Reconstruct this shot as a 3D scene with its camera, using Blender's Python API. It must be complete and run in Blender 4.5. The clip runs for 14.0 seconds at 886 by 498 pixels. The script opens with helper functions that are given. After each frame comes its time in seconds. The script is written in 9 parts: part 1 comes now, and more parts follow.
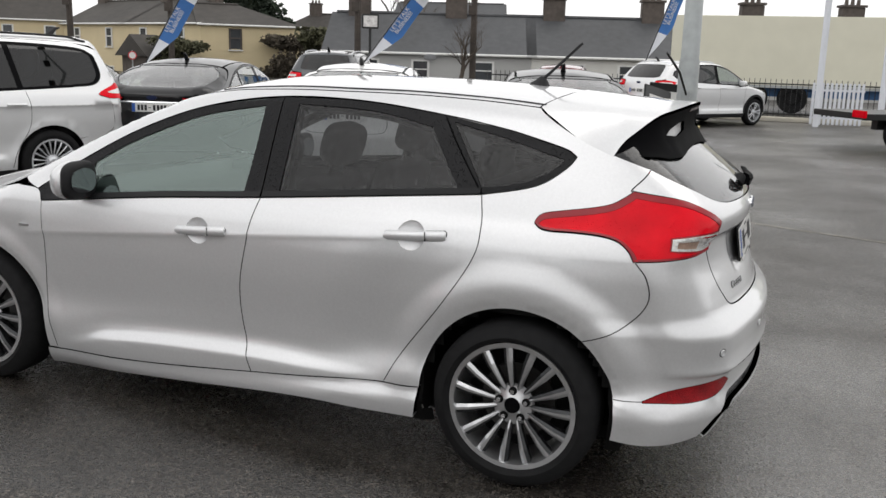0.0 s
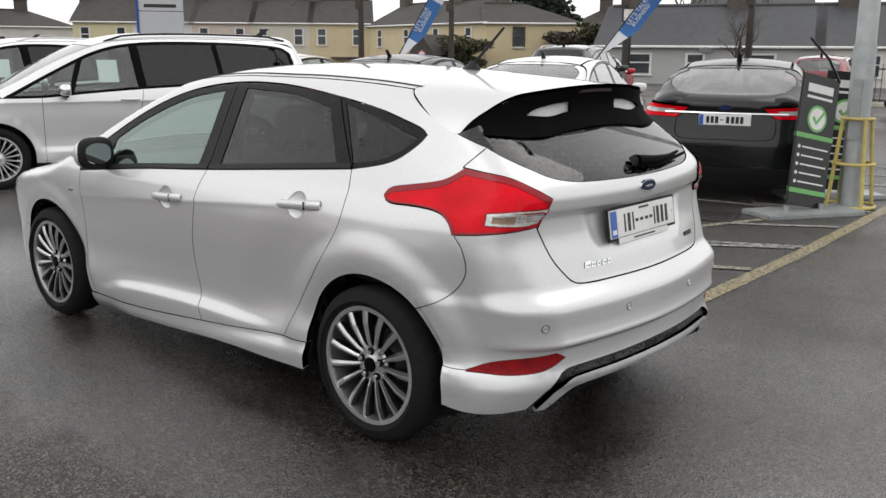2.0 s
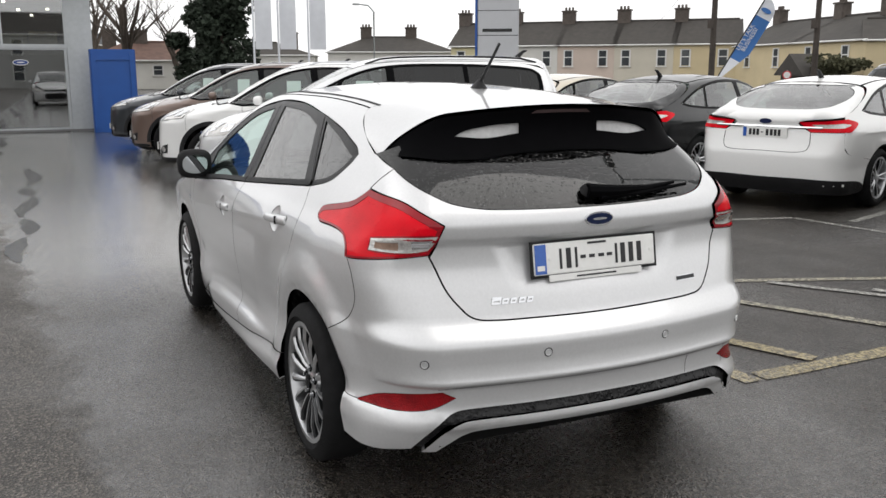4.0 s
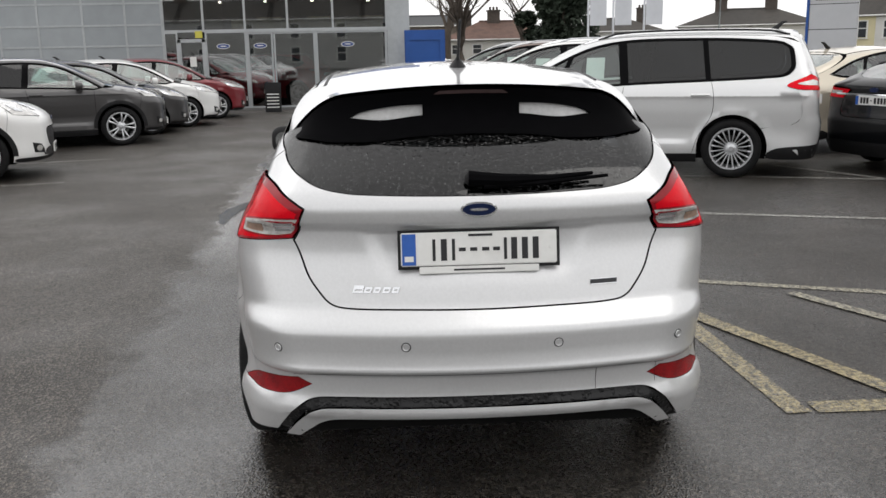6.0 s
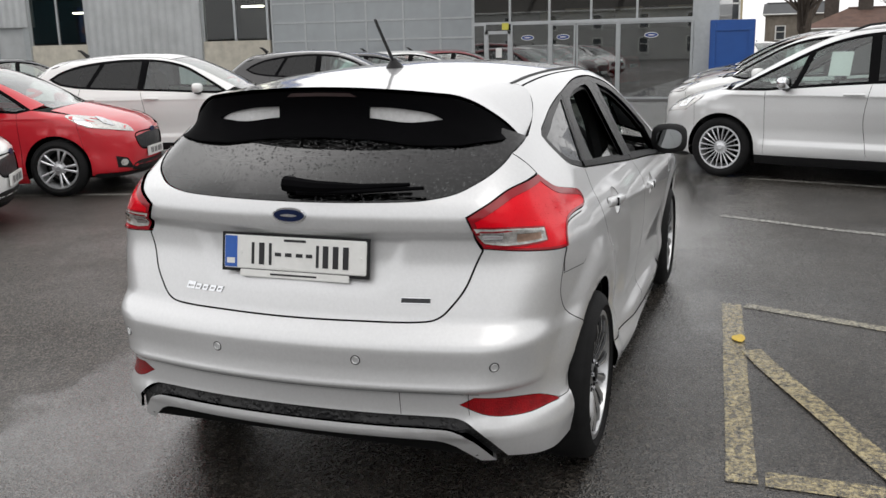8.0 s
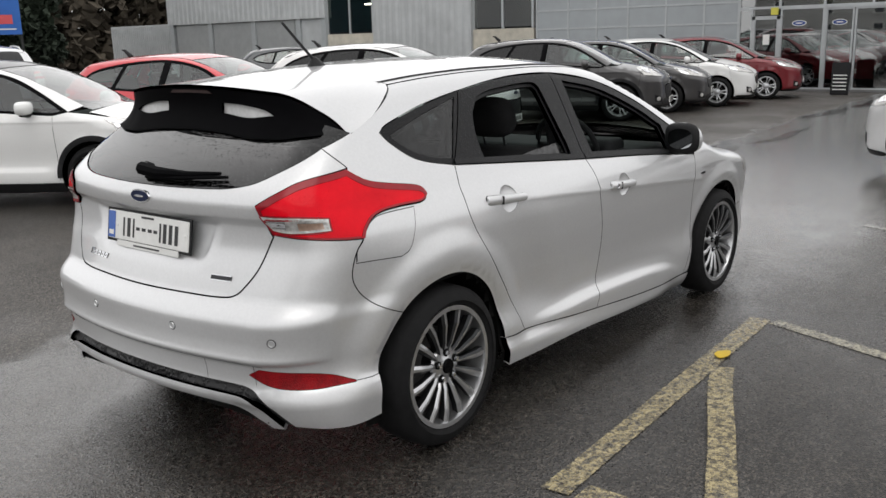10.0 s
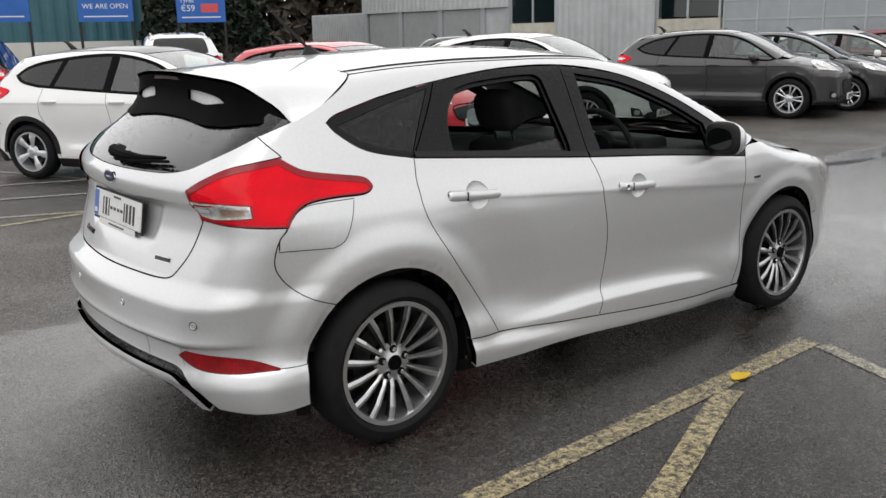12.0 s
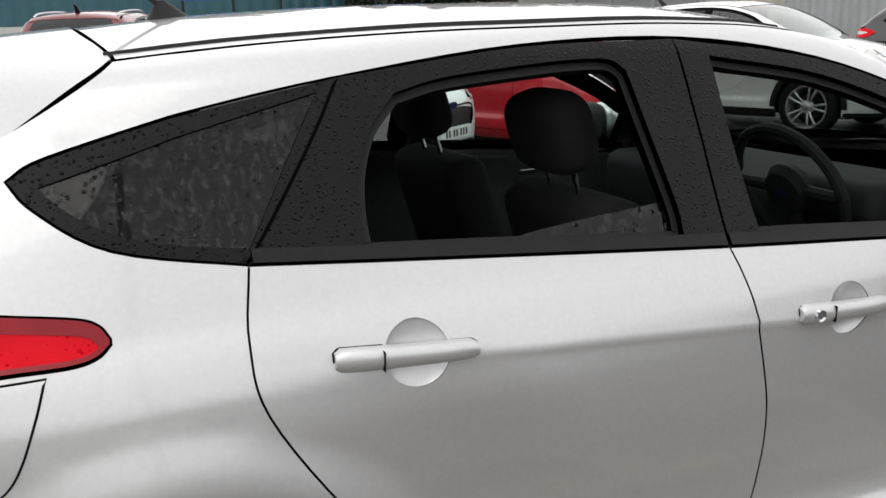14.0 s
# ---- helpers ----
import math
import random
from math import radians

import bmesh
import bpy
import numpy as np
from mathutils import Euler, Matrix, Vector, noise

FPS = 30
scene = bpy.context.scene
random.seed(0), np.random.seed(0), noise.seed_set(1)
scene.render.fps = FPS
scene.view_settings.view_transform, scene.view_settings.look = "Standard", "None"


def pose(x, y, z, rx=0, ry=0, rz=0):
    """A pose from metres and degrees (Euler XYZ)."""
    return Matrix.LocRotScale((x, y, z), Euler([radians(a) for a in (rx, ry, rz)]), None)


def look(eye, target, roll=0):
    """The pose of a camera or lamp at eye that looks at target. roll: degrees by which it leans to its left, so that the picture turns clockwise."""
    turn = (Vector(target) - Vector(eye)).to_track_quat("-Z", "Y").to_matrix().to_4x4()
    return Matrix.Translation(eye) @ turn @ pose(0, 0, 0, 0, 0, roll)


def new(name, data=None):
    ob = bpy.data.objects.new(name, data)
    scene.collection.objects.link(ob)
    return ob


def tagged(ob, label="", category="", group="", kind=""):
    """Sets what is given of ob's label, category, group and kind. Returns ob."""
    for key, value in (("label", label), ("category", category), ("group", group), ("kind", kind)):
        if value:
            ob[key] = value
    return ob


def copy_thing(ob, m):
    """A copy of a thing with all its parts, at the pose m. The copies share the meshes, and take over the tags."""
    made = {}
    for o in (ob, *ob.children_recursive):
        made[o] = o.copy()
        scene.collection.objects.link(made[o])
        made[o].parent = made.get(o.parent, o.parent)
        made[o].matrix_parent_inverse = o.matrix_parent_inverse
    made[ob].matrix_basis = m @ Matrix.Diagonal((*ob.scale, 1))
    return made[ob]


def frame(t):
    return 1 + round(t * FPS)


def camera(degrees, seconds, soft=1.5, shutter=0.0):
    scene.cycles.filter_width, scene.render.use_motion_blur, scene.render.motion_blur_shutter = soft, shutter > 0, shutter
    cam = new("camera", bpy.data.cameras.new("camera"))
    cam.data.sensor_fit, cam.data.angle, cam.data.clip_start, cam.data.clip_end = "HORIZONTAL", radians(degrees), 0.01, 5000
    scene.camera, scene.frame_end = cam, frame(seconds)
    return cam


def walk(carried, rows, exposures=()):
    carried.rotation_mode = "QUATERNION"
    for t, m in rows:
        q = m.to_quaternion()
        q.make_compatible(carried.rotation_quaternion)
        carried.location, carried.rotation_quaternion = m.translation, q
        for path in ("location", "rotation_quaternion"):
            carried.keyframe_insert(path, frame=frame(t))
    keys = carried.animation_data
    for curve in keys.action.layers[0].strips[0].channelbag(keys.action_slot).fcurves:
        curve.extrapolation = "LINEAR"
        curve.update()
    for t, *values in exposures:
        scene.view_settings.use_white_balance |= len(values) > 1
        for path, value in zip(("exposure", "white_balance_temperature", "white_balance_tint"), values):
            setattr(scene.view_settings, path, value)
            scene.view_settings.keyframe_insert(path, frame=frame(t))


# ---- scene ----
cam = camera(52.3, 14.0)
PATH = [
    (0, (0.934, -3.896, 1.579), (0.199, -2.083, 1.164), 1.6),
    (0.5, (1.371, -3.801, 1.569), (0.475, -2.055, 1.183), 1.1),
    (1, (1.763, -3.705, 1.579), (0.747, -2.026, 1.194), 1.2),
    (1.5, (2.099, -3.463, 1.573), (0.97, -1.866, 1.151), 1.1),
    (2, (2.478, -3.265, 1.563), (1.194, -1.795, 1.13), 0.4),
    (2.5, (2.793, -3.027, 1.58), (1.356, -1.703, 1.151), 0.4),
    (3, (2.981, -2.646, 1.577), (1.419, -1.469, 1.159), 0.9),
    (5.5, (3.687, -0.69, 1.52), (1.747, -0.409, 1.124), -1.5),
    (6, (3.627, -0.262, 1.545), (1.676, -0.167, 1.113), -1.1),
    (6.5, (3.638, 0.191, 1.546), (1.69, 0.067, 1.108), -2.0),
    (7, (3.515, 0.607, 1.531), (1.59, 0.282, 1.095), -1.7),
    (7.5, (3.332, 0.991, 1.553), (1.44, 0.516, 1.113), -1.3),
    (8, (3.252, 1.426, 1.552), (1.414, 0.77, 1.114), -1.2),
    (8.5, (3.066, 1.791, 1.528), (1.296, 0.977, 1.073), -0.8),
    (9, (2.89, 2.153, 1.538), (1.188, 1.207, 1.08), -1.3),
    (11.5, (2.106, 3.696, 1.598), (0.876, 2.188, 1.139), -0.9),
    (12, (1.87, 3.562, 1.551), (0.668, 2.032, 1.086), -1.1),
    (12.5, (1.492, 3.263, 1.555), (0.346, 1.694, 1.08), -1.1),
    (13, (1.007, 2.954, 1.522), (0.002, 1.287, 1.061), -1.0),
    (13.5, (0.568, 2.525, 1.485), (-0.346, 0.81, 1.013), -0.9),
    (14, (0.107, 2.16, 1.46), (-0.691, 0.395, 0.959), -1.7),
]
walk(cam, [(t, look(eye, target, roll)) for t, eye, target, roll in PATH],
     [(0, 0.24), (1.2, 0.2), (2.5, 0.32), (5.5, 0.26), (9, 0.24), (12, 0.34), (14, 0.26)])


# ---- overcast daylight ----
world = bpy.data.worlds.new("overcast_sky")
scene.world = world
world.use_nodes = True
wn, wl = world.node_tree.nodes, world.node_tree.links
wn.clear()
sky = wn.new("ShaderNodeTexSky")
sky.sky_type, sky.sun_disc = "NISHITA", False
sky.sun_elevation, sky.sun_rotation, sky.dust_density, sky.air_density = radians(55), radians(200), 4.0, 1.0
grey = wn.new("ShaderNodeHueSaturation")
grey.inputs["Saturation"].default_value, grey.inputs["Value"].default_value = 0.12, 1.0
cloud = wn.new("ShaderNodeMixRGB")
cloud.inputs["Fac"].default_value, cloud.inputs["Color2"].default_value = 0.75, (7.75, 7.7, 7.7, 1)
# thin bright overcast, palest towards the horizon
place_n, split_n, dome = wn.new("ShaderNodeTexCoord"), wn.new("ShaderNodeSeparateXYZ"), wn.new("ShaderNodeMapRange")
dome.inputs["From Min"].default_value, dome.inputs["From Max"].default_value = 0.0, 1.0
dome.inputs["To Min"].default_value, dome.inputs["To Max"].default_value = 1.36, 1.04
gain = wn.new("ShaderNodeMixRGB")
gain.blend_type, gain.inputs["Fac"].default_value = "MULTIPLY", 1.0
wl.new(place_n.outputs["Generated"], split_n.inputs[0])
wl.new(split_n.outputs["Z"], dome.inputs["Value"])
wl.new(dome.outputs[0], gain.inputs["Color2"])
back = wn.new("ShaderNodeBackground")
back.inputs["Strength"].default_value = 0.12
wout = wn.new("ShaderNodeOutputWorld")
wl.new(sky.outputs[0], grey.inputs["Color"])
wl.new(grey.outputs[0], cloud.inputs["Color1"])
wl.new(cloud.outputs[0], gain.inputs["Color1"])
wl.new(gain.outputs[0], back.inputs["Color"])
wl.new(back.outputs[0], wout.inputs[0])
sun = new("sun", bpy.data.lights.new("sun", "SUN"))
sun.data.energy, sun.data.angle, sun.data.color = 0.65, radians(45), (1.0, 0.97, 0.93)
sun.matrix_world = look((0, 0, 30), (-9, -14, 0))


# ---- car body surfaces: every car is a rounded meeting of side, tail, top and nose ----
def curve(*pts):
    """A smooth function through the points (a, b), straight beyond its ends."""
    xs, ys = np.array([p[0] for p in pts], float), np.array([p[1] for p in pts], float)
    d = np.diff(ys) / np.diff(xs)
    m = np.concatenate([[d[0]], np.where(d[:-1] * d[1:] > 0, 2 * d[:-1] * d[1:] / (d[:-1] + d[1:] + 1e-12), 0.0), [d[-1]]])

    def exact(x):
        i = np.clip(np.searchsorted(xs, x) - 1, 0, len(xs) - 2)
        h = xs[i + 1] - xs[i]
        t = np.clip((x - xs[i]) / h, 0, 1)
        y = (ys[i] * (1 + 2 * t) * (1 - t) ** 2 + m[i] * h * t * (1 - t) ** 2
             + ys[i + 1] * t * t * (3 - 2 * t) + m[i + 1] * h * t * t * (t - 1))
        return y + np.where(x < xs[0], (x - xs[0]) * m[0], 0) + np.where(x > xs[-1], (x - xs[-1]) * m[-1], 0)
    table_x = np.linspace(xs[0] - 2, xs[-1] + 2, 4000)
    table_y = exact(table_x)

    def at(x):
        return np.interp(x, table_x, table_y)
    return at


def rounded(a, b, r):
    u, v = np.maximum(r - a, 0), np.maximum(r - b, 0)
    return np.where((a < r) & (b < r), r - np.sqrt(u * u + v * v), np.minimum(a, b))


class Body:
    """The outer surface of a car that heads along -x, its rear axle over the origin."""

    def __init__(self, plan, section, tail, top, nose, corner, tail_bow=0.2, crown=0.15, taper=0.0, taper_from=(-0.4, 1.05), extra=None, front_corner=0.25, recess=None):
        self.plan, self.section, self.tail, self.top, self.nose = curve(*plan), curve(*section), curve(*tail), curve(*top), curve(*nose)
        self.corner, self.bow, self.crown, self.taper, self.taper_from = curve(*corner), tail_bow, crown, taper, taper_from
        self.extra, self.front_corner, self.recess = extra, front_corner, recess
        self.a, self.b, self.rho = -2.6, -0.1, 0.85

    def side(self, x, z):
        y = self.plan(x) + self.section(z) - self.taper * np.maximum(x - self.taper_from[0], 0) * np.maximum(z - self.taper_from[1], 0)
        return y + (self.extra(x, z) if self.extra else 0)

    def inside(self, x, y, z):
        y = np.abs(y)
        s = self.side(x, z) - y
        rear = self.tail(z) - self.bow * y * y - x - (self.recess(y, z) if self.recess else 0)
        front = x - self.nose(z) - 0.32 * y * y
        up = self.top(x) - self.crown * y * y - z
        g = rounded(s, rear, self.corner(z))
        g = rounded(g, front, np.full_like(g, self.front_corner))
        return rounded(g, up, np.full_like(g, 0.05))

    def ray(self, u):
        """Foot and way of the outward ray for u, the way round the car: along the right side, then round the tail (or the nose)."""
        back = np.clip((u - self.b) / self.rho, 0, math.pi)
        fore = np.clip((self.a - u) / self.rho, 0, math.pi)
        foot = np.clip(u, self.a, self.b)
        return foot, np.sin(back) - np.sin(fore), np.cos(back) * np.cos(fore)

    def round_at(self, u, z):
        u, z = np.asarray(u, float), np.asarray(z, float)
        foot, wx, wy = self.ray(u)
        lo, hi = np.zeros_like(z), np.full_like(z, 1.6)
        for _ in range(22):
            mid = (lo + hi) / 2
            ok = self.inside(foot + mid * wx, mid * wy, z) > 0
            lo, hi = np.where(ok, mid, lo), np.where(ok, hi, mid)
        return np.stack([foot + lo * wx, lo * wy, z], -1)

    def u_of(self, p):
        p = np.asarray(p, float)
        x, y = p[..., 0], p[..., 1]
        back = self.b + self.rho * (math.pi / 2 - np.arctan2(y, np.maximum(x - self.b, 0)))
        fore = self.a - self.rho * (math.pi / 2 - np.arctan2(y, np.maximum(self.a - x, 0)))
        return np.where(x > self.b, back, np.where(x < self.a, fore, x))

    def top_at(self, x, y):
        x, y = np.asarray(x, float), np.asarray(y, float)
        lo, hi = np.full_like(x, 0.3), np.full_like(x, 2.4)
        for _ in range(22):
            mid = (lo + hi) / 2
            ok = self.inside(x, y, mid) > 0
            lo, hi = np.where(ok, mid, lo), np.where(ok, hi, mid)
        return np.stack([x, y, lo], -1)

    def on_side(self, x, z):
        """The point of the right side at x, z."""
        x, z = np.asarray(x, float), np.asarray(z, float)
        lo, hi = np.zeros_like(z), np.full_like(z, 1.3)
        for _ in range(22):
            mid = (lo + hi) / 2
            ok = self.inside(x, mid, z) > 0
            lo, hi = np.where(ok, mid, lo), np.where(ok, hi, mid)
        return np.stack([x, lo, z], -1)

    def normal(self, p):
        e = 0.004
        x, y, z = p[..., 0], p[..., 1], p[..., 2]
        n = -np.stack([self.inside(x + e, y, z) - self.inside(x - e, y, z), self.inside(x, y + e, z) - self.inside(x, y - e, z),
                       self.inside(x, y, z + e) - self.inside(x, y, z - e)], -1)
        return n / np.maximum(np.linalg.norm(n, axis=-1, keepdims=True), 1e-9)


def ease(x, a, b):
    t = np.clip((x - a) / (b - a), 0, 1)
    return t * t * (3 - 2 * t)


SILL_Z = curve((-2.3, 0.203), (-1.7, 0.232), (-1.129, 0.282), (-0.526, 0.332), (-0.37, 0.337))
LOW_PRESS = curve((-2.15, 0.275), (-1.9, 0.340), (-1.5, 0.372), (-1.1, 0.385), (-0.6, 0.372))


def handle_line(x):
    return 0.864 + 0.087 * (x + 1.13)


def hatch_extra(x, z):
    """Flared haunches, the pressed line through the handles, the kick low in the doors, the bumper's shelf and the flared skirt."""
    out = 0
    for cx in (0.0, -2.648):
        d = np.hypot(x - cx, z - 0.32)
        out = out - 0.020 * ease(d, 0.86, 0.60) * ease(z, 0.3, 0.5) * (cx == 0)
        out = out + (0.024 * ease(d, 0.56, 0.445) if cx == 0 else 0.012 * ease(d, 0.5, 0.41)) * ease(z, 0.25, 0.4)
        out = out - 0.010 * ease(d, 0.415, 0.375) * ease(z, 0.25, 0.4)
    line = handle_line(x)
    out = out + 0.0085 * np.where(z > line, np.exp(-np.maximum(z - line, 0) / 0.06), np.exp(-np.maximum(line - z, 0) / 0.010)) * ease(x, -2.38, -2.30) * ease(x, -0.40, -0.70)
    low = LOW_PRESS(x)
    out = out + (0.024 * ease(low - z, -0.008, 0.045) - 0.008 * np.exp(-((z - low - 0.035) / 0.04) ** 2)) * ease(x, -2.2, -1.85) * ease(x, -0.5, -0.95)
    under = ease(SILL_Z(x) - z, 0.0, 0.07) * ease(x, -2.36, -2.30) * ease(x, -0.33, -0.36)
    out = out + 0.030 * under * (0.35 + 0.65 * ease(x, -1.3, -0.5))
    tail = ease(x, 0.20, 0.36)
    out = out + 0.012 * ease(z, 0.70, 0.635) * tail
    return out - 0.012 * ease(z, 0.53, 0.42) * tail + 0.009 * ease(z, 0.404, 0.388) * tail + 0.006 * ease(z, 0.388, 0.34) * tail


def plate_recess(y, z):
    """The hollow round the number plate, narrower towards its foot."""
    half = 0.300 + (z - 0.79) * 0.42
    return 0.013 * ease(np.abs(y) - half, 0.035, -0.030) * ease(z, 0.775, 0.855) * ease(z, 0.968, 0.950)


HATCH = Body(
    plan=[(-3.55, 0.80), (-3.2, 0.865), (-2.65, 0.892), (-2.0, 0.895), (-1.2, 0.9), (-0.6, 0.9), (0.0, 0.9), (0.25, 0.885), (0.5, 0.845), (0.82, 0.76)],
    section=[(0.1, -0.12), (0.2, -0.05), (0.28, -0.03), (0.34, -0.025), (0.46, -0.035), (0.6, -0.018), (0.72, -0.004), (0.82, 0.0), (0.9, -0.010), (0.96, -0.035),
             (1.01, -0.068), (1.09, -0.112), (1.24, -0.188), (1.4, -0.275), (1.5, -0.35)],
    tail=[(0.15, 0.70), (0.22, 0.742), (0.28, 0.775), (0.33, 0.797), (0.352, 0.811), (0.376, 0.809), (0.40, 0.800), (0.42, 0.797), (0.486, 0.803), (0.499, 0.822), (0.508, 0.826), (0.53, 0.821), (0.56, 0.818), (0.6, 0.820), (0.626, 0.8215), (0.645, 0.817), (0.662, 0.805), (0.685, 0.781), (0.700, 0.765), (0.712, 0.757), (0.745, 0.746), (0.79, 0.731), (0.9, 0.699), (0.955, 0.696), (0.972, 0.702), (0.986, 0.717), (1.03, 0.722), (1.07, 0.705),
          (1.12, 0.655), (1.25, 0.48), (1.38, 0.28), (1.5, 0.05)],
    top=[(-3.6, 0.62), (-3.45, 0.76), (-3.3, 0.84), (-3.0, 0.93), (-2.7, 0.985), (-2.5, 1.045), (-2.3, 1.14), (-2.06, 1.255), (-1.8, 1.365), (-1.574, 1.44), (-1.3, 1.478), (-1.0, 1.49),
         (-0.7, 1.49), (-0.3, 1.478), (0.0, 1.455), (0.3, 1.42), (0.55, 1.39)],
    nose=[(0.15, -3.40), (0.3, -3.52), (0.5, -3.55), (0.7, -3.53), (0.85, -3.42), (1.0, -3.2)],
    corner=[(0.2, 0.14), (0.5, 0.16), (0.75, 0.14), (1.0, 0.10), (1.1, 0.10), (1.4, 0.12)], tail_bow=0.2, taper=0.10, extra=hatch_extra, recess=plate_recess)


# ---- mesh helpers ----
from mathutils import geometry


def mesh_object(name, data, material, parent=None, label=""):
    ob = new(name, data)
    if material:
        data.materials.append(material)
    ob.parent = parent
    if label:
        ob["label"] = label
    return ob


def part(name, bm, material, parent, label="", smooth=False):
    """Links a bmesh as one mesh object under a thing or a part."""
    me = bpy.data.meshes.new(name)
    bmesh.ops.recalc_face_normals(bm, faces=bm.faces[:])
    bm.to_mesh(me)
    bm.free()
    if smooth:
        me.shade_smooth()
        me.set_sharp_from_angle(angle=radians(40))
    return mesh_object(name, me, material, parent, label)


def thing(name, label, category, m=None, group="", kind=""):
    """An Empty at a thing's base, which parents its parts."""
    ob = tagged(new(name), label, category, group, kind)
    ob.empty_display_size = 0.2
    if m is not None:
        ob.matrix_basis = m
    return ob


def box_bm(x0, y0, z0, x1, y1, z1, bevel=0.0, bm=None):
    bm = bm or bmesh.new()
    r = bmesh.ops.create_cube(bm, size=1)
    bmesh.ops.transform(bm, matrix=Matrix.LocRotScale(((x0 + x1) / 2, (y0 + y1) / 2, (z0 + z1) / 2), None, (abs(x1 - x0), abs(y1 - y0), abs(z1 - z0))), verts=r["verts"])
    if bevel:
        edges = list({e for v in r["verts"] for e in v.link_edges})
        bmesh.ops.bevel(bm, geom=edges, offset=bevel, segments=2, affect="EDGES")
    return bm


def tube_bm(a, b, r0, r1=None, n=10, bm=None, caps=True):
    bm = bm or bmesh.new()
    a, b = Vector(a), Vector(b)
    d = b - a
    m = Matrix.Translation((a + b) / 2) @ d.to_track_quat("Z", "Y").to_matrix().to_4x4()
    bmesh.ops.create_cone(bm, cap_ends=caps, segments=n, radius1=r0, radius2=r0 if r1 is None else r1, depth=d.length, matrix=m)
    return bm


def path_tube_bm(points, radii, n=8, bm=None):
    """A tube of changing thickness along points."""
    bm = bm or bmesh.new()
    rings = []
    pts = [Vector(p) for p in points]
    for i, p in enumerate(pts):
        d = (pts[min(i + 1, len(pts) - 1)] - pts[max(i - 1, 0)]).normalized()
        q = d.to_track_quat("Z", "Y")
        r = radii[i] if isinstance(radii, (list, tuple)) else radii
        rings.append([bm.verts.new(p + q @ Vector((r * math.cos(2 * math.pi * k / n), r * math.sin(2 * math.pi * k / n), 0))) for k in range(n)])
    for a, b in zip(rings, rings[1:]):
        for k in range(n):
            bm.faces.new((a[k], a[(k + 1) % n], b[(k + 1) % n], b[k]))
    bm.faces.new(rings[0][::-1])
    bm.faces.new(rings[-1])
    return bm


def lathe_bm(profile, n=48, bm=None, close=False):
    """Turns (radius, y) points about the y axis."""
    bm = bm or bmesh.new()
    rings = [[bm.verts.new((r * math.cos(2 * math.pi * k / n), y, r * math.sin(2 * math.pi * k / n))) for k in range(n)] for r, y in profile]
    pairs = list(zip(rings, rings[1:])) + ([(rings[-1], rings[0])] if close else [])
    for a, b in pairs:
        for k in range(n):
            bm.faces.new((a[k], a[(k + 1) % n], b[(k + 1) % n], b[k]))
    return bm


def prism_bm(points, m, depth, bm=None, bevel=0.0):
    """A flat outline (a, b) raised by depth along its third axis, placed by m."""
    bm = bm or bmesh.new()
    lo = [bm.verts.new(m @ Vector((a, b, 0))) for a, b in points]
    hi = [bm.verts.new(m @ Vector((a, b, depth))) for a, b in points]
    k = len(points)
    made = [bm.faces.new(lo[::-1]), bm.faces.new(hi)] + [bm.faces.new((lo[i], lo[(i + 1) % k], hi[(i + 1) % k], hi[i])) for i in range(k)]
    if bevel:
        bmesh.ops.bevel(bm, geom=list(made[1].edges), offset=bevel, segments=2, affect="EDGES")
    return bm


def soft_line(points, per=5):
    """A Catmull-Rom line through the points."""
    p = np.array(points, float)
    if len(p) < 3:
        return p
    q = np.vstack([2 * p[0] - p[1], p, 2 * p[-1] - p[-2]])
    out = []
    for i in range(1, len(q) - 2):
        for t in np.linspace(0, 1, per, endpoint=False):
            a, b, c, d = q[i - 1], q[i], q[i + 1], q[i + 2]
            out.append(0.5 * (2 * b + (c - a) * t + (2 * a - 5 * b + 4 * c - d) * t * t + (3 * b - a - 3 * c + d) * t ** 3))
    out.append(p[-1])
    return np.array(out)


def loop(*segments):
    """A closed outline from runs of points; each run is smooth, and meets the next in a corner."""
    out = []
    for s in segments:
        out.extend(soft_line(s))
    keep = []
    for p in out:
        if not keep or np.hypot(*(p - keep[-1])) > 1e-4:
            keep.append(p)
    if np.hypot(*(keep[0] - keep[-1])) < 1e-4:
        keep.pop()
    return np.array(keep)


def in_outline(p, poly):
    inside = np.zeros(len(p), bool)
    x, y = p[:, 0], p[:, 1]
    for a, b in zip(poly, np.roll(poly, -1, 0)):
        cross = (a[1] > y) != (b[1] > y)
        with np.errstate(divide="ignore", invalid="ignore"):
            inside ^= cross & (x < (b[0] - a[0]) * (y - a[1]) / (b[1] - a[1]) + a[0])
    return inside


def even_steps(poly, step):
    out = []
    for a, b in zip(poly, np.roll(poly, -1, 0)):
        n = max(1, int(np.ceil(np.hypot(*(b - a)) / step)))
        out.extend(a + (b - a) * k / n for k in range(n))
    return np.array(out)


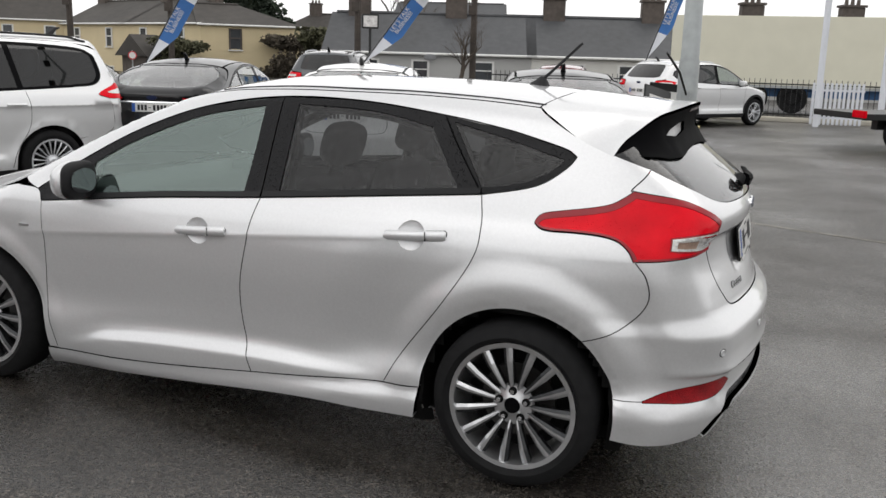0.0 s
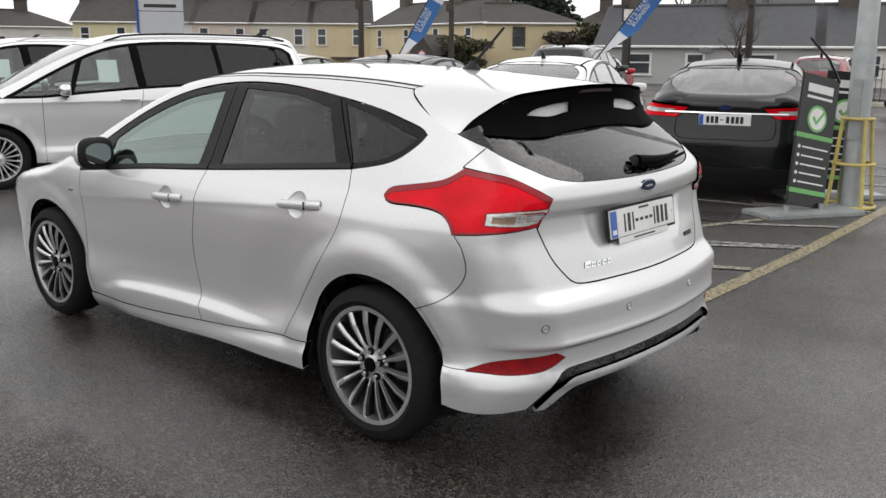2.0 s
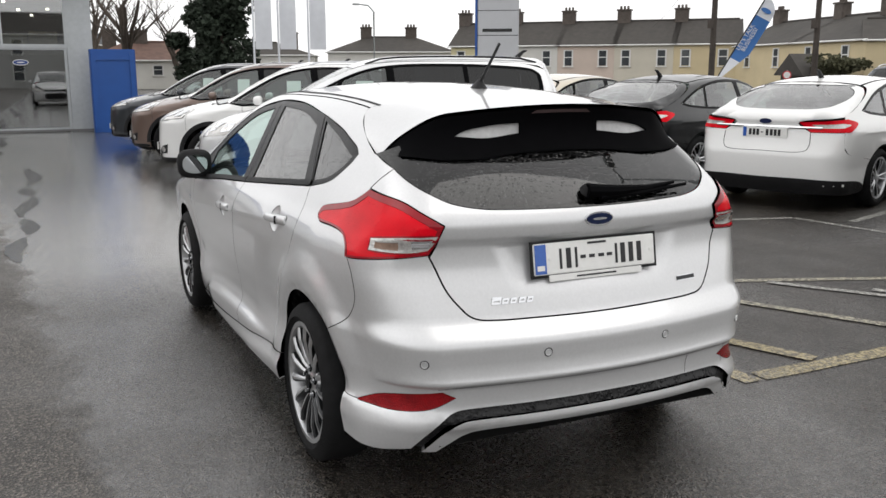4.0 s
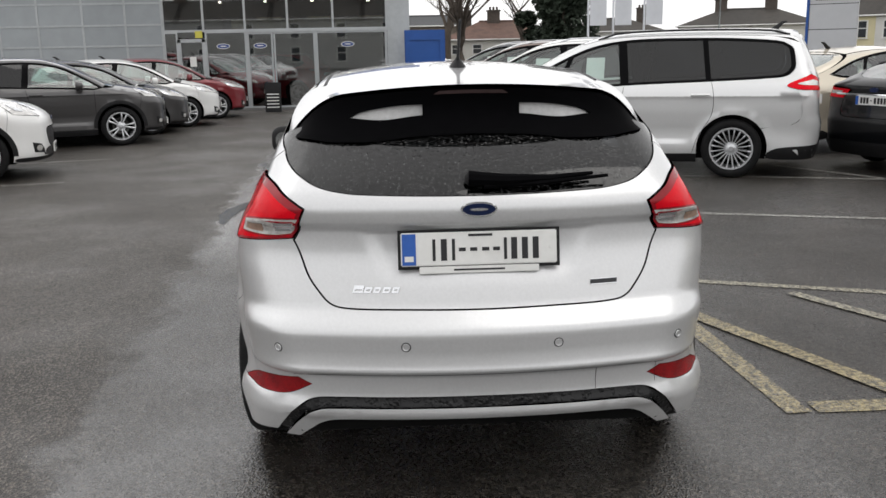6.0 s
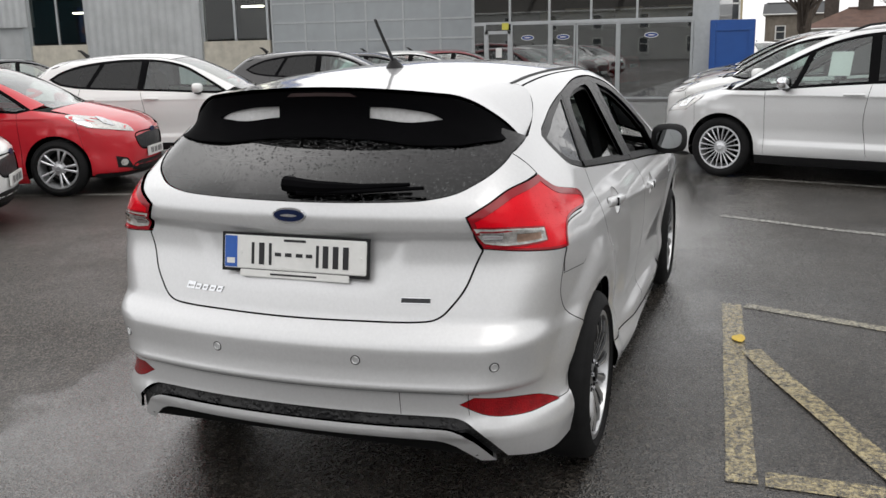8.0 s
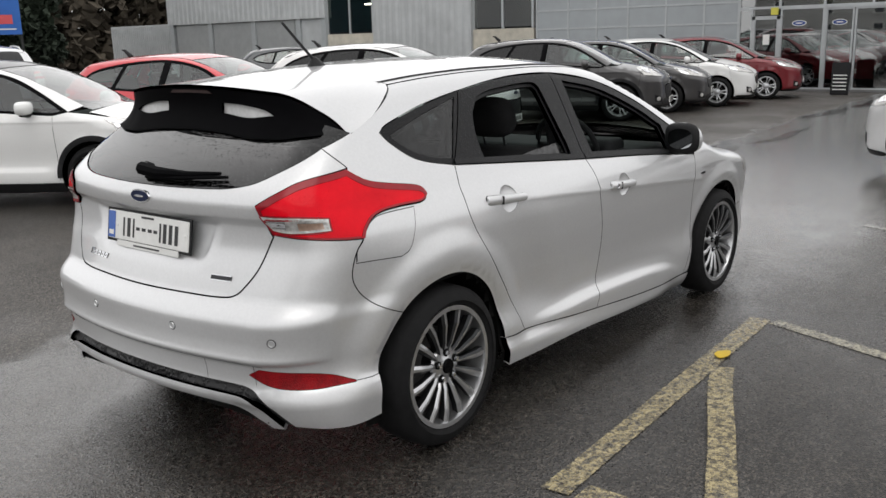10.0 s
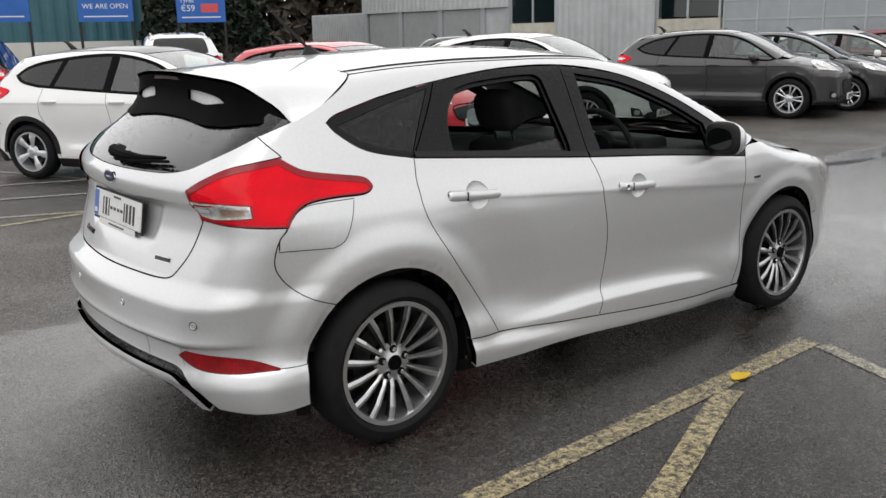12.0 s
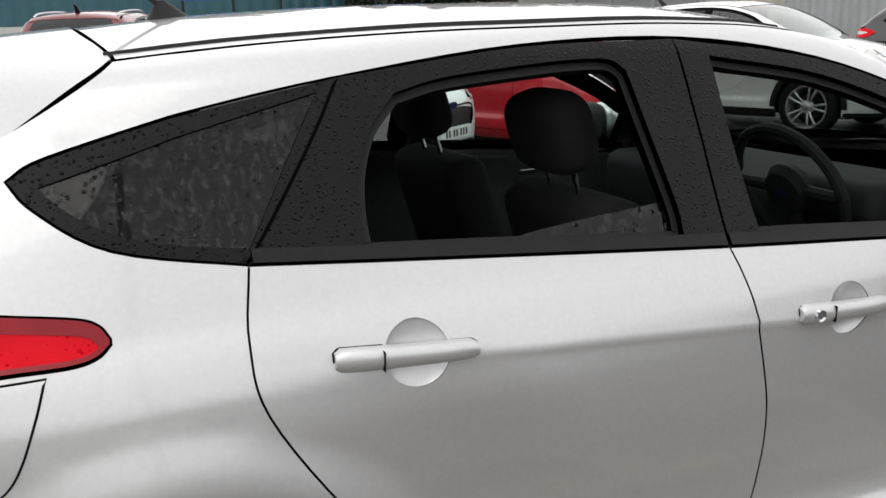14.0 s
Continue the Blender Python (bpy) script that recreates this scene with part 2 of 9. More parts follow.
def fill(outline, holes, step, lines=()):
    """Points and triangles that fill an outline with holes, with an even grid inside and rows of points along the lines."""
    rings = [even_steps(r, step) for r in (outline, *holes)]
    lo, hi = outline.min(0), outline.max(0)
    gx, gy = np.meshgrid(np.arange(lo[0] + step / 2, hi[0], step), np.arange(lo[1] + step / 2, hi[1], step))
    gx = gx + (np.arange(gx.shape[0]) % 2 * step / 2)[:, None]
    g = np.stack([gx.ravel(), gy.ravel()], -1)
    ok = in_outline(g, rings[0])
    for r in rings[1:]:
        ok &= ~in_outline(g, r)
    g = g[ok]
    for r in rings:
        if len(g):
            d = np.min(np.hypot(g[:, None, 0] - r[None, :, 0], g[:, None, 1] - r[None, :, 1]), 1)
            g = g[d > step * 0.45]
    for ln in lines:
        ln = np.array(ln, float)
        n = np.array([ln[0] + (ln[-1] - ln[0]) * t for t in np.linspace(0, 1, max(2, int(np.hypot(*(ln[-1] - ln[0])) / 0.016)))]) if len(ln) == 2 else ln
        ok = in_outline(n, rings[0])
        for r in rings[1:]:
            ok &= ~in_outline(n, r)
        n = n[ok]
        for r in rings:
            if len(n):
                n = n[np.min(np.hypot(n[:, None, 0] - r[None, :, 0], n[:, None, 1] - r[None, :, 1]), 1) > 0.004]
        if len(n):
            if len(g):
                g = g[np.min(np.hypot(g[:, None, 0] - n[None, :, 0], g[:, None, 1] - n[None, :, 1]), 1) > 0.0055]
            g = np.vstack([g, n])
    verts, edges = [], []
    for r in rings:
        k = len(verts)
        verts.extend(r)
        edges.extend((k + i, k + (i + 1) % len(r)) for i in range(len(r)))
    verts.extend(g)
    v2, _, tri, *_ = geometry.delaunay_2d_cdt([Vector((float(a), float(b))) for a, b in verts], edges, [], 0, 1e-6)
    v2 = np.array([(v[0], v[1]) for v in v2])
    tri = np.array([t for t in tri if len(t) == 3])
    c = v2[tri].mean(1)
    keep = in_outline(c, rings[0])
    for r in rings[1:]:
        keep &= ~in_outline(c, r)
    return v2, tri[keep], rings


def sheet(name, surface, outline, material, parent, holes=(), lift=0.0, depth=0.012, step=0.03, mirror=False, label="", lines=()):
    """A panel with thickness on a curved surface. surface(points of the outline's plane) gives places and normals."""
    v2, tri, rings = fill(outline, holes, step, lines)
    p, n = surface(v2)
    p = p + n * lift
    a, b, c = p[tri[:, 0]], p[tri[:, 1]], p[tri[:, 2]]
    flip = np.einsum("ij,ij->i", np.cross(b - a, c - a), n[tri[:, 0]]) < 0
    tri = np.where(flip[:, None], tri[:, ::-1], tri)
    verts, norms, faces = [*p], [*n], [tuple(map(int, t)) for t in tri]
    if depth:
        for ring in rings:
            q, m = surface(ring)
            q = q + m * lift
            t = np.roll(q, -1, 0) - np.roll(q, 1, 0)
            side = np.cross(t, m)
            side /= np.maximum(np.linalg.norm(side, axis=1, keepdims=True), 1e-9)
            k, c = len(verts), len(ring)
            verts.extend([*q, *(q - m * depth)])
            norms.extend([*side, *side])
            faces.extend((k + i, k + (i + 1) % c, k + c + (i + 1) % c, k + c + i) for i in range(c))
    verts, norms = np.array(verts), np.array(norms)
    if mirror:
        verts, norms = verts * (1, -1, 1), norms * (1, -1, 1)
        faces = [f[::-1] for f in faces]
    me = bpy.data.meshes.new(name)
    me.from_pydata(verts.tolist(), [], faces)
    me.shade_smooth()
    me.normals_split_custom_set_from_vertices(norms.tolist())
    return mesh_object(name, me, material, parent, label)


def round_surface(body):
    def at(q):
        p = body.round_at(q[:, 0], q[:, 1])
        return p, body.normal(p)
    return at


def top_surface(body):
    def at(q):
        p = body.top_at(q[:, 0], q[:, 1])
        return p, body.normal(p)
    return at


def side_us(body, pts):
    """The way round the car and height of the right side's points at x, z."""
    p = np.array(pts, float).reshape(-1, 2)
    return [(float(u), float(z)) for u, z in zip(body.u_of(body.on_side(p[:, 0], p[:, 1])), p[:, 1])]


def end_us(body, pts, way):
    """The same for points of the tail (way 1) or nose (way -1) at y, z (y below 0: past the middle, to the left)."""
    p = np.array(pts, float).reshape(-1, 2)
    foot = body.b if way > 0 else body.a
    lo, hi = np.zeros(len(p)), np.full(len(p), 1.6)
    for _ in range(22):
        mid = (lo + hi) / 2
        ok = body.inside(foot + way * mid, p[:, 0], p[:, 1]) > 0
        lo, hi = np.where(ok, mid, lo), np.where(ok, hi, mid)
    u = foot + way * body.rho * (math.pi / 2 - np.arctan2(p[:, 0], lo))
    return [(float(a), float(z)) for a, z in zip(u, p[:, 1])]


def tail_u(body, y, z):
    return end_us(body, [(y, z)], 1)[0]


def arch(cx, cz, r, a0, a1, n=14):
    """Points of a wheel arch, by angle in degrees from the front (-x) over the top."""
    return [(cx - r * math.cos(radians(a)), cz + r * math.sin(radians(a))) for a in np.linspace(a0, a1, n)]


# ---- materials ----
def material(name, color, rough=0.5, metal=0.0, spots=0.0, scale=8.0, bump=0.0, bump_scale=200.0, coat=0.0, emit=0.0, rough_spots=0.0, ramp=None, coords="Object", gloss=0.5):
    """A principled surface; spots mixes in a second tone at two scales, bump is fine relief."""
    m = bpy.data.materials.new(name)
    m.use_nodes = True
    nt = m.node_tree
    b = nt.nodes["Principled BSDF"]
    b.inputs["Roughness"].default_value, b.inputs["Metallic"].default_value = rough, metal
    b.inputs["Base Color"].default_value = (*color, 1)
    b.inputs["Specular IOR Level"].default_value = gloss
    b.inputs["Coat Weight"].default_value, b.inputs["Coat Roughness"].default_value = coat, 0.03
    if emit:
        b.inputs["Emission Color"].default_value, b.inputs["Emission Strength"].default_value = (*color, 1), emit
    co = nt.nodes.new("ShaderNodeTexCoord")
    if spots or rough_spots:
        n1, n2 = nt.nodes.new("ShaderNodeTexNoise"), nt.nodes.new("ShaderNodeTexNoise")
        n1.inputs["Scale"].default_value, n1.inputs["Detail"].default_value = scale, 6
        n2.inputs["Scale"].default_value, n2.inputs["Detail"].default_value = scale / 9, 4
        add = nt.nodes.new("ShaderNodeMath")
        add.operation = "MULTIPLY_ADD"
        add.inputs[1].default_value = 0.5
        half = nt.nodes.new("ShaderNodeMath")
        half.operation = "MULTIPLY"
        half.inputs[1].default_value = 0.5
        nt.links.new(co.outputs[coords], n1.inputs["Vector"])
        nt.links.new(co.outputs[coords], n2.inputs["Vector"])
        nt.links.new(n2.outputs["Fac"], half.inputs[0])
        nt.links.new(n1.outputs["Fac"], add.inputs[0])
        nt.links.new(half.outputs[0], add.inputs[2])
        span = nt.nodes.new("ShaderNodeMapRange")
        span.inputs["From Min"].default_value, span.inputs["From Max"].default_value = 0.32, 0.68
        nt.links.new(add.outputs[0], span.inputs["Value"])
        if spots:
            mix = nt.nodes.new("ShaderNodeMixRGB")
            mix.inputs["Color1"].default_value = (*[c * (1 - spots) for c in color], 1)
            mix.inputs["Color2"].default_value = (*[min(1, c * (1 + spots)) for c in color], 1) if ramp is None else (*ramp, 1)
            nt.links.new(span.outputs[0], mix.inputs["Fac"])
            nt.links.new(mix.outputs[0], b.inputs["Base Color"])
        if rough_spots:
            r = nt.nodes.new("ShaderNodeMapRange")
            r.inputs["To Min"].default_value, r.inputs["To Max"].default_value = max(0.02, rough - rough_spots), rough + rough_spots
            nt.links.new(span.outputs[0], r.inputs["Value"])
            nt.links.new(r.outputs[0], b.inputs["Roughness"])
    if bump:
        n3, bp = nt.nodes.new("ShaderNodeTexNoise"), nt.nodes.new("ShaderNodeBump")
        n3.inputs["Scale"].default_value, n3.inputs["Detail"].default_value = bump_scale, 3
        bp.inputs["Strength"].default_value, bp.inputs["Distance"].default_value = bump, 0.01
        nt.links.new(co.outputs[coords], n3.inputs["Vector"])
        nt.links.new(n3.outputs["Fac"], bp.inputs["Height"])
        nt.links.new(bp.outputs[0], b.inputs["Normal"])
    return m


def drops(m, scale=95.0, size=0.28, strength=0.6):
    """Rain drops: small domes in the relief of a material."""
    nt = m.node_tree
    co = nt.nodes.new("ShaderNodeTexCoord")
    vor = nt.nodes.new("ShaderNodeTexVoronoi")
    vor.inputs["Scale"].default_value = scale
    gate = nt.nodes.new("ShaderNodeTexNoise")
    gate.inputs["Scale"].default_value = scale * 0.5
    mr = nt.nodes.new("ShaderNodeMapRange")
    mr.inputs["From Min"].default_value, mr.inputs["From Max"].default_value = size, 0.0
    gr = nt.nodes.new("ShaderNodeMapRange")
    gr.inputs["From Min"].default_value, gr.inputs["From Max"].default_value = 0.44, 0.54
    mul = nt.nodes.new("ShaderNodeMath")
    mul.operation = "MULTIPLY"
    bp = nt.nodes.new("ShaderNodeBump")
    bp.inputs["Strength"].default_value, bp.inputs["Distance"].default_value = strength, 0.004
    nt.links.new(co.outputs["Object"], vor.inputs["Vector"])
    nt.links.new(co.outputs["Object"], gate.inputs["Vector"])
    nt.links.new(vor.outputs["Distance"], mr.inputs["Value"])
    nt.links.new(gate.outputs["Fac"], gr.inputs["Value"])
    nt.links.new(mr.outputs[0], mul.inputs[0])
    nt.links.new(gr.outputs[0], mul.inputs[1])
    nt.links.new(mul.outputs[0], bp.inputs["Height"])
    for node in nt.nodes:
        if "Normal" in node.inputs and node.type in ("BSDF_PRINCIPLED", "BSDF_GLOSSY", "BSDF_GLASS"):
            nt.links.new(bp.outputs[0], node.inputs["Normal"])
    return m


def pane(name, tint, gloss=1.0, haze=0.0, wet=False, base=0.055, streaks=0.0):
    """A thin glass pane: what passes is tinted, what mirrors grows towards the grazing angle."""
    m = bpy.data.materials.new(name)
    m.use_nodes = True
    nt = m.node_tree
    nt.nodes.clear()
    out = nt.nodes.new("ShaderNodeOutputMaterial")
    clear, mirror, mix, face, power, lift_ = (nt.nodes.new("ShaderNode" + k) for k in ("BsdfTransparent", "BsdfGlossy", "MixShader", "LayerWeight", "Math", "Math"))
    clear.inputs["Color"].default_value = (*tint, 1)
    mirror.inputs["Roughness"].default_value = 0.02 + haze
    mirror.inputs["Color"].default_value = (gloss, gloss, gloss, 1)
    face.inputs["Blend"].default_value = 0.5
    power.operation, power.inputs[1].default_value = "POWER", 3.5
    lift_.operation, lift_.inputs[1].default_value, lift_.inputs[2].default_value = "MULTIPLY_ADD", 0.85, base
    nt.links.new(face.outputs["Facing"], power.inputs[0])
    nt.links.new(power.outputs[0], lift_.inputs[0])
    nt.links.new(lift_.outputs[0], mix.inputs[0])
    nt.links.new(clear.outputs[0], mix.inputs[1])
    nt.links.new(mirror.outputs[0], mix.inputs[2])
    nt.links.new(mix.outputs[0], out.inputs[0])
    if streaks:
        co, mp, n, r, film, over = (nt.nodes.new("ShaderNode" + k) for k in ("TexCoord", "Mapping", "TexNoise", "MapRange", "BsdfDiffuse", "MixShader"))
        mp.inputs["Scale"].default_value = (60, 60, 6)
        n.inputs["Scale"].default_value, n.inputs["Detail"].default_value, n.inputs["Roughness"].default_value = 1.6, 8, 0.7
        r.inputs["From Min"].default_value, r.inputs["From Max"].default_value, r.inputs["To Max"].default_value = 0.5, 0.74, streaks
        film.inputs["Color"].default_value = (0.55, 0.56, 0.57, 1)
        nt.links.new(co.outputs["Object"], mp.inputs["Vector"])
        nt.links.new(mp.outputs[0], n.inputs["Vector"])
        nt.links.new(n.outputs["Fac"], r.inputs["Value"])
        nt.links.new(r.outputs[0], over.inputs[0])
        nt.links.new(mix.outputs[0], over.inputs[1])
        nt.links.new(film.outputs[0], over.inputs[2])
        nt.links.new(over.outputs[0], out.inputs[0])
    return drops(m, 85, 0.36, 0.8 if tint[0] > 0.05 else 0.35) if wet else m


def paint(name, color, metal=0.0, rough=0.4):
    m = material(name, color, rough, metal, spots=0.05, scale=900.0, coat=1.0)
    b = m.node_tree.nodes["Principled BSDF"]
    b.inputs["Coat Roughness"].default_value = 0.04
    if max(color) < 0.01:
        b.inputs["Specular IOR Level"].default_value, b.inputs["Coat Weight"].default_value = 0.2, 0.6
    return m


SILVER = paint("silver_paint", (0.648, 0.651, 0.658), 0.58, 0.41)
BLACK_TRIM = drops(material("black_trim", (0.010, 0.010, 0.011), 0.30, spots=0.2, scale=60, gloss=0.14), 130, 0.42, 1.0)
BLACK_GLOSS = material("black_gloss", (0.003, 0.003, 0.0035), 0.12, gloss=0.05, spots=0.2, scale=20)
BLACK_PLASTIC = material("black_plastic", (0.011, 0.011, 0.012), 0.5, spots=0.25, scale=120, bump=0.25, bump_scale=600, gloss=0.25)
HONEYCOMB = drops(material("black_honeycomb", (0.012, 0.012, 0.013), 0.35, spots=0.3, scale=90, gloss=0.35), 75, 0.75, 1.0)
CORE = material("dark_underbody", (0.006, 0.006, 0.006), 0.9, gloss=0.1, spots=0.3, scale=12)
RUBBER = material("tyre_rubber", (0.014, 0.014, 0.0145), 0.6, spots=0.3, scale=25, bump=0.3, bump_scale=300, gloss=0.07)
ALLOY_DARK = material("dark_alloy", (0.035, 0.036, 0.038), 0.35, 0.7, spots=0.2, scale=40)
GUNMETAL = material("gunmetal_alloy", (0.52, 0.524, 0.532), 0.28, 0.9, spots=0.15, scale=30)
ALLOY = material("machined_alloy", (0.62, 0.63, 0.65), 0.30, 0.7, spots=0.1, scale=60)
STEEL = material("brake_steel", (0.07, 0.068, 0.065), 0.4, 0.7, spots=0.3, scale=30)
CHROME = material("chrome", (0.75, 0.76, 0.78), 0.1, 1.0, spots=0.05, scale=30)
GLASS_CLEAR = pane("clear_glass", (0.70, 0.80, 0.77), base=0.11)
GLASS_FRONT = pane("front_door_glass", (0.78, 0.92, 0.88), base=0.16)
for node in GLASS_FRONT.node_tree.nodes:
    if node.type == "BSDF_GLOSSY":
        node.inputs["Color"].default_value = (0.82, 0.97, 0.92, 1)
GLASS_WET = pane("clear_glass_wet", (0.50, 0.58, 0.55), wet=True, base=0.14)
GLASS_DARK = pane("privacy_glass", (0.10, 0.105, 0.11), wet=True, base=0.026, streaks=0.09)
GLASS_SIDE = pane("side_privacy_glass", (0.19, 0.20, 0.205), wet=True, base=0.03, streaks=0.16)
PRIVACY_PANE = pane("parked_privacy_glass", (0.06, 0.064, 0.068), base=0.05)
GLASS_REAR = pane("rear_privacy_glass", (0.03, 0.032, 0.035), wet=True, base=0.045, streaks=0.10)
RED_LENS = drops(material("red_lens", (0.70, 0.002, 0.012), 0.12, spots=0.2, scale=9, gloss=0.15), 120, 0.30, 0.8)
FLAT_BLACK = material("flat_black", (0.0025, 0.0025, 0.003), 0.6, spots=0.2, scale=20, gloss=0.02)
RED_DARK = material("dark_red_lens", (0.27, 0.003, 0.010), 0.15, spots=0.2, scale=20, gloss=0.4)
DARK_LENS = material("dark_brake_lens", (0.05, 0.03, 0.03), 0.2, spots=0.2, scale=40)
PALE_SLOT = material("pale_slot_reflection", (0.5, 0.5, 0.5), 0.35, spots=0.15, scale=60)
RED_FOG = material("red_reflector", (0.24, 0.002, 0.005), 0.15, spots=0.35, scale=160, gloss=0.2, bump=0.5, bump_scale=220)
LENS_CLEAR = material("clear_lens", (0.58, 0.57, 0.55), 0.10, 0.35, spots=0.45, scale=55, coat=1.0, bump=0.5, bump_scale=80)
AMBER = material("amber_bulb", (0.30, 0.20, 0.15), 0.2, spots=0.3, scale=60, coat=1.0)
SEAT_CLOTH = material("seat_cloth", (0.012, 0.012, 0.013), 0.9, spots=0.3, scale=80, bump=0.4, bump_scale=500)
TRIM_GREY = material("door_trim_grey", (0.055, 0.058, 0.058), 0.7, spots=0.2, scale=50, bump=0.2, bump_scale=500, gloss=0.3)
DASH = material("dash_plastic", (0.016, 0.017, 0.018), 0.75, spots=0.2, scale=50, bump=0.2, bump_scale=500, gloss=0.25)
HEADLINER = material("headliner", (0.35, 0.35, 0.34), 0.95, spots=0.1, scale=50)
PLATE_WHITE = material("plate_white", (0.75, 0.75, 0.73), 0.3, spots=0.06, scale=40, coat=0.4)
PLATE_BLUE = material("plate_blue", (0.02, 0.10, 0.42), 0.3, spots=0.1, scale=40, coat=0.4)
INK = material("plate_ink", (0.012, 0.012, 0.014), 0.4, spots=0.2, scale=60)
EMBLEM_BLUE = material("emblem_blue", (0.006, 0.014, 0.055), 0.3, spots=0.2, scale=40, gloss=0.25)
MIRROR_FACE = material("mirror_face", (0.45, 0.47, 0.48), 0.02, 1.0)


# ---- the ground: wet asphalt with worn markings ----
def asphalt(name, dry=(0.036, 0.033, 0.030), wet=(0.015, 0.0135, 0.012)):
    """Wet asphalt: stones of about 8 mm, each with its own tone and tilt, under a film of water that gathers in the lane."""
    m = bpy.data.materials.new(name)
    m.use_nodes = True
    nt = m.node_tree
    b = nt.nodes["Principled BSDF"]
    co = nt.nodes.new("ShaderNodeTexCoord")

    def noise_of(scale, detail=4, rough=0.55):
        n = nt.nodes.new("ShaderNodeTexNoise")
        n.inputs["Scale"].default_value, n.inputs["Detail"].default_value, n.inputs["Roughness"].default_value = scale, detail, rough
        nt.links.new(co.outputs["Object"], n.inputs["Vector"])
        return n.outputs["Fac"]

    def span(v, a, b_, c=0.0, d=1.0):
        r = nt.nodes.new("ShaderNodeMapRange")
        for k, val in zip(("From Min", "From Max", "To Min", "To Max"), (a, b_, c, d)):
            r.inputs[k].default_value = val
        nt.links.new(v, r.inputs["Value"])
        return r.outputs[0]

    def math_of(op, a, b_):
        n = nt.nodes.new("ShaderNodeMath")
        n.operation = op
        for k, val in enumerate((a, b_)):
            if isinstance(val, (int, float)):
                n.inputs[k].default_value = val
            else:
                nt.links.new(val, n.inputs[k])
        return n.outputs[0]

    def mix_of(fac, a, b_, blend="MIX"):
        n = nt.nodes.new("ShaderNodeMixRGB")
        n.blend_type = blend
        for k, val in zip(("Fac", "Color1", "Color2"), (fac, a, b_)):
            if isinstance(val, (int, float)):
                n.inputs[k].default_value = val
            elif isinstance(val, tuple):
                n.inputs[k].default_value = (*val, 1)
            else:
                nt.links.new(val, n.inputs[k])
        return n.outputs[0]
    where = nt.nodes.new("ShaderNodeSeparateXYZ")
    nt.links.new(co.outputs["Object"], where.inputs[0])
    # a smooth, wetter lane runs between a coarse strip of older surface and the bays
    across = math_of("ADD", math_of("MULTIPLY", where.outputs[0], -0.05), where.outputs[1])
    edge = math_of("ADD", across, span(noise_of(2.2, 5, 0.6), 0.3, 0.7, -0.16, 0.16))
    coarse = math_of("MULTIPLY", span(edge, -1.60, -1.80), span(edge, -5.2, -4.2))
    damp = span(noise_of(1.7, 6, 0.6), 0.35, 0.65)
    broad = span(noise_of(0.45, 5, 0.6), 0.36, 0.62)
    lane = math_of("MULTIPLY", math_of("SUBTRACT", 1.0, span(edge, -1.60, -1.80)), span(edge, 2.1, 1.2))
    film = math_of("MULTIPLY", lane, math_of("MAXIMUM", span(broad, 0, 1, 0.5, 1.0), span(where.outputs[0], -1.0, -4.0, 0.0, 0.9)))
    film = math_of("MAXIMUM", film, math_of("MULTIPLY", broad, span(coarse, 0, 1, 0.50, 0.45)))
    pool = math_of("MULTIPLY", lane, span(where.outputs[0], -1.5, -4.5))
    grit = nt.nodes.new("ShaderNodeTexVoronoi")
    grit.inputs["Scale"].default_value = 125.0
    nt.links.new(co.outputs["Object"], grit.inputs["Vector"])
    sep = nt.nodes.new("ShaderNodeSeparateXYZ")
    nt.links.new(grit.outputs["Color"], sep.inputs[0])
    gritty = nt.nodes.new("ShaderNodeValToRGB")
    gritty.color_ramp.elements[0].color, gritty.color_ramp.elements[1].color = (0.40, 0.38, 0.36, 1), (4.6, 4.4, 4.1, 1)
    gritty.color_ramp.elements[0].position = 0.58
    nt.links.new(sep.outputs[0], gritty.inputs[0])
    tone = mix_of(math_of("MULTIPLY", damp, span(coarse, 0, 1, 0.7, 1.0)), dry, wet)
    # sky sheen on the far lane is painted in as a paler base colour
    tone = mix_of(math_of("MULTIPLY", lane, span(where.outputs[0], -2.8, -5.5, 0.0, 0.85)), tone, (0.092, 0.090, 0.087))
    tone = mix_of(math_of("MULTIPLY", coarse, 0.6), tone, (0.080, 0.074, 0.068))
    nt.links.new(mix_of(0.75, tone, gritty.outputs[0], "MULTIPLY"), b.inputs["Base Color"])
    rough = math_of("ADD", math_of("SUBTRACT", span(film, 0, 1, 0.38, 0.19), math_of("MULTIPLY", pool, 0.06)), span(sep.outputs[1], 0, 1, -0.07, 0.10))
    nt.links.new(math_of("ADD", rough, span(coarse, 0, 1, 0.0, 0.08)), b.inputs["Roughness"])
    bp = nt.nodes.new("ShaderNodeBump")
    bp.inputs["Distance"].default_value = 0.012
    nt.links.new(math_of("MULTIPLY", math_of("MULTIPLY", span(film, 0, 1, 0.70, 0.28), span(coarse, 0, 1, 0.9, 1.3)), span(pool, 0, 1, 1.0, 0.35)), bp.inputs["Strength"])
    height = math_of("ADD", grit.outputs["Distance"], math_of("MULTIPLY", sep.outputs[2], 0.5))
    nt.links.new(height, bp.inputs["Height"])
    nt.links.new(bp.outputs[0], b.inputs["Normal"])
    nt.links.new(span(film, 0, 1, 0.36, 1.0), b.inputs["Specular IOR Level"])
    nt.links.new(span(film, 0.2, 1.0), b.inputs["Coat Weight"])
    nt.links.new(math_of("SUBTRACT", span(film, 0, 1, 0.40, 0.14), math_of("MULTIPLY", pool, 0.07)), b.inputs["Coat Roughness"])
    nt.links.new(bp.outputs[0], b.inputs["Coat Normal"])
    b.inputs["Coat IOR"].default_value = 1.33
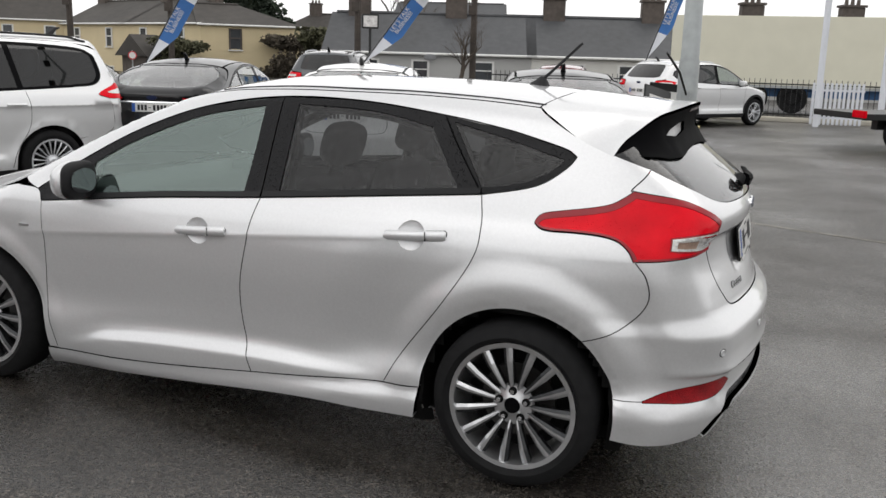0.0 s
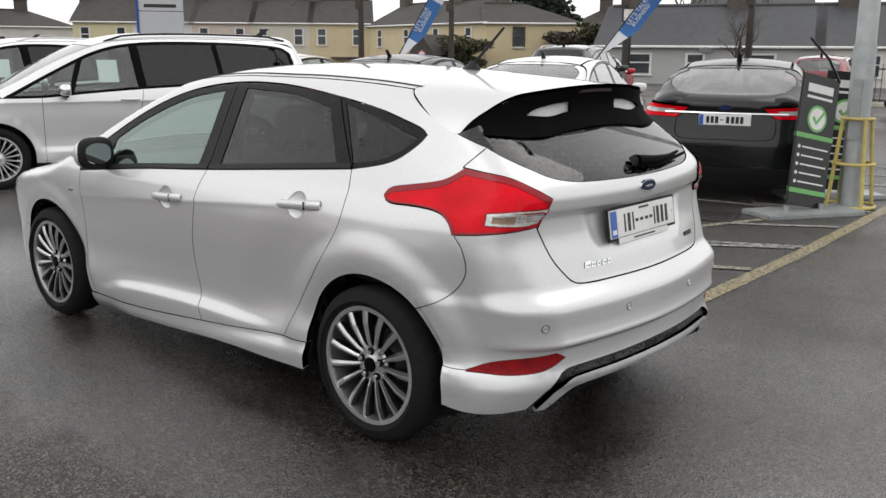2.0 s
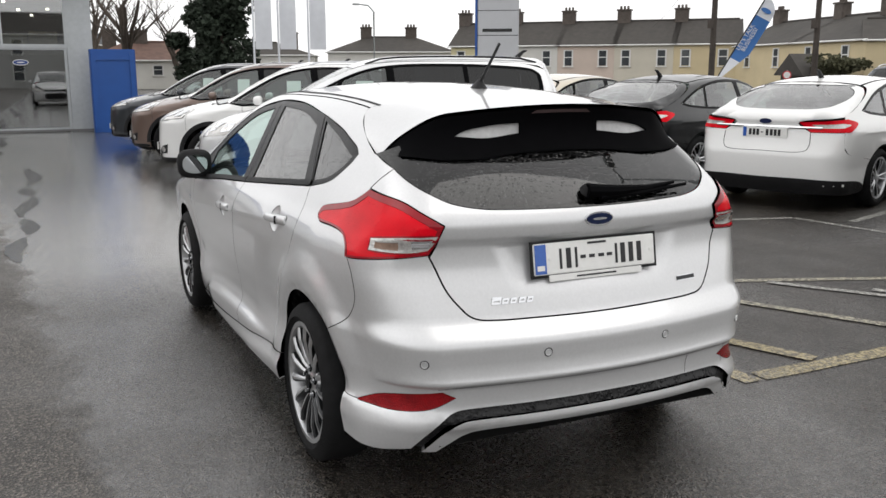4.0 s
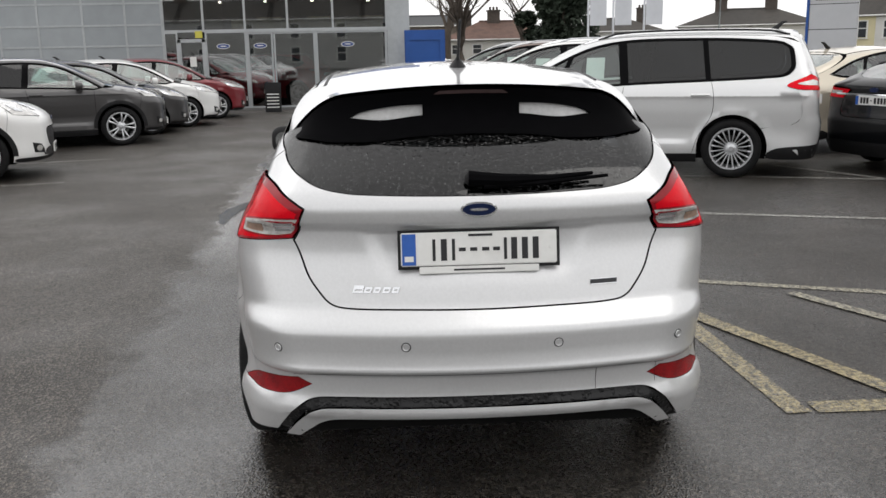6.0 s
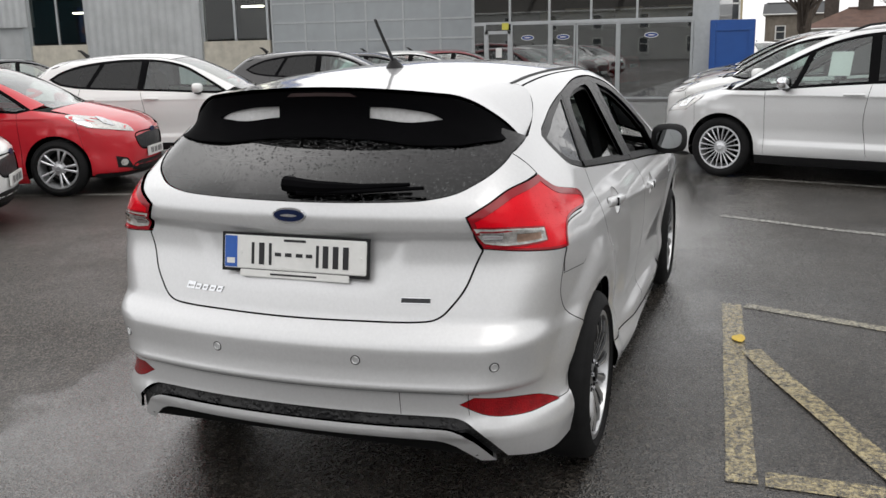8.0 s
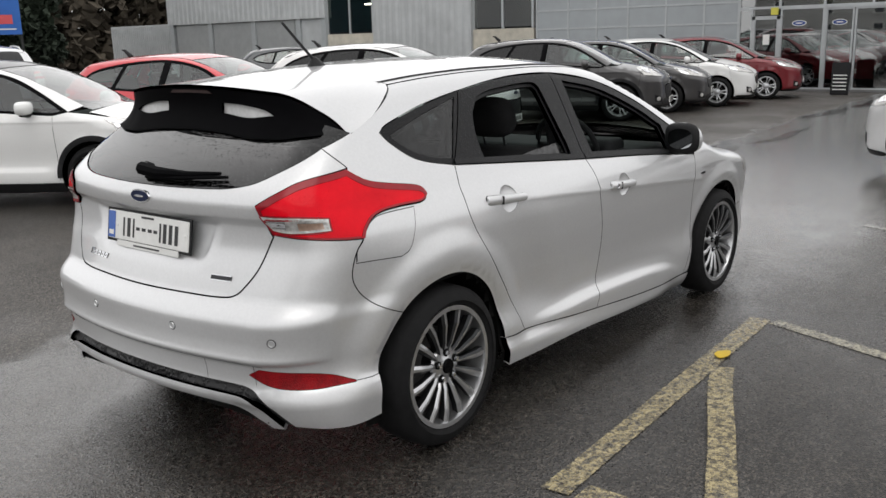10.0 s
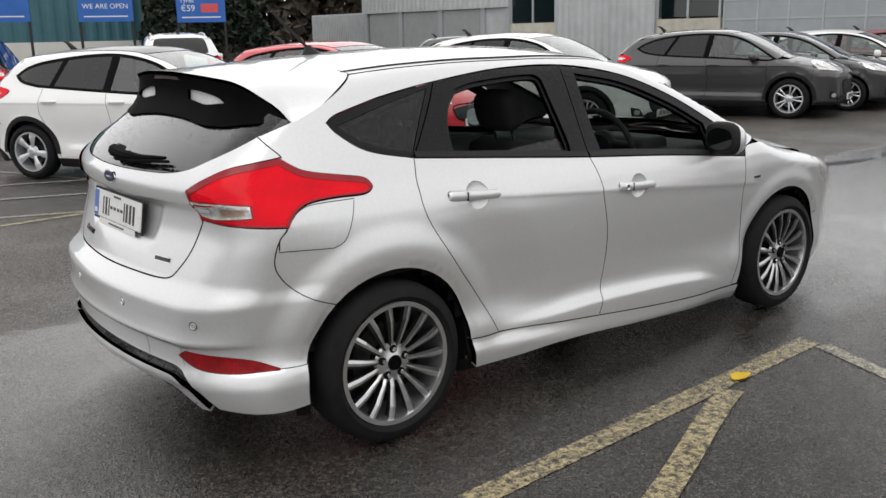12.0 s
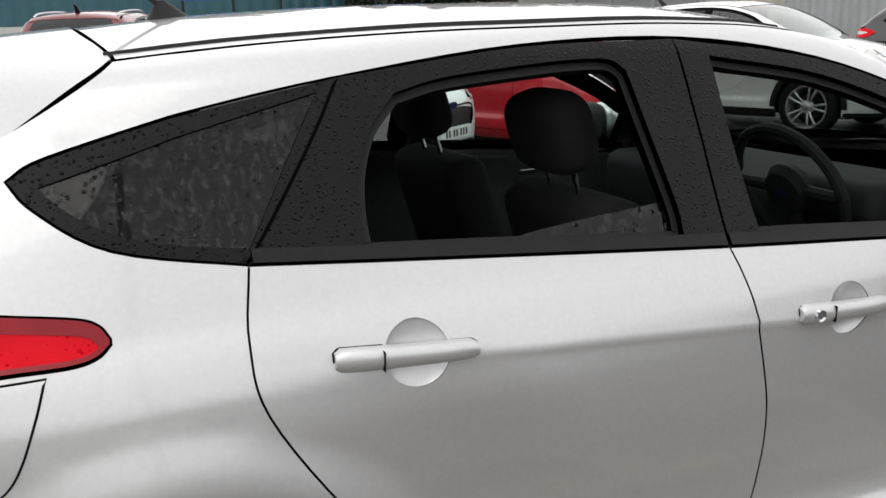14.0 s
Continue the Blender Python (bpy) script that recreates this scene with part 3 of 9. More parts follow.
    return m


def worn_paint(name, color):
    """Road paint worn through to the asphalt in specks."""
    m = asphalt(name)
    nt = m.node_tree
    b = nt.nodes["Principled BSDF"]
    under = b.inputs["Base Color"].links[0].from_socket
    co, n, r, mix = (nt.nodes.new("ShaderNode" + k) for k in ("TexCoord", "TexNoise", "MapRange", "MixRGB"))
    n.inputs["Scale"].default_value, n.inputs["Detail"].default_value, n.inputs["Roughness"].default_value = 34, 9, 0.85
    r.inputs["From Min"].default_value, r.inputs["From Max"].default_value, r.inputs["To Min"].default_value, r.inputs["To Max"].default_value = 0.46, 0.56, 0.04, 0.9
    mix.inputs["Color2"].default_value = (*color, 1)
    nt.links.new(co.outputs["Object"], n.inputs["Vector"])
    nt.links.new(n.outputs["Fac"], r.inputs["Value"])
    nt.links.new(r.outputs[0], mix.inputs["Fac"])
    nt.links.new(under, mix.inputs["Color1"])
    nt.links.new(mix.outputs[0], b.inputs["Base Color"])
    return m


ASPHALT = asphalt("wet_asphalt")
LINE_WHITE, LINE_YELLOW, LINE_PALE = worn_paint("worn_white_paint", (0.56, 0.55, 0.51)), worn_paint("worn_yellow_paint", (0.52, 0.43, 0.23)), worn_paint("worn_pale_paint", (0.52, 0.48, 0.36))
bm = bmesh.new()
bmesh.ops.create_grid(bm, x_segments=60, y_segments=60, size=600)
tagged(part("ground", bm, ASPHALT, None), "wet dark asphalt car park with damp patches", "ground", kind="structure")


def marking(points, width, material, label, z=0.004):
    bm = bmesh.new()
    for (x0, y0), (x1, y1) in zip(points, points[1:]):
        d = Vector((x1 - x0, y1 - y0, 0)).normalized()
        nrm = Vector((-d.y, d.x, 0)) * width / 2
        n = max(1, int(math.hypot(x1 - x0, y1 - y0) / 0.25))
        rows = [[bm.verts.new(Vector((x0 + (x1 - x0) * k / n, y0 + (y1 - y0) * k / n, z)) + s * nrm * random.uniform(0.93, 1.05)) for s in (-1, 1)] for k in range(n + 1)]
        for a, b in zip(rows, rows[1:]):
            bm.faces.new((a[0], b[0], b[1], a[1]))
    return tagged(part("road_marking", bm, material, None), label, "road marking", "bay markings", "structure")


for pts, w, mat_, lab in (
        ([(0.1, 1.42), (-2.26, 1.30)], 0.11, LINE_YELLOW, "worn yellow line on wet asphalt"),
        ([(0.05, 1.5), (0.03, 3.8), (-0.28, 11.4)], 0.12, LINE_YELLOW, "worn yellow edge line on wet asphalt"),
        ([(-1.40, 1.425), (-1.22, 1.49), (-0.03, 1.98)], 0.11, LINE_YELLOW, "worn yellow diagonal stripe"),
        ([(-2.24, 1.38), (-1.8, 2.53), (-0.70, 5.3)], 0.09, LINE_PALE, "worn pale bay line"),
        ([(-1.75, 2.19), (-0.04, 3.05)], 0.09, LINE_PALE, "worn pale diagonal stripe"),
        ([(-1.5, 3.1), (-0.08, 4.0)], 0.08, LINE_WHITE, "thin white diagonal stripe"),
        ([(-1, 3.6), (-0.04, 4.08)], 0.08, LINE_WHITE, "thin white diagonal stripe"),
        ([(-1, 4.62), (-0.12, 5.16)], 0.08, LINE_WHITE, "thin white diagonal stripe"),
        ([(-1.23, 5.9), (-0.14, 6.22)], 0.08, LINE_WHITE, "thin white diagonal stripe"),
        ([(-1.2, 7.05), (-0.17, 7.22)], 0.08, LINE_WHITE, "thin white diagonal stripe"),
        ([(-1.2, 8.18), (-0.18, 8.26)], 0.08, LINE_WHITE, "thin white diagonal stripe"),
        ([(-1.2, 9.1), (-0.19, 9.32)], 0.08, LINE_WHITE, "thin white diagonal stripe"),
        ([(-1.2, 10.08), (-0.26, 10.24)], 0.08, LINE_WHITE, "thin white diagonal stripe"),
        ([(-3.6, 5.55), (-2.38, 5.70), (-0.75, 5.86)], 0.08, LINE_WHITE, "white bay line behind a parked car"),
        ([(-3.15, 5.9), (-4.3, 9.3)], 0.09, LINE_WHITE, "white bay line between parked cars"),
        ([(-5.75, 5.6), (-6.9, 9.0)], 0.09, LINE_WHITE, "white bay line between parked cars"),
        ([(-5.18, 1.10), (-4.72, 2.06), (-4.0, 4.2), (-3.6, 5.55)], 0.09, LINE_WHITE, "white bay line"),
        ([(-7.6, 1.3), (-7.35, 2.24), (-6.3, 5.4)], 0.09, LINE_WHITE, "white bay line beside a people carrier"),
        ([(-10.2, 1.2), (-8.9, 5.44)], 0.09, LINE_WHITE, "white bay line"),
        ([(-7.75, 4.6), (-5.6, 5.74)], 0.08, LINE_WHITE, "white line across the bays"),
        ([(-7.0, -7.6), (-7.42, -6.13), (-7.85, -4.45)], 0.09, LINE_WHITE, "white bay line on wet asphalt"),
        ([(-4.6, -6.8), (-5.25, -4.45)], 0.09, LINE_WHITE, "white bay line on wet asphalt"),
        ([(-9.6, -7.5), (-10.4, -4.6)], 0.09, LINE_WHITE, "white bay line on wet asphalt"),
        ([(0.9, -4.72), (-0.85, -4.92)], 0.09, LINE_YELLOW, "worn yellow line across the bays"),
        ([(1.1, -5.62), (0.1, -5.24), (-0.8, -4.9)], 0.08, LINE_PALE, "worn pale stripe across the bays"),
        ([(0.5, -6.47), (-0.15, -6.25), (-1.16, -5.91)], 0.08, LINE_WHITE, "white diagonal stripe"),
        ([(0.4, -7.49), (-0.39, -7.23), (-1.24, -6.95)], 0.08, LINE_WHITE, "white diagonal stripe"),
        ([(-0.15, -9.55), (-0.68, -8.38), (-1.44, -6.7)], 0.08, LINE_WHITE, "white bay line"),
        ([(-0.3, -9.76), (-1.15, -9.69)], 0.08, LINE_WHITE, "white diagonal stripe"),
        ([(-0.05, 5.97), (0.7, 5.66), (2.6, 4.95)], 0.03, LINE_PALE, "thin pale filled crack in the asphalt")):
    marking(pts, w, mat_, lab, 0.008 if "diagonal" in lab else 0.004)
FRESH = material("fresh_yellow_paint", (0.62, 0.42, 0.02), 0.45, spots=0.2, scale=60)
bm = prism_bm([(0.06 * math.cos(a) * (1 + 0.2 * math.sin(3 * a)), 0.035 * math.sin(a)) for a in np.linspace(0, 6.283, 14, endpoint=False)], Matrix.Translation((-1.56, 1.36, 0.012)), 0.003)
tagged(part("paint_blot", bm, FRESH, None), "bright yellow paint blot on a worn line", "paint blot", kind="structure")
TAR = material("wet_tar_joint", (0.006, 0.006, 0.006), 0.16, spots=0.4, scale=5, bump=0.2, bump_scale=14, gloss=0.35)
for x0, x1 in ((-4.7, -5.9), (-6.1, -7.1), (-7.25, -8.9), (-9.1, -9.9), (-10.2, -12.6), (-14.3, -16.8), (-17.2, -20.2)):
    bm = bmesh.new()
    rows = []
    for k in range(13):
        x = x0 + (x1 - x0) * k / 12
        mid = -1.9 + 0.035 * (-x - 4.6) + 0.06 * math.sin(x * 2.7) - (0.75 if x < -14 else 0)
        w = (0.05 + 0.05 * random.random()) * math.sin(math.pi * (k + 0.35) / 12.7) + 0.012 + (0.10 if x < -14 else 0) * abs(math.sin(k))
        rows.append((bm.verts.new((x, mid - w, 0.0045)), bm.verts.new((x, mid + w, 0.0045))))
    for a, b in zip(rows, rows[1:]):
        bm.faces.new((a[0], b[0], b[1], a[1]))
    tagged(part("tar_joint", bm, TAR, None), "dark wet tar-filled joint in the asphalt", "road joint", "asphalt joints", "structure")
IRON = material("cast_iron", (0.05, 0.048, 0.045), 0.45, 0.4, spots=0.4, scale=20, bump=0.4, bump_scale=60)
drain = thing("drain_cover", "dark cast iron drain cover set in the asphalt", "drain", pose(-1.25, 4.9, 0.003, 0, 0, 15))
part("drain_frame", box_bm(-0.26, -0.26, 0, 0.26, 0.26, 0.008, 0.003), IRON, drain)
for k in range(6):
    part("grate_bar", box_bm(-0.21, -0.20 + k * 0.075, 0.009, 0.21, -0.17 + k * 0.075, 0.014), IRON, drain)


# ---- the silver hatchback ----
def tyre_and_rim(parent, m, r, rim_r, width, spokes, face, dark, twin=False, label="", detail=True):
    """A wheel that faces +y: hub with brake disc, tyre, rim with its spokes."""
    seg = 64 if detail else 32
    bm = lathe_bm([(0.05, -0.02), (rim_r * 0.6, 0.0), (rim_r * 0.6, -0.025), (0.05, -0.045)], seg, close=True)
    wheel = part("wheel", bm, STEEL, parent, label, True)
    wheel.matrix_basis = m
    w = width / 2
    bm = lathe_bm([(rim_r + 0.003, w - 0.030), (rim_r + 0.010, w - 0.010), (rim_r + 0.03, w), (r - 0.055, w + 0.004), (r - 0.02, w - 0.01), (r - 0.004, w - 0.03), (r, 0.02), (r, -0.02),
                   (r - 0.004, -w + 0.03), (r - 0.02, -w + 0.01), (r - 0.06, -w), (rim_r, -w + 0.02)], seg, close=True)
    part("tyre", bm, RUBBER, wheel, "", True)
    bm = lathe_bm([(rim_r - 0.002, w - 0.012), (rim_r + 0.006, w - 0.006), (rim_r - 0.012, w - 0.006), (rim_r - 0.02, w - 0.03), (rim_r - 0.035, -w + 0.03), (rim_r - 0.03, -w + 0.03)], seg, close=True)
    for v in bm.verts:
        v.co.y -= 0.004
    rim = part("rim", bm, face, wheel, "", True)
    part("brake_backplate", lathe_bm([(0.0, -0.035), (rim_r - 0.04, -0.035), (rim_r - 0.04, -0.05), (0.0, -0.05)], seg), CORE, wheel)
    hub_y = w - 0.028
    for k in range(spokes):
        a = 2 * math.pi * (k + 0.5) / spokes
        turn = Matrix.Rotation(-a, 4, "Y")
        lean = Matrix.Rotation(radians(7 if k % 2 else -7), 4, "Y") if twin else Matrix.Identity(4)
        w0, w1 = (0.0092, 0.0180) if detail else (0.006, 0.0105) if spokes > 15 else (0.011, 0.0155) if spokes > 5 else (0.026, 0.042)
        prof = [(0.060 if detail else 0.042, hub_y - 0.008, w0), (0.095, hub_y + 0.004, w0 + 0.001), (rim_r * 0.72, hub_y + 0.016, w1 - 0.002), (rim_r - 0.006, hub_y + 0.012, w1)]
        bm = bmesh.new()
        rows = []
        for q, y, h in prof:
            rows.append([bm.verts.new(turn @ lean @ Vector(c)) for c in ((q, y, h * 0.30), (q, y - 0.007, h), (q, y - 0.036, h * 0.8), (q, y - 0.036, -h * 0.8), (q, y - 0.007, -h), (q, y, -h * 0.30))])
        for s, t in zip(rows, rows[1:]):
            for i in range(6):
                f = bm.faces.new((s[i], s[(i + 1) % 6], t[(i + 1) % 6], t[i]))
                f.material_index = 0 if i in (5, 0) or not detail and i == 4 else 1
        me = bpy.data.meshes.new("spoke")
        bmesh.ops.recalc_face_normals(bm, faces=bm.faces[:])
        bm.to_mesh(me)
        bm.free()
        ob = mesh_object("spoke", me, face, wheel)
        me.materials.append(dark)
    bm = lathe_bm([(0.0, hub_y + 0.002), (0.026, hub_y + 0.002), (0.03, hub_y - 0.002), (0.075, hub_y - 0.010), (0.082, hub_y - 0.02), (0.05, hub_y - 0.03)], 24)
    part("hub_cap", bm, face, wheel, "", True)
    if detail:
        for k in range(5):
            a = 2 * math.pi * k / 5 + 0.3
            c = Vector((0.055 * math.cos(a), 0, 0.055 * math.sin(a)))
            part("nut_socket", tube_bm(c + Vector((0, hub_y - 0.02, 0)), c + Vector((0, hub_y - 0.002, 0)), 0.016, 0.016, 12), CORE, wheel)
            part("wheel_nut", tube_bm(c + Vector((0, hub_y - 0.02, 0)), c + Vector((0, hub_y + 0.010, 0)), 0.012, 0.009, 6), CHROME, wheel)
        part("centre_badge", lathe_bm([(0.0, hub_y + 0.012), (0.027, hub_y + 0.010), (0.031, hub_y + 0.001)], 24), BLACK_GLOSS, wheel, "", True)
    return wheel


def shrink(o, d):
    """Pulls a closed outline in by d."""
    a, b = np.roll(o, 1, 0), np.roll(o, -1, 0)
    t = b - a
    t /= np.maximum(np.hypot(t[:, 0], t[:, 1])[:, None], 1e-9)
    area = np.sum(o[:, 0] * np.roll(o[:, 1], -1) - np.roll(o[:, 0], -1) * o[:, 1])
    nrm = np.stack([-t[:, 1], t[:, 0]], -1) * (1 if area > 0 else -1)
    return o + nrm * d


focus = thing("hatchback_car", "silver five-door hatchback car, wet with rain, parked on wet asphalt", "car")
B = HATCH
RS, TS = round_surface(B), top_surface(B)
UC = B.b + B.rho * math.pi / 2


def s_(*pts):
    return side_us(B, pts)


def t_(*pts):
    return end_us(B, pts, 1)


def p_(*pts):
    return [(float(B.u_of(np.array(p))), p[2]) for p in pts]


def both(right):
    """Closes a run on the right half, from the middle to the middle, with its mirror on the left half."""
    return [(2 * UC - u, z) for u, z in right[::-1]]


GAP_F = [(-2.231, 0.905), (-2.222, 0.72), (-2.245, 0.48), (-2.222, 0.21)]
GAP_B = [(-1.108, 1.003), (-1.134, 0.85), (-1.18, 0.64), (-1.178, 0.45), (-1.129, 0.285)]
GAP_C = [(-0.178, 1.085), (-0.158, 0.974), (-0.172, 0.868), (-0.28, 0.689), (-0.452, 0.463), (-0.526, 0.335)]
belt = curve((-2.231, 0.905), (-1.61, 0.967), (-1.1, 1.006), (-0.635, 1.047), (-0.178, 1.088))
sill = curve((-2.3, 0.203), (-1.7, 0.232), (-1.129, 0.282), (-0.526, 0.332), (-0.37, 0.337))
ARCH_R = 0.372


def run(f, a, b, n=8):
    return [(x, float(f(x))) for x in np.linspace(a, b, n)]


lamp_low = p_((0.409, 0.851, 0.906), (0.388, 0.845, 0.940), (0.35, 0.84, 0.968), (0.29, 0.835, 0.981), (0.196, 0.832, 0.985), (0.10, 0.83, 0.984), (0.06, 0.827, 0.991), (0.040, 0.825, 1.006))
lamp_high = p_((0.040, 0.825, 1.014), (0.055, 0.822, 1.034), (0.086, 0.82, 1.047), (0.175, 0.81, 1.062), (0.26, 0.795, 1.077), (0.31, 0.78, 1.091), (0.342, 0.76, 1.110), (0.37, 0.73, 1.135))
lamp_back = p_((0.37, 0.73, 1.135), (0.51, 0.668, 1.112), (0.60, 0.628, 1.075), (0.655, 0.578, 1.035))
lamp_in = p_((0.655, 0.578, 1.035), (0.645, 0.60, 0.985), (0.623, 0.625, 0.932))
lamp_under = p_((0.623, 0.625, 0.932), (0.532, 0.797, 0.918), (0.409, 0.851, 0.906))
split = s_((0.409, 0.906), (0.452, 0.85), (0.46, 0.763), (0.392, 0.678), (0.245, 0.605))
roof_edge = [(x, float(B.top_at(x, 0.575 - 0.05 * max(0, -x - 1.7))[2]) - 0.001) for x in np.linspace(-2.32, -0.03, 22)]
WIN_TOP = [(0.151, 1.241), (0.092, 1.27), (-0.098, 1.317), (-0.375, 1.362), (-0.76, 1.402), (-1.15, 1.402), (-1.5, 1.347), (-1.8, 1.24), (-2.07, 1.094), (-2.27, 0.955)]
WIN_LOW = [(-0.178, 1.088), (0.018, 1.131), (0.117, 1.196), (0.151, 1.241)]

door_front = loop(s_(*GAP_F), s_(*run(sill, -2.222, -1.129, 5)), s_(*GAP_B[::-1]), s_(*run(belt, -1.108, -2.231)))
door_rear = loop(s_(*GAP_B), s_(*run(sill, -1.129, -0.526, 4)), s_(*GAP_C[::-1]), s_(*run(belt, -0.178, -1.108)))
frame_line = loop(s_((-2.27, 0.955), (-2.40, 1.0)), s_((-2.40, 1.0), *roof_edge), s_(roof_edge[-1], (0.01, 1.378), (0.15, 1.302), (0.272, 1.252)),
                  p_((0.282, 0.672, 1.252), (0.345, 0.664, 1.230), (0.408, 0.655, 1.209)), [*p_((0.408, 0.655, 1.209), (0.361, 0.724, 1.143)), lamp_high[-1]], lamp_high[::-1], lamp_low[::-1], split,
                  s_(*[p for p in arch(0, 0.325, ARCH_R, 131, 2)]), s_((-0.37, 0.337), (-0.526, 0.332)), s_(*GAP_C[::-1]), s_(*WIN_LOW), s_(*WIN_TOP))
fender = loop(s_((-2.231, 0.905), (-2.27, 0.955), (-2.40, 0.965)), s_((-2.40, 0.965), (-2.7, 0.905), (-2.95, 0.845)), s_((-2.95, 0.845), (-3.0, 0.74), (-3.17, 0.62)),
              s_((-3.17, 0.62), (-2.985, 0.50)), s_(*arch(-2.648, 0.325, ARCH_R, 28, 178)), s_((-2.275, 0.21), (-2.222, 0.21)), s_(*GAP_F[::-1]))
skirt = loop(s_(*run(sill, -2.285, -0.375)), s_((-0.375, 0.337), (-0.38, 0.28), (-0.392, 0.212)), s_((-0.392, 0.212), (-0.62, 0.208), (-0.93, 0.215), (-1.49, 0.175), (-2.3, 0.12)), s_((-2.3, 0.12), (-2.285, 0.203)))
dlo = loop(s_((-2.268, 0.952), (-2.231, 0.907)), s_(*run(belt, -2.231, -0.178)), s_(*WIN_LOW), s_(*WIN_TOP))
win_front = loop(s_((-2.0, 0.958), (-1.6, 0.992), (-1.196, 1.024)), s_((-1.196, 1.024), (-1.194, 1.2), (-1.200, 1.365)), s_((-1.200, 1.365), (-1.5, 1.31), (-1.8, 1.196), (-2.0, 1.087)), s_((-2.0, 1.087), (-2.0, 0.958)))
win_rear = loop(s_((-1.012, 1.036), (-0.72, 1.062), (-0.377, 1.089)), s_((-0.377, 1.089), (-0.378, 1.147), (-0.392, 1.212), (-0.427, 1.278), (-0.485, 1.332)), s_((-0.485, 1.332), (-0.58, 1.352), (-0.724, 1.364), (-0.86, 1.371), (-0.95, 1.368), (-0.984, 1.345)), s_((-0.984, 1.345), (-0.998, 1.231), (-1.016, 1.094), (-1.012, 1.036)))
win_quarter = loop(s_((-0.186, 1.112), (-0.05, 1.135), (0.03, 1.165), (0.085, 1.203), (0.108, 1.230)), s_((0.108, 1.230), (-0.093, 1.284), (-0.345, 1.341)), s_((-0.345, 1.341), (-0.26, 1.22), (-0.186, 1.112)))
win_rear_shut = loop(s_((-1.035, 1.034), (-0.72, 1.061), (-0.275, 1.100)), s_((-0.275, 1.100), (-0.34, 1.19), (-0.43, 1.318)), s_((-0.43, 1.318), (-0.60, 1.352), (-0.76, 1.370), (-1.045, 1.378)), s_((-1.045, 1.378), (-1.038, 1.2), (-1.035, 1.034)))
SPLIT_B = [(-1.124, 1.404), (-1.119, 1.2), (-1.112, 1.02), (-1.108, 1.006)]
SPLIT_C = [(-0.388, 1.366), (-0.331, 1.282), (-0.25, 1.177), (-0.178, 1.09)]
dlo_front = loop(s_((-2.268, 0.952), (-2.231, 0.907)), s_(*run(belt, -2.231, -1.108)), s_(*SPLIT_B[::-1]), s_((-1.124, 1.404), *WIN_TOP[6:]))
dlo_rear = loop(s_(*run(belt, -1.108, -0.178)), s_(*SPLIT_C[::-1]), s_((-0.388, 1.366), (-0.76, 1.402), (-1.124, 1.404)), s_(*SPLIT_B))
dlo_quarter = loop(s_(*WIN_LOW), s_(*WIN_TOP[:3], (-0.388, 1.366)), s_(*SPLIT_C))
lamp = loop(lamp_high, lamp_back, lamp_in, lamp_under, lamp_low)

hatch_right = t_((0.0, 0.702), (0.25, 0.704), (0.42, 0.706), (0.492, 0.717), (0.535, 0.755), (0.578, 0.82), (0.62, 0.925))
window_low = [*t_((0.0, 1.076), (0.16, 1.077), (0.34, 1.081), (0.441, 1.087), (0.53, 1.105), (0.593, 1.138)), *p_((0.485, 0.638, 1.176), (0.408, 0.655, 1.211))]
glass_tip = p_((0.408, 0.655, 1.211), (0.345, 0.664, 1.232), (0.278, 0.672, 1.254))
hatch_turn = [lamp_high[-1], *p_((0.361, 0.724, 1.145), (0.408, 0.655, 1.211))]
hatch = loop(both(hatch_right) + hatch_right[1:], [hatch_right[-1]] + lamp_in[::-1][1:], lamp_back[::-1], hatch_turn,
             window_low[::-1] + both(window_low[::-1])[1:], both(hatch_turn), both(lamp_back[::-1]), both([hatch_right[-1]] + lamp_in[::-1][1:]))
glass_up = [*t_((0.0, 1.355), (0.3, 1.345), (0.5, 1.31)), glass_tip[-1]]
rear_glass = loop(both(window_low) + window_low[1:], glass_tip, glass_up[::-1] + both(glass_up[::-1])[1:], both(glass_tip))
band_up = t_((0.0, 0.412), (0.3, 0.410), (0.5, 0.408), (0.575, 0.400), (0.63, 0.365), (0.705, 0.262))
band_low = t_((0.0, 0.376), (0.3, 0.374), (0.5, 0.371), (0.56, 0.362), (0.61, 0.33), (0.672, 0.252))
lip_low = t_((0.0, 0.340), (0.3, 0.337), (0.48, 0.331), (0.54, 0.316), (0.58, 0.288), (0.625, 0.250))
fog = loop(p_((0.465, 0.829, 0.408), (0.58, 0.768, 0.452), (0.72, 0.615, 0.477)), p_((0.72, 0.615, 0.477), (0.738, 0.572, 0.452)), p_((0.738, 0.572, 0.452), (0.70, 0.655, 0.412), (0.62, 0.745, 0.399), (0.465, 0.829, 0.400)), p_((0.465, 0.829, 0.400), (0.465, 0.829, 0.408)))
fog_left = np.array(both([tuple(p) for p in fog]))
arch_back = s_(*arch(0, 0.325, ARCH_R, 131, 192, 8))
under = [arch_back[-1], *s_((0.45, 0.237), (0.56, 0.243)), *t_((0.74, 0.255), (0.705, 0.262))]
bumper = loop(both(hatch_right) + hatch_right[1:], lamp_under, split, arch_back, under, band_up[::-1] + both(band_up[::-1])[1:], both(under), both(arch_back), both(split), both(lamp_under))

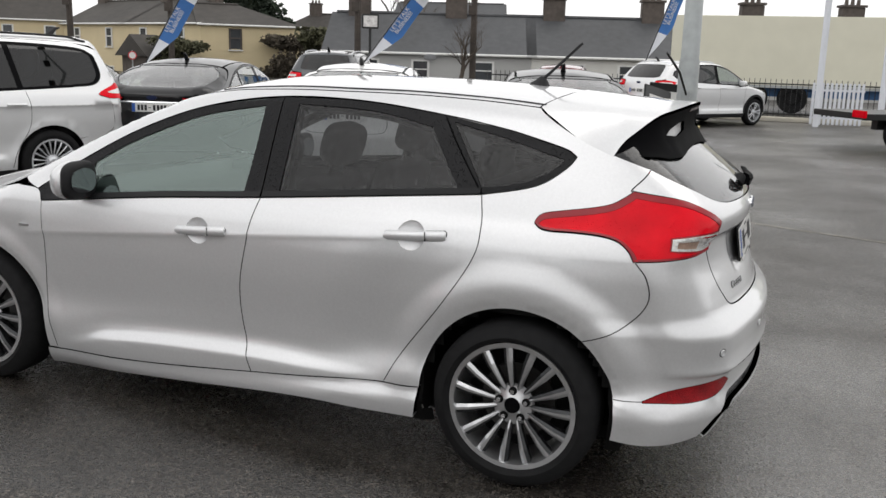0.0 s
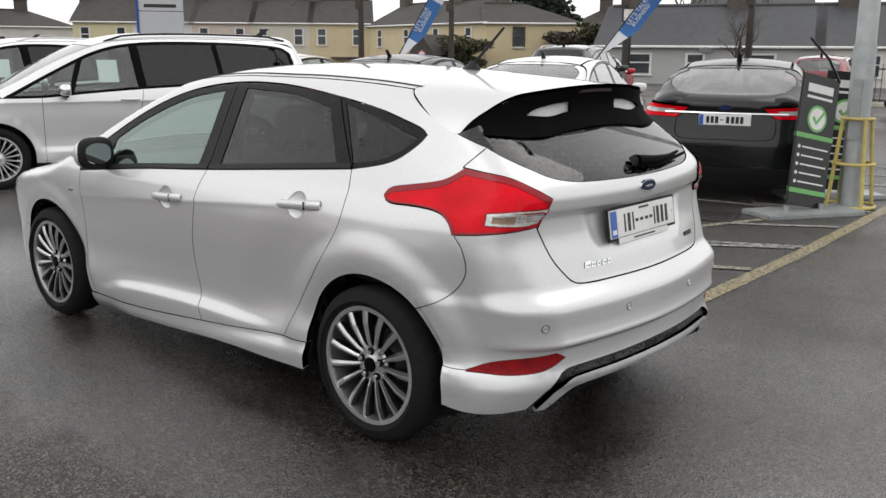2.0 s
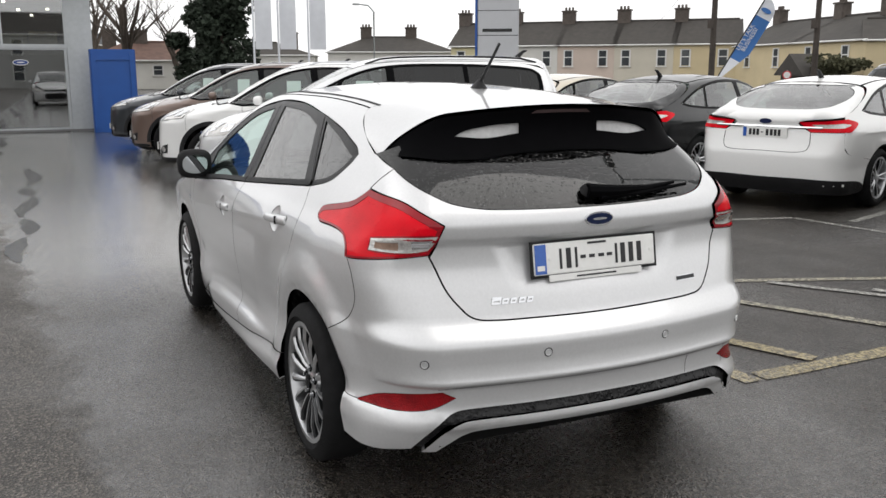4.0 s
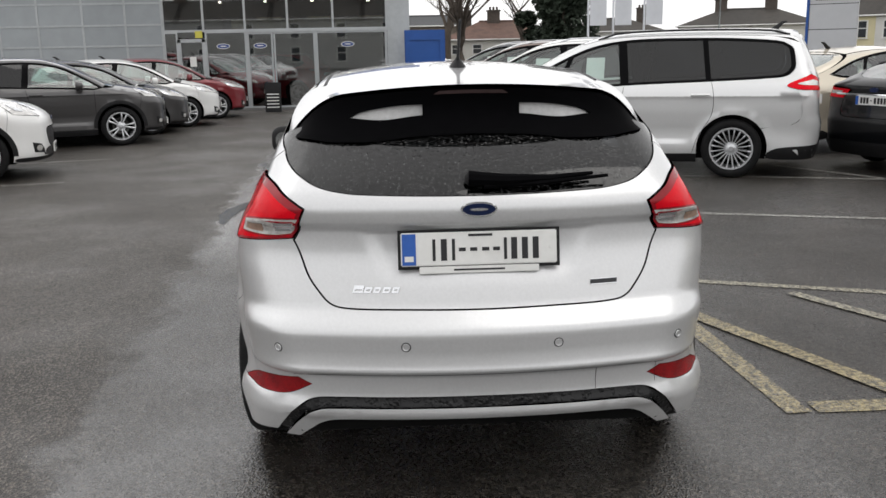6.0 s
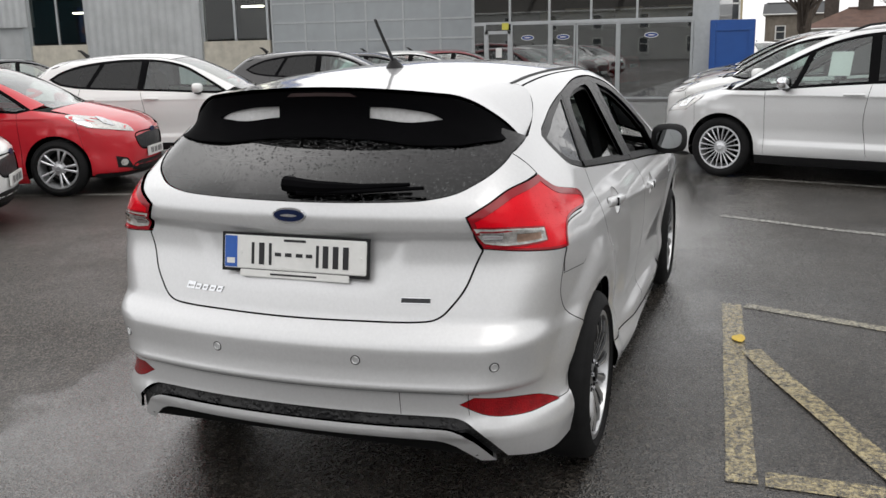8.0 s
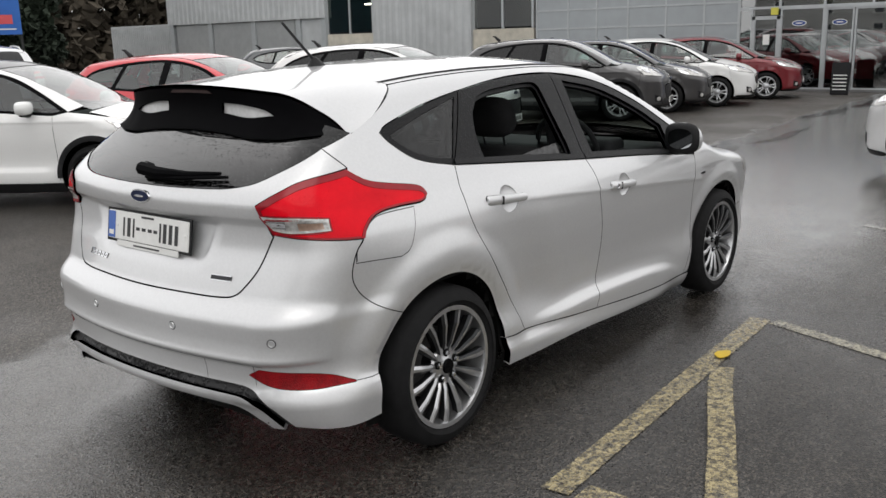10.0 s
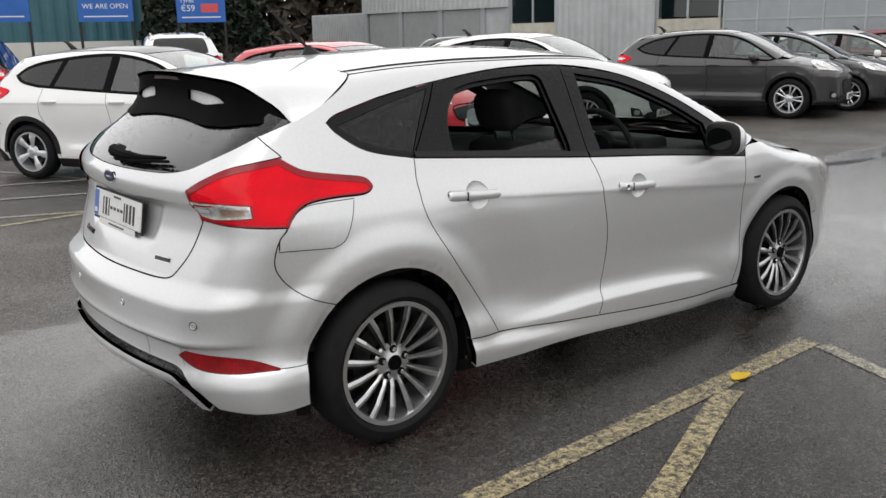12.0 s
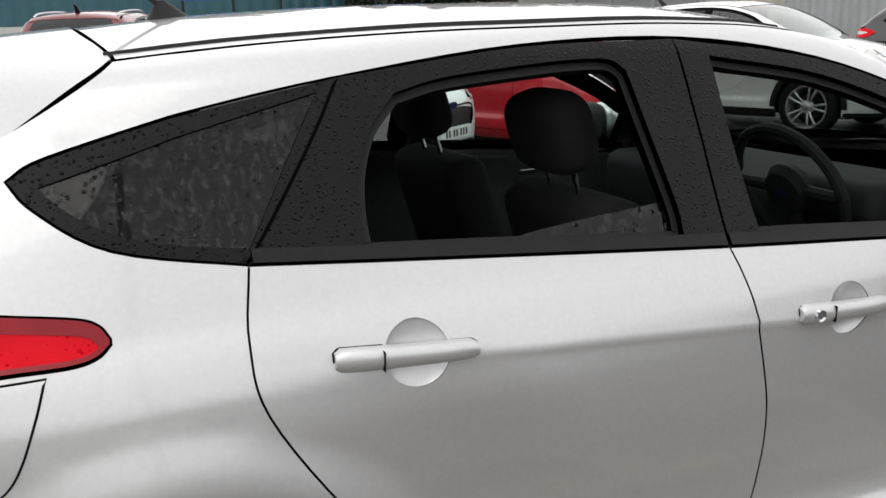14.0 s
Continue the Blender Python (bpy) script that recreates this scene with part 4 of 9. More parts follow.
GAP = 0.0022
LOW_ROWS = [s_(*[(x, float(LOW_PRESS(x)) + o) for x in np.arange(-2.16, -0.5, 0.011)]) for o in (0.022, 0.013, 0.006, -0.006, -0.018, -0.03, -0.042)]
PRESSED = LOW_ROWS + [s_(*[(x, handle_line(x) + o) for x in np.arange(-2.42, -0.36, 0.009)]) for o in (-0.024, -0.015, -0.009, -0.004, -0.0008, 0.0008, 0.005, 0.012)]


def cup_outline(x, z, grow):
    return np.array([(x - 0.018 + (0.056 + grow) * math.cos(a), z + 0.004 + (0.055 + grow) * math.sin(a)) for a in np.linspace(0, 2 * math.pi, 40, endpoint=False)])


TAIL_LINES = [[(UC - 1.6, z), (UC + 1.6, z)] for z in (0.486, 0.493, 0.499, 0.504, 0.509, 0.518, 0.53, 0.612, 0.626, 0.636, 0.645, 0.654, 0.662, 0.672, 0.684, 0.697, 0.712, 0.728, 0.953, 0.961, 0.968, 0.975, 0.982, 0.990)]
for mirror in (False, True):
    sheet("front_door", RS, shrink(door_front, GAP), SILVER, focus, holes=[cup_outline(-1.356, 0.851, 0.0)], mirror=mirror, step=0.022, lines=PRESSED)
    sheet("rear_door", RS, shrink(door_rear, GAP), SILVER, focus, holes=[cup_outline(-0.406, 0.920, 0.0)], mirror=mirror, step=0.022, lines=PRESSED)
    sheet("side_frame", RS, shrink(frame_line, GAP * 0.8), SILVER, focus, mirror=mirror, step=0.024)
    sheet("front_fender", RS, shrink(fender, GAP * 0.8), SILVER, focus, mirror=mirror, step=0.024, lines=PRESSED)
    sheet("side_skirt", RS, shrink(skirt, GAP * 0.6), SILVER, focus, mirror=mirror, lift=0.003, depth=0.03, step=0.02)
    for outline, hole in ((dlo_front, win_front), (dlo_rear, win_rear_shut if mirror else win_rear), (dlo_quarter, win_quarter)):
        surround = sheet("window_surround", RS, shrink(outline, 0.003), BLACK_TRIM, focus, holes=[hole], mirror=mirror, lift=-0.002, depth=0.016, step=0.028, label="black window surround with rain drops")
        sheet("window_seal", RS, shrink(hole, -0.004), BLACK_PLASTIC, surround, holes=[shrink(hole, 0.014)], mirror=mirror, lift=-0.018, depth=0.02, step=0.03)
    for line_ in (SPLIT_B, SPLIT_C):
        strip_ = loop(s_(*[(x - 0.010, z) for x, z in line_]), s_(*[(x + 0.010, z) for x, z in line_[::-1]]))
        sheet("split_seal", RS, strip_, CORE, focus, mirror=mirror, lift=-0.010, depth=0.004, step=0.03)
    for a, b in ((-2.215, -1.113), (-1.103, -0.186)):
        sheet("belt_moulding", RS, loop(s_(*run(lambda x: belt(x) + 0.003, a, b)), s_(*run(lambda x: belt(x) + 0.024, b, a))), BLACK_PLASTIC, focus, mirror=mirror, lift=0.004, depth=0.008, step=0.03, label="black rubber belt moulding")
    sheet("quarter_glass", RS, shrink(win_quarter, 0.001), GLASS_DARK, focus, mirror=mirror, lift=-0.006, label="dark privacy glass with rain drops")
    lens = sheet("tail_lamp", RS, shrink(lamp, 0.0025), RED_LENS, focus, mirror=mirror, lift=0.006, depth=0.03, step=0.02, label="red tail lamp")
    sheet("lamp_border", RS, shrink(lamp, 0.0025), RED_DARK, lens, holes=[shrink(lamp, 0.016) + (0.0, -0.007)], mirror=mirror, lift=0.0075, depth=0.003, step=0.02, label="dark red lens border")
    clear = loop(p_((0.650, 0.600, 1.002), (0.60, 0.70, 0.998), (0.530, 0.797, 0.987)), p_((0.530, 0.797, 0.987), (0.524, 0.802, 0.950)), p_((0.524, 0.802, 0.950), (0.60, 0.69, 0.944), (0.628, 0.634, 0.950)), p_((0.628, 0.634, 0.950), (0.650, 0.600, 1.002)))
    sheet("lens_surround", RS, shrink(clear, -0.006), RED_DARK, lens, mirror=mirror, lift=0.0072, depth=0.0, step=0.015, label="dark surround of the clear lens")
    rev = sheet("reversing_lens", RS, clear, LENS_CLEAR, lens, mirror=mirror, lift=0.0085, depth=0.003, step=0.015, label="clear reversing lens")
    bulb = loop(p_((0.640, 0.62, 0.988), (0.612, 0.675, 0.990)), p_((0.612, 0.675, 0.990), (0.608, 0.682, 0.958)), p_((0.608, 0.682, 0.958), (0.632, 0.635, 0.962)), p_((0.632, 0.635, 0.962), (0.640, 0.62, 0.988)))
    sheet("reversing_bulb", RS, bulb, CHROME, rev, mirror=mirror, lift=0.010, depth=0.002, step=0.015, label="bright reflector bowl")
    amb = loop(p_((0.592, 0.715, 0.984), (0.545, 0.785, 0.980)), p_((0.545, 0.785, 0.980), (0.541, 0.79, 0.957)), p_((0.541, 0.79, 0.957), (0.588, 0.72, 0.953)), p_((0.588, 0.72, 0.953), (0.592, 0.715, 0.984)))
    sheet("amber_bulb", RS, amb, AMBER, rev, mirror=mirror, lift=0.010, depth=0.002, step=0.015, label="dull amber bulb")
    sheet("rear_reflector", RS, shrink(fog, 0.002), RED_FOG, focus, mirror=mirror, lift=0.0, depth=0.012, step=0.02, label="red bumper reflector")
sheet("rear_bumper", RS, shrink(bumper, GAP * 0.8), SILVER, focus, holes=[fog, fog_left], step=0.025, lines=TAIL_LINES)
seam_r = t_((0.0, 0.4985), (0.3, 0.4975), (0.5, 0.4945), (0.632, 0.488))
seam_r2 = t_((0.632, 0.4855), (0.5, 0.492), (0.3, 0.495), (0.0, 0.496))
sheet("bumper_seam", RS, loop(both(seam_r) + seam_r[1:], seam_r2 + both(seam_r2)[1:]), CORE, focus, lift=0.0009, depth=0.0, step=0.04)
for yy in (0.385, 0.60):
    sheet("tow_cover_gap", RS, loop(t_((yy, 0.49), (yy + 0.002, 0.49)), t_((yy + 0.002, 0.49), (yy + 0.002, 0.414)), t_((yy + 0.002, 0.414), (yy, 0.414)), t_((yy, 0.414), (yy, 0.49))), CORE, focus, lift=0.0009, depth=0.0, step=0.04)
for mirror in (False, True):
    sheet("bumper_seam", RS, loop(s_((0.366, 0.4035), (0.47, 0.4065)), s_((0.47, 0.4065), (0.47, 0.4035)), s_((0.47, 0.4035), (0.366, 0.4005)), s_((0.366, 0.4005), (0.366, 0.4035))), CORE, focus, mirror=mirror, lift=0.0012, depth=0.0, step=0.04)
hatch_ob = sheet("tailgate", RS, shrink(hatch, 0.0036), SILVER, focus, step=0.025, lines=TAIL_LINES, label="silver tailgate")
sheet("rear_window", RS, rear_glass, GLASS_REAR, hatch_ob, lift=-0.003, depth=0.006, step=0.04, label="dark rear window streaked with rain")
valance = loop(both(band_up) + band_up[1:], [band_up[-1], band_low[-1]], band_low[::-1] + both(band_low[::-1])[1:], both([band_up[-1], band_low[-1]]))
sheet("lower_grille", RS, valance, HONEYCOMB, focus, lift=-0.018, depth=0.01, step=0.03, label="black honeycomb lower grille")
lip = loop(both(band_low) + band_low[1:], [band_low[-1], lip_low[-1]], lip_low[::-1] + both(lip_low[::-1])[1:], both([band_low[-1], lip_low[-1]]))
sheet("bumper_lip", RS, lip, SILVER, focus, lift=0.004, depth=0.03, step=0.025)


def rect_loop(x0, x1, half0, half1, bow0=0.0, bow1=0.0):
    """A plan outline in x, y from x0 to x1 with half widths there and bowed ends."""
    a = [(x0 + bow0 * (1 - (y / half0) ** 2), y) for y in np.linspace(-half0, half0, 9)]
    b = [(x1 + bow1 * (1 - (y / half1) ** 2), y) for y in np.linspace(half1, -half1, 9)]
    return a, b


# roof, windscreen, bonnet
roof_a, roof_b = rect_loop(-1.50, -0.035, 0.574, 0.574, -0.12, 0.03)
sheet("roof", TS, shrink(loop(roof_a, [roof_a[-1], roof_b[0]], roof_b, [roof_b[-1], roof_a[0]]), 0.0012), SILVER, focus, step=0.04)
ws_a, ws_b = rect_loop(-2.44, -1.505, 0.60, 0.574, -0.10, -0.12)
sheet("windscreen", TS, loop(ws_a, [ws_a[-1], ws_b[0]], ws_b, [ws_b[-1], ws_a[0]]), GLASS_WET, focus, lift=-0.004, step=0.05, label="wet windscreen")
bonnet_a, bonnet_b = rect_loop(-3.42, -2.47, 0.52, 0.76, -0.08, -0.10)
sheet("bonnet", TS, shrink(loop(bonnet_a, [bonnet_a[-1], (-3.0, 0.70), (-2.72, 0.735), bonnet_b[0]], bonnet_b, [bonnet_b[-1], (-2.72, -0.735), (-3.0, -0.70), bonnet_a[0]]), 0.002), SILVER, focus, step=0.04)
for s in (1, -1):
    bm = path_tube_bm([tuple(B.top_at(x, s * (0.548 - 0.012 * abs(x + 0.8)))) for x in np.linspace(-1.48, -0.02, 16)], 0.009, 6)
    for v in bm.verts:
        v.co.z -= 0.004
    part("roof_strip", bm, BLACK_PLASTIC, focus, "black roof ditch strip", True)
# nose: bumper, lamps, grille
u0 = B.a - B.rho * math.pi / 2


def n_(*pts):
    return end_us(B, pts, -1)


def both_n(right):
    return [(2 * u0 - u, z) for u, z in right[::-1]]


head_out = [*s_((-2.93, 0.835), (-2.99, 0.745), (-3.17, 0.625)), *n_((0.60, 0.60), (0.45, 0.62))]
head_up = [*n_((0.45, 0.62), (0.52, 0.70)), *s_((-3.25, 0.775), (-2.93, 0.835))]
bump_low = n_((0.0, 0.17), (0.4, 0.175), (0.7, 0.185))
bump_side = [bump_low[-1], *s_((-3.05, 0.19), (-3.0, 0.20))]
bump_arch = s_(*arch(-2.648, 0.325, ARCH_R, -20, 28, 6))
bump_up = [*s_((-2.985, 0.50), (-3.17, 0.62)), *n_((0.60, 0.60), (0.45, 0.62))]
bump_mid = n_((0.45, 0.62), (0.2, 0.63), (0.0, 0.63))
nose_line = loop(both_n(bump_low) + bump_low[1:], bump_side, bump_arch, bump_up, bump_mid + both_n(bump_mid)[1:], both_n(bump_up), both_n(bump_arch), both_n(bump_side))
grille_r = n_((0.0, 0.56), (0.3, 0.55), (0.42, 0.50), (0.40, 0.34), (0.3, 0.30), (0.0, 0.30))
grille_line = loop(grille_r + both_n(grille_r)[1:])
sheet("front_bumper", RS, shrink(nose_line, 0.002), SILVER, focus, holes=[grille_line], step=0.035)
sheet("front_grille", RS, shrink(grille_line, 0.002), BLACK_PLASTIC, focus, lift=-0.02, step=0.05)
for mirror in (False, True):
    sheet("headlamp", RS, shrink(loop(head_out, head_up), 0.003), LENS_CLEAR, focus, mirror=mirror, step=0.03, label="clear headlamp")

# tail spoiler
WING = Body(plan=[(-0.6, 0.9), (0.0, 0.9), (0.25, 0.885), (0.5, 0.845), (0.82, 0.76)], section=[(1.0, -0.062), (1.09, -0.112), (1.24, -0.188), (1.4, -0.275), (1.5, -0.35)],
            tail=[(1.1, 0.30), (1.19, 0.395), (1.28, 0.475), (1.36, 0.545), (1.42, 0.572), (1.5, 0.575)], top=[(-0.7, 1.49), (-0.3, 1.478), (0.0, 1.457), (0.3, 1.434), (0.57, 1.42)],
            nose=[(0.15, -3.40), (1.5, -3.4)], corner=[(1.0, 0.05), (1.5, 0.05)], tail_bow=0.16, taper=0.10)
def wing_z(x, y):
    return WING.top(x) - 0.15 * y * y - np.clip(0.5 + 8.5 * x, 0.0, 2.8) * np.maximum(np.abs(y) - 0.44, 0) ** 2


def wing_surface(q):
    x, y = q[:, 0], q[:, 1]
    e = 0.006
    n = np.stack([-(wing_z(x + e, y) - wing_z(x - e, y)) / (2 * e), -(wing_z(x, y + e) - wing_z(x, y - e)) / (2 * e), np.ones_like(x)], -1)
    return np.stack([x, y, wing_z(x, y)], -1), n / np.linalg.norm(n, axis=1, keepdims=True)


wing_side = [(-0.028, 0.572), (-0.005, 0.60), (0.02, 0.617), (0.08, 0.642), (0.15, 0.658), (0.22, 0.662), (0.272, 0.652)]
wing_back = [(0.272, 0.652), (0.30, 0.61), (0.355, 0.55), (0.412, 0.45), (0.448, 0.3), (0.466, 0.15), (0.471, 0.0)]
flip_y = lambda pts: [(x, -y) for x, y in pts[::-1]]
wing = sheet("tail_spoiler", wing_surface, loop([(-0.028, -0.572), (0.0, -0.3), (0.005, 0.0), (0.0, 0.3), (-0.028, 0.572)], wing_side, wing_back + flip_y(wing_back)[1:], flip_y(wing_side)), SILVER, hatch_ob, lift=0.002, depth=0.012, step=0.02)
rim_x, rim_z = curve(*[(y, x - 0.004) for x, y in wing_back[::-1]]), curve(*[(y, float(wing_z(x, y)) - 0.008) for x, y in wing_back[::-1]])
foot_ys = (0.0, 0.2, 0.36, 0.48, 0.57, 0.62)
foot_z = curve((0.0, 1.258), (0.2, 1.251), (0.36, 1.236), (0.48, 1.236), (0.57, 1.246), (0.62, 1.250), (0.652, 1.248))
foot_at = t_(*[(y, float(foot_z(y))) for y in foot_ys])
foot_x = curve(*[(y, float(B.round_at(np.array([u]), np.array([z]))[0][0]) + 0.008) for y, (u, z) in zip(foot_ys, foot_at)], (0.652, 0.268))


# added black sheet draws the wing underside's reflection in the rear window
def reflection_point(y, w):
    a, v = np.abs(y), w / 0.16
    x = foot_x(a) * (1 - v) + rim_x(a) * v - 0.022 * np.sin(np.pi * np.clip(v, 0, 1)) * np.clip((0.64 - a) / 0.2, 0, 1)
    return np.stack([x, y, foot_z(a) * (1 - v) + rim_z(a) * v], -1)


def reflection_surface(q):
    y, w = q[:, 0], q[:, 1]
    e = 0.004
    n = np.cross(reflection_point(y + e, w) - reflection_point(y - e, w), reflection_point(y, w + e) - reflection_point(y, w - e))
    return reflection_point(y, w), n / np.maximum(np.linalg.norm(n, axis=1, keepdims=True), 1e-9)


reflection_outline = loop([(-0.645, 0.0), (0.645, 0.0)], [(0.645, 0.0), (0.645, 0.158)], [(0.645, 0.158), (-0.645, 0.158)], [(-0.645, 0.158), (-0.645, 0.0)])
slot = loop([(0.17, 0.070), (0.30, 0.066), (0.43, 0.082)], [(0.43, 0.082), (0.38, 0.100), (0.28, 0.108), (0.17, 0.106)], [(0.17, 0.106), (0.17, 0.070)])
sheet("spoiler_visor", reflection_surface, reflection_outline, FLAT_BLACK, wing, holes=[slot, slot * (-1, 1)], depth=0.010, step=0.028, label="black sheet drawn as the spoiler underside's reflection in the rear window")
lamp_strip = loop([(-0.13, 0.140), (0.13, 0.140)], [(0.13, 0.140), (0.11, 0.152)], [(0.11, 0.152), (-0.11, 0.152)], [(-0.11, 0.152), (-0.13, 0.140)])
sheet("brake_lamp", reflection_surface, lamp_strip, DARK_LENS, wing, lift=0.004, depth=0.006, step=0.03, label="dark high brake lamp")
# pale patches paint the slots' bright reflections; the car has no part here
for s in (1, -1):
    slot_patch = loop([(0.15 * s, 0.05), (0.45 * s, 0.05)], [(0.45 * s, 0.05), (0.45 * s, 0.125)], [(0.45 * s, 0.125), (0.15 * s, 0.125)], [(0.15 * s, 0.125), (0.15 * s, 0.05)])
    sheet("spoiler_duct", reflection_surface, slot_patch, PALE_SLOT, wing, lift=-0.014, depth=0.004, step=0.04, label="pale patch drawn as the spoiler slot's reflection in the glass")

# tailgate fittings
def tail_x(y, z):
    u, _ = tail_u(B, y, z)
    return float(B.round_at(np.array([u]), np.array([z]))[0][0])


plate = part("number_plate", box_bm(0, -0.26, -0.0555, 0.008, 0.26, 0.0555, 0.003), PLATE_WHITE, hatch_ob, "white number plate with a blue band and black bars")
low, high = tail_x(0, 0.825), tail_x(0, 0.958)
plate.matrix_basis = pose(max((low + high) / 2, tail_x(0, 0.898)) + 0.004, 0, 0.898, 0, math.degrees(math.atan2(high - low, 0.133)), 0)
part("plate_band", box_bm(0.0082, -0.256, -0.052, 0.0095, -0.21, 0.052), PLATE_BLUE, plate, "blue band")
part("plate_frame", prism_bm([(-0.27, -0.066), (0.27, -0.066), (0.27, 0.064), (-0.27, 0.064)], Matrix.Translation((0.0035, 0, 0)) @ Matrix.Rotation(radians(90), 4, "Z") @ Matrix.Rotation(radians(90), 4, "X"), -0.006, bevel=0.0), BLACK_PLASTIC, plate)
part("plate_skirt", box_bm(0.001, -0.20, -0.082, 0.006, 0.20, -0.058, 0.002), PLATE_WHITE, plate)
part("plate_skirt_bar", box_bm(0.0062, -0.085, -0.073, 0.0072, 0.085, -0.067), INK, plate)
for yy, w in ((-0.150, 0.005), (-0.117, 0.010), (-0.085, 0.005), (-0.056, 0.0115), (-0.018, 0.012), (0.022, 0.012), (0.058, 0.0115), (0.088, 0.005), (0.117, 0.010), (0.153, 0.010), (0.189, 0.010)):
    tall = 0.006 if abs(w - 0.0115) < 0.0006 else 0.036
    part("plate_bar", box_bm(0.0082, yy - w, -tall - 0.003, 0.0094, yy + w, tall - 0.003), INK, plate)
part("plate_bar", box_bm(0.0082, -0.035, 0.040, 0.0092, 0.045, 0.048), INK, plate)
part("plate_bar", box_bm(0.0097, -0.248, -0.04, 0.0104, -0.218, -0.022), PLATE_WHITE, plate)
for s in (-0.225 + 0.03, 0.24):
    part("plate_screw", tube_bm((0.008, s, 0), (0.011, s, 0), 0.006), PLATE_WHITE, plate)


def oval_bm(x, y, z, a, b, depth, n=32, tilt=0):
    m = Matrix.Translation((x, y, z)) @ Matrix.Rotation(radians(tilt), 4, "Y") @ Matrix.Rotation(radians(90), 4, "Z") @ Matrix.Rotation(radians(90), 4, "X")
    return prism_bm([(a * math.cos(2 * math.pi * k / n), b * math.sin(2 * math.pi * k / n)) for k in range(n)], m, depth, bevel=depth * 0.3)


badge = part("oval_emblem", oval_bm(0.716, 0, 1.032, 0.061, 0.0255, 0.010), CHROME, hatch_ob, "chrome-rimmed dark blue oval emblem", True)
part("emblem_face", oval_bm(0.7262, 0, 1.032, 0.054, 0.020, 0.0025), EMBLEM_BLUE, badge)
part("emblem_mark", oval_bm(0.7288, 0, 1.032, 0.030, 0.0045, 0.0012), CHROME, badge)
for k, w in enumerate((0.034, 0.024, 0.022, 0.024, 0.022)):
    yy, top_z = -0.425 + k * 0.031 + (0.006 if k else 0), 0.781 if k == 0 else 0.776
    slant = loop(t_((yy, 0.757), (yy + w, 0.757)), t_((yy + w, 0.757), (yy + w + 0.008, top_z)), t_((yy + w + 0.008, top_z), (yy + 0.008, top_z)), t_((yy + 0.008, top_z), (yy, 0.757)))
    hollow = loop(t_((yy + 0.008, 0.763), (yy + w - 0.003, 0.763)), t_((yy + w - 0.003, 0.763), (yy + w, 0.769)), t_((yy + w, 0.769), (yy + 0.011, 0.769)), t_((yy + 0.011, 0.769), (yy + 0.008, 0.763)))
    sheet("badge_shape", RS, slant, CHROME, hatch_ob, holes=[hollow], lift=0.003, depth=0.004, step=0.02, label="chrome model badge shape")
rim_b = loop(t_((0.375, 0.762), (0.468, 0.762)), t_((0.468, 0.762), (0.468, 0.781)), t_((0.468, 0.781), (0.375, 0.781)), t_((0.375, 0.781), (0.375, 0.762)))
plaque = sheet("engine_badge", RS, rim_b, CHROME, hatch_ob, lift=0.003, depth=0.004, step=0.03, label="small chrome and dark green engine badge")
sheet("badge_face", RS, shrink(rim_b, 0.0026), ALLOY_DARK, plaque, lift=0.0045, depth=0.002, step=0.03)
# wiper
wx = lambda y, z: tail_x(y, z) + 0.01
part("wiper_cap", lathe_bm([(0.0, 0.03), (0.018, 0.028), (0.026, 0.012), (0.03, 0.0)], 20), BLACK_PLASTIC, hatch_ob, "black wiper pivot", True).matrix_basis = Matrix.Translation((wx(-0.01, 1.115) - 0.004, -0.015, 1.122)) @ Matrix.Rotation(radians(-50), 4, "Y") @ Matrix.Rotation(radians(-90), 4, "Z")
part("wiper_arm", path_tube_bm([(wx(-0.02, 1.12) + 0.02, -0.03, 1.128), (wx(0.1, 1.11) + 0.02, 0.09, 1.122), (wx(0.25, 1.11) + 0.014, 0.24, 1.122), (wx(0.4, 1.12) + 0.012, 0.39, 1.132)], [0.026, 0.021, 0.013, 0.006], 8), FLAT_BLACK, hatch_ob, "black wiper arm", True)
part("wiper_blade", path_tube_bm([(wx(0.02, 1.10) + 0.012, 0.02, 1.104), (wx(0.2, 1.10) + 0.012, 0.2, 1.109), (wx(0.4, 1.11) + 0.010, 0.44, 1.124)], [0.010, 0.009, 0.006], 6), FLAT_BLACK, hatch_ob)
# parking sensors
for yy, zz in ((-0.68, 0.58), (-0.252, 0.594), (0.252, 0.594), (0.68, 0.58)):
    c = Vector((tail_x(yy, zz), yy, zz))
    nn = Vector(B.normal(np.array(c)))
    ring = part("parking_sensor", lathe_bm([(0.0, 0.001), (0.0095, 0.001), (0.0105, 0.0035), (0.0125, 0.0035), (0.014, -0.002)], 20), SILVER, focus, "", True)
    ring.matrix_basis = Matrix.Translation(c) @ nn.to_track_quat("Y", "Z").to_matrix().to_4x4()
    part("sensor_ring", lathe_bm([(0.0125, 0.0005), (0.0165, 0.0005), (0.0165, -0.002)], 20), ALLOY_DARK, ring)
# tow cover line, filler flap
flap_l = loop(s_((0.418, 0.897), (0.388, 0.936), (0.35, 0.963), (0.29, 0.976), (0.13, 0.978)), s_((0.13, 0.978), (0.15, 0.925), (0.178, 0.862), (0.205, 0.828), (0.245, 0.813)), s_((0.245, 0.813), (0.45, 0.826)), s_((0.45, 0.826), (0.445, 0.87), (0.418, 0.897)))
seam = sheet("filler_flap", RS, shrink(flap_l, 0.004), SILVER, focus, lift=0.0025, depth=0.004, step=0.025)
sheet("filler_gap", RS, shrink(flap_l, 0.0005), CORE, seam, holes=[shrink(flap_l, 0.0038)], lift=0.0009, depth=0.0, step=0.03)

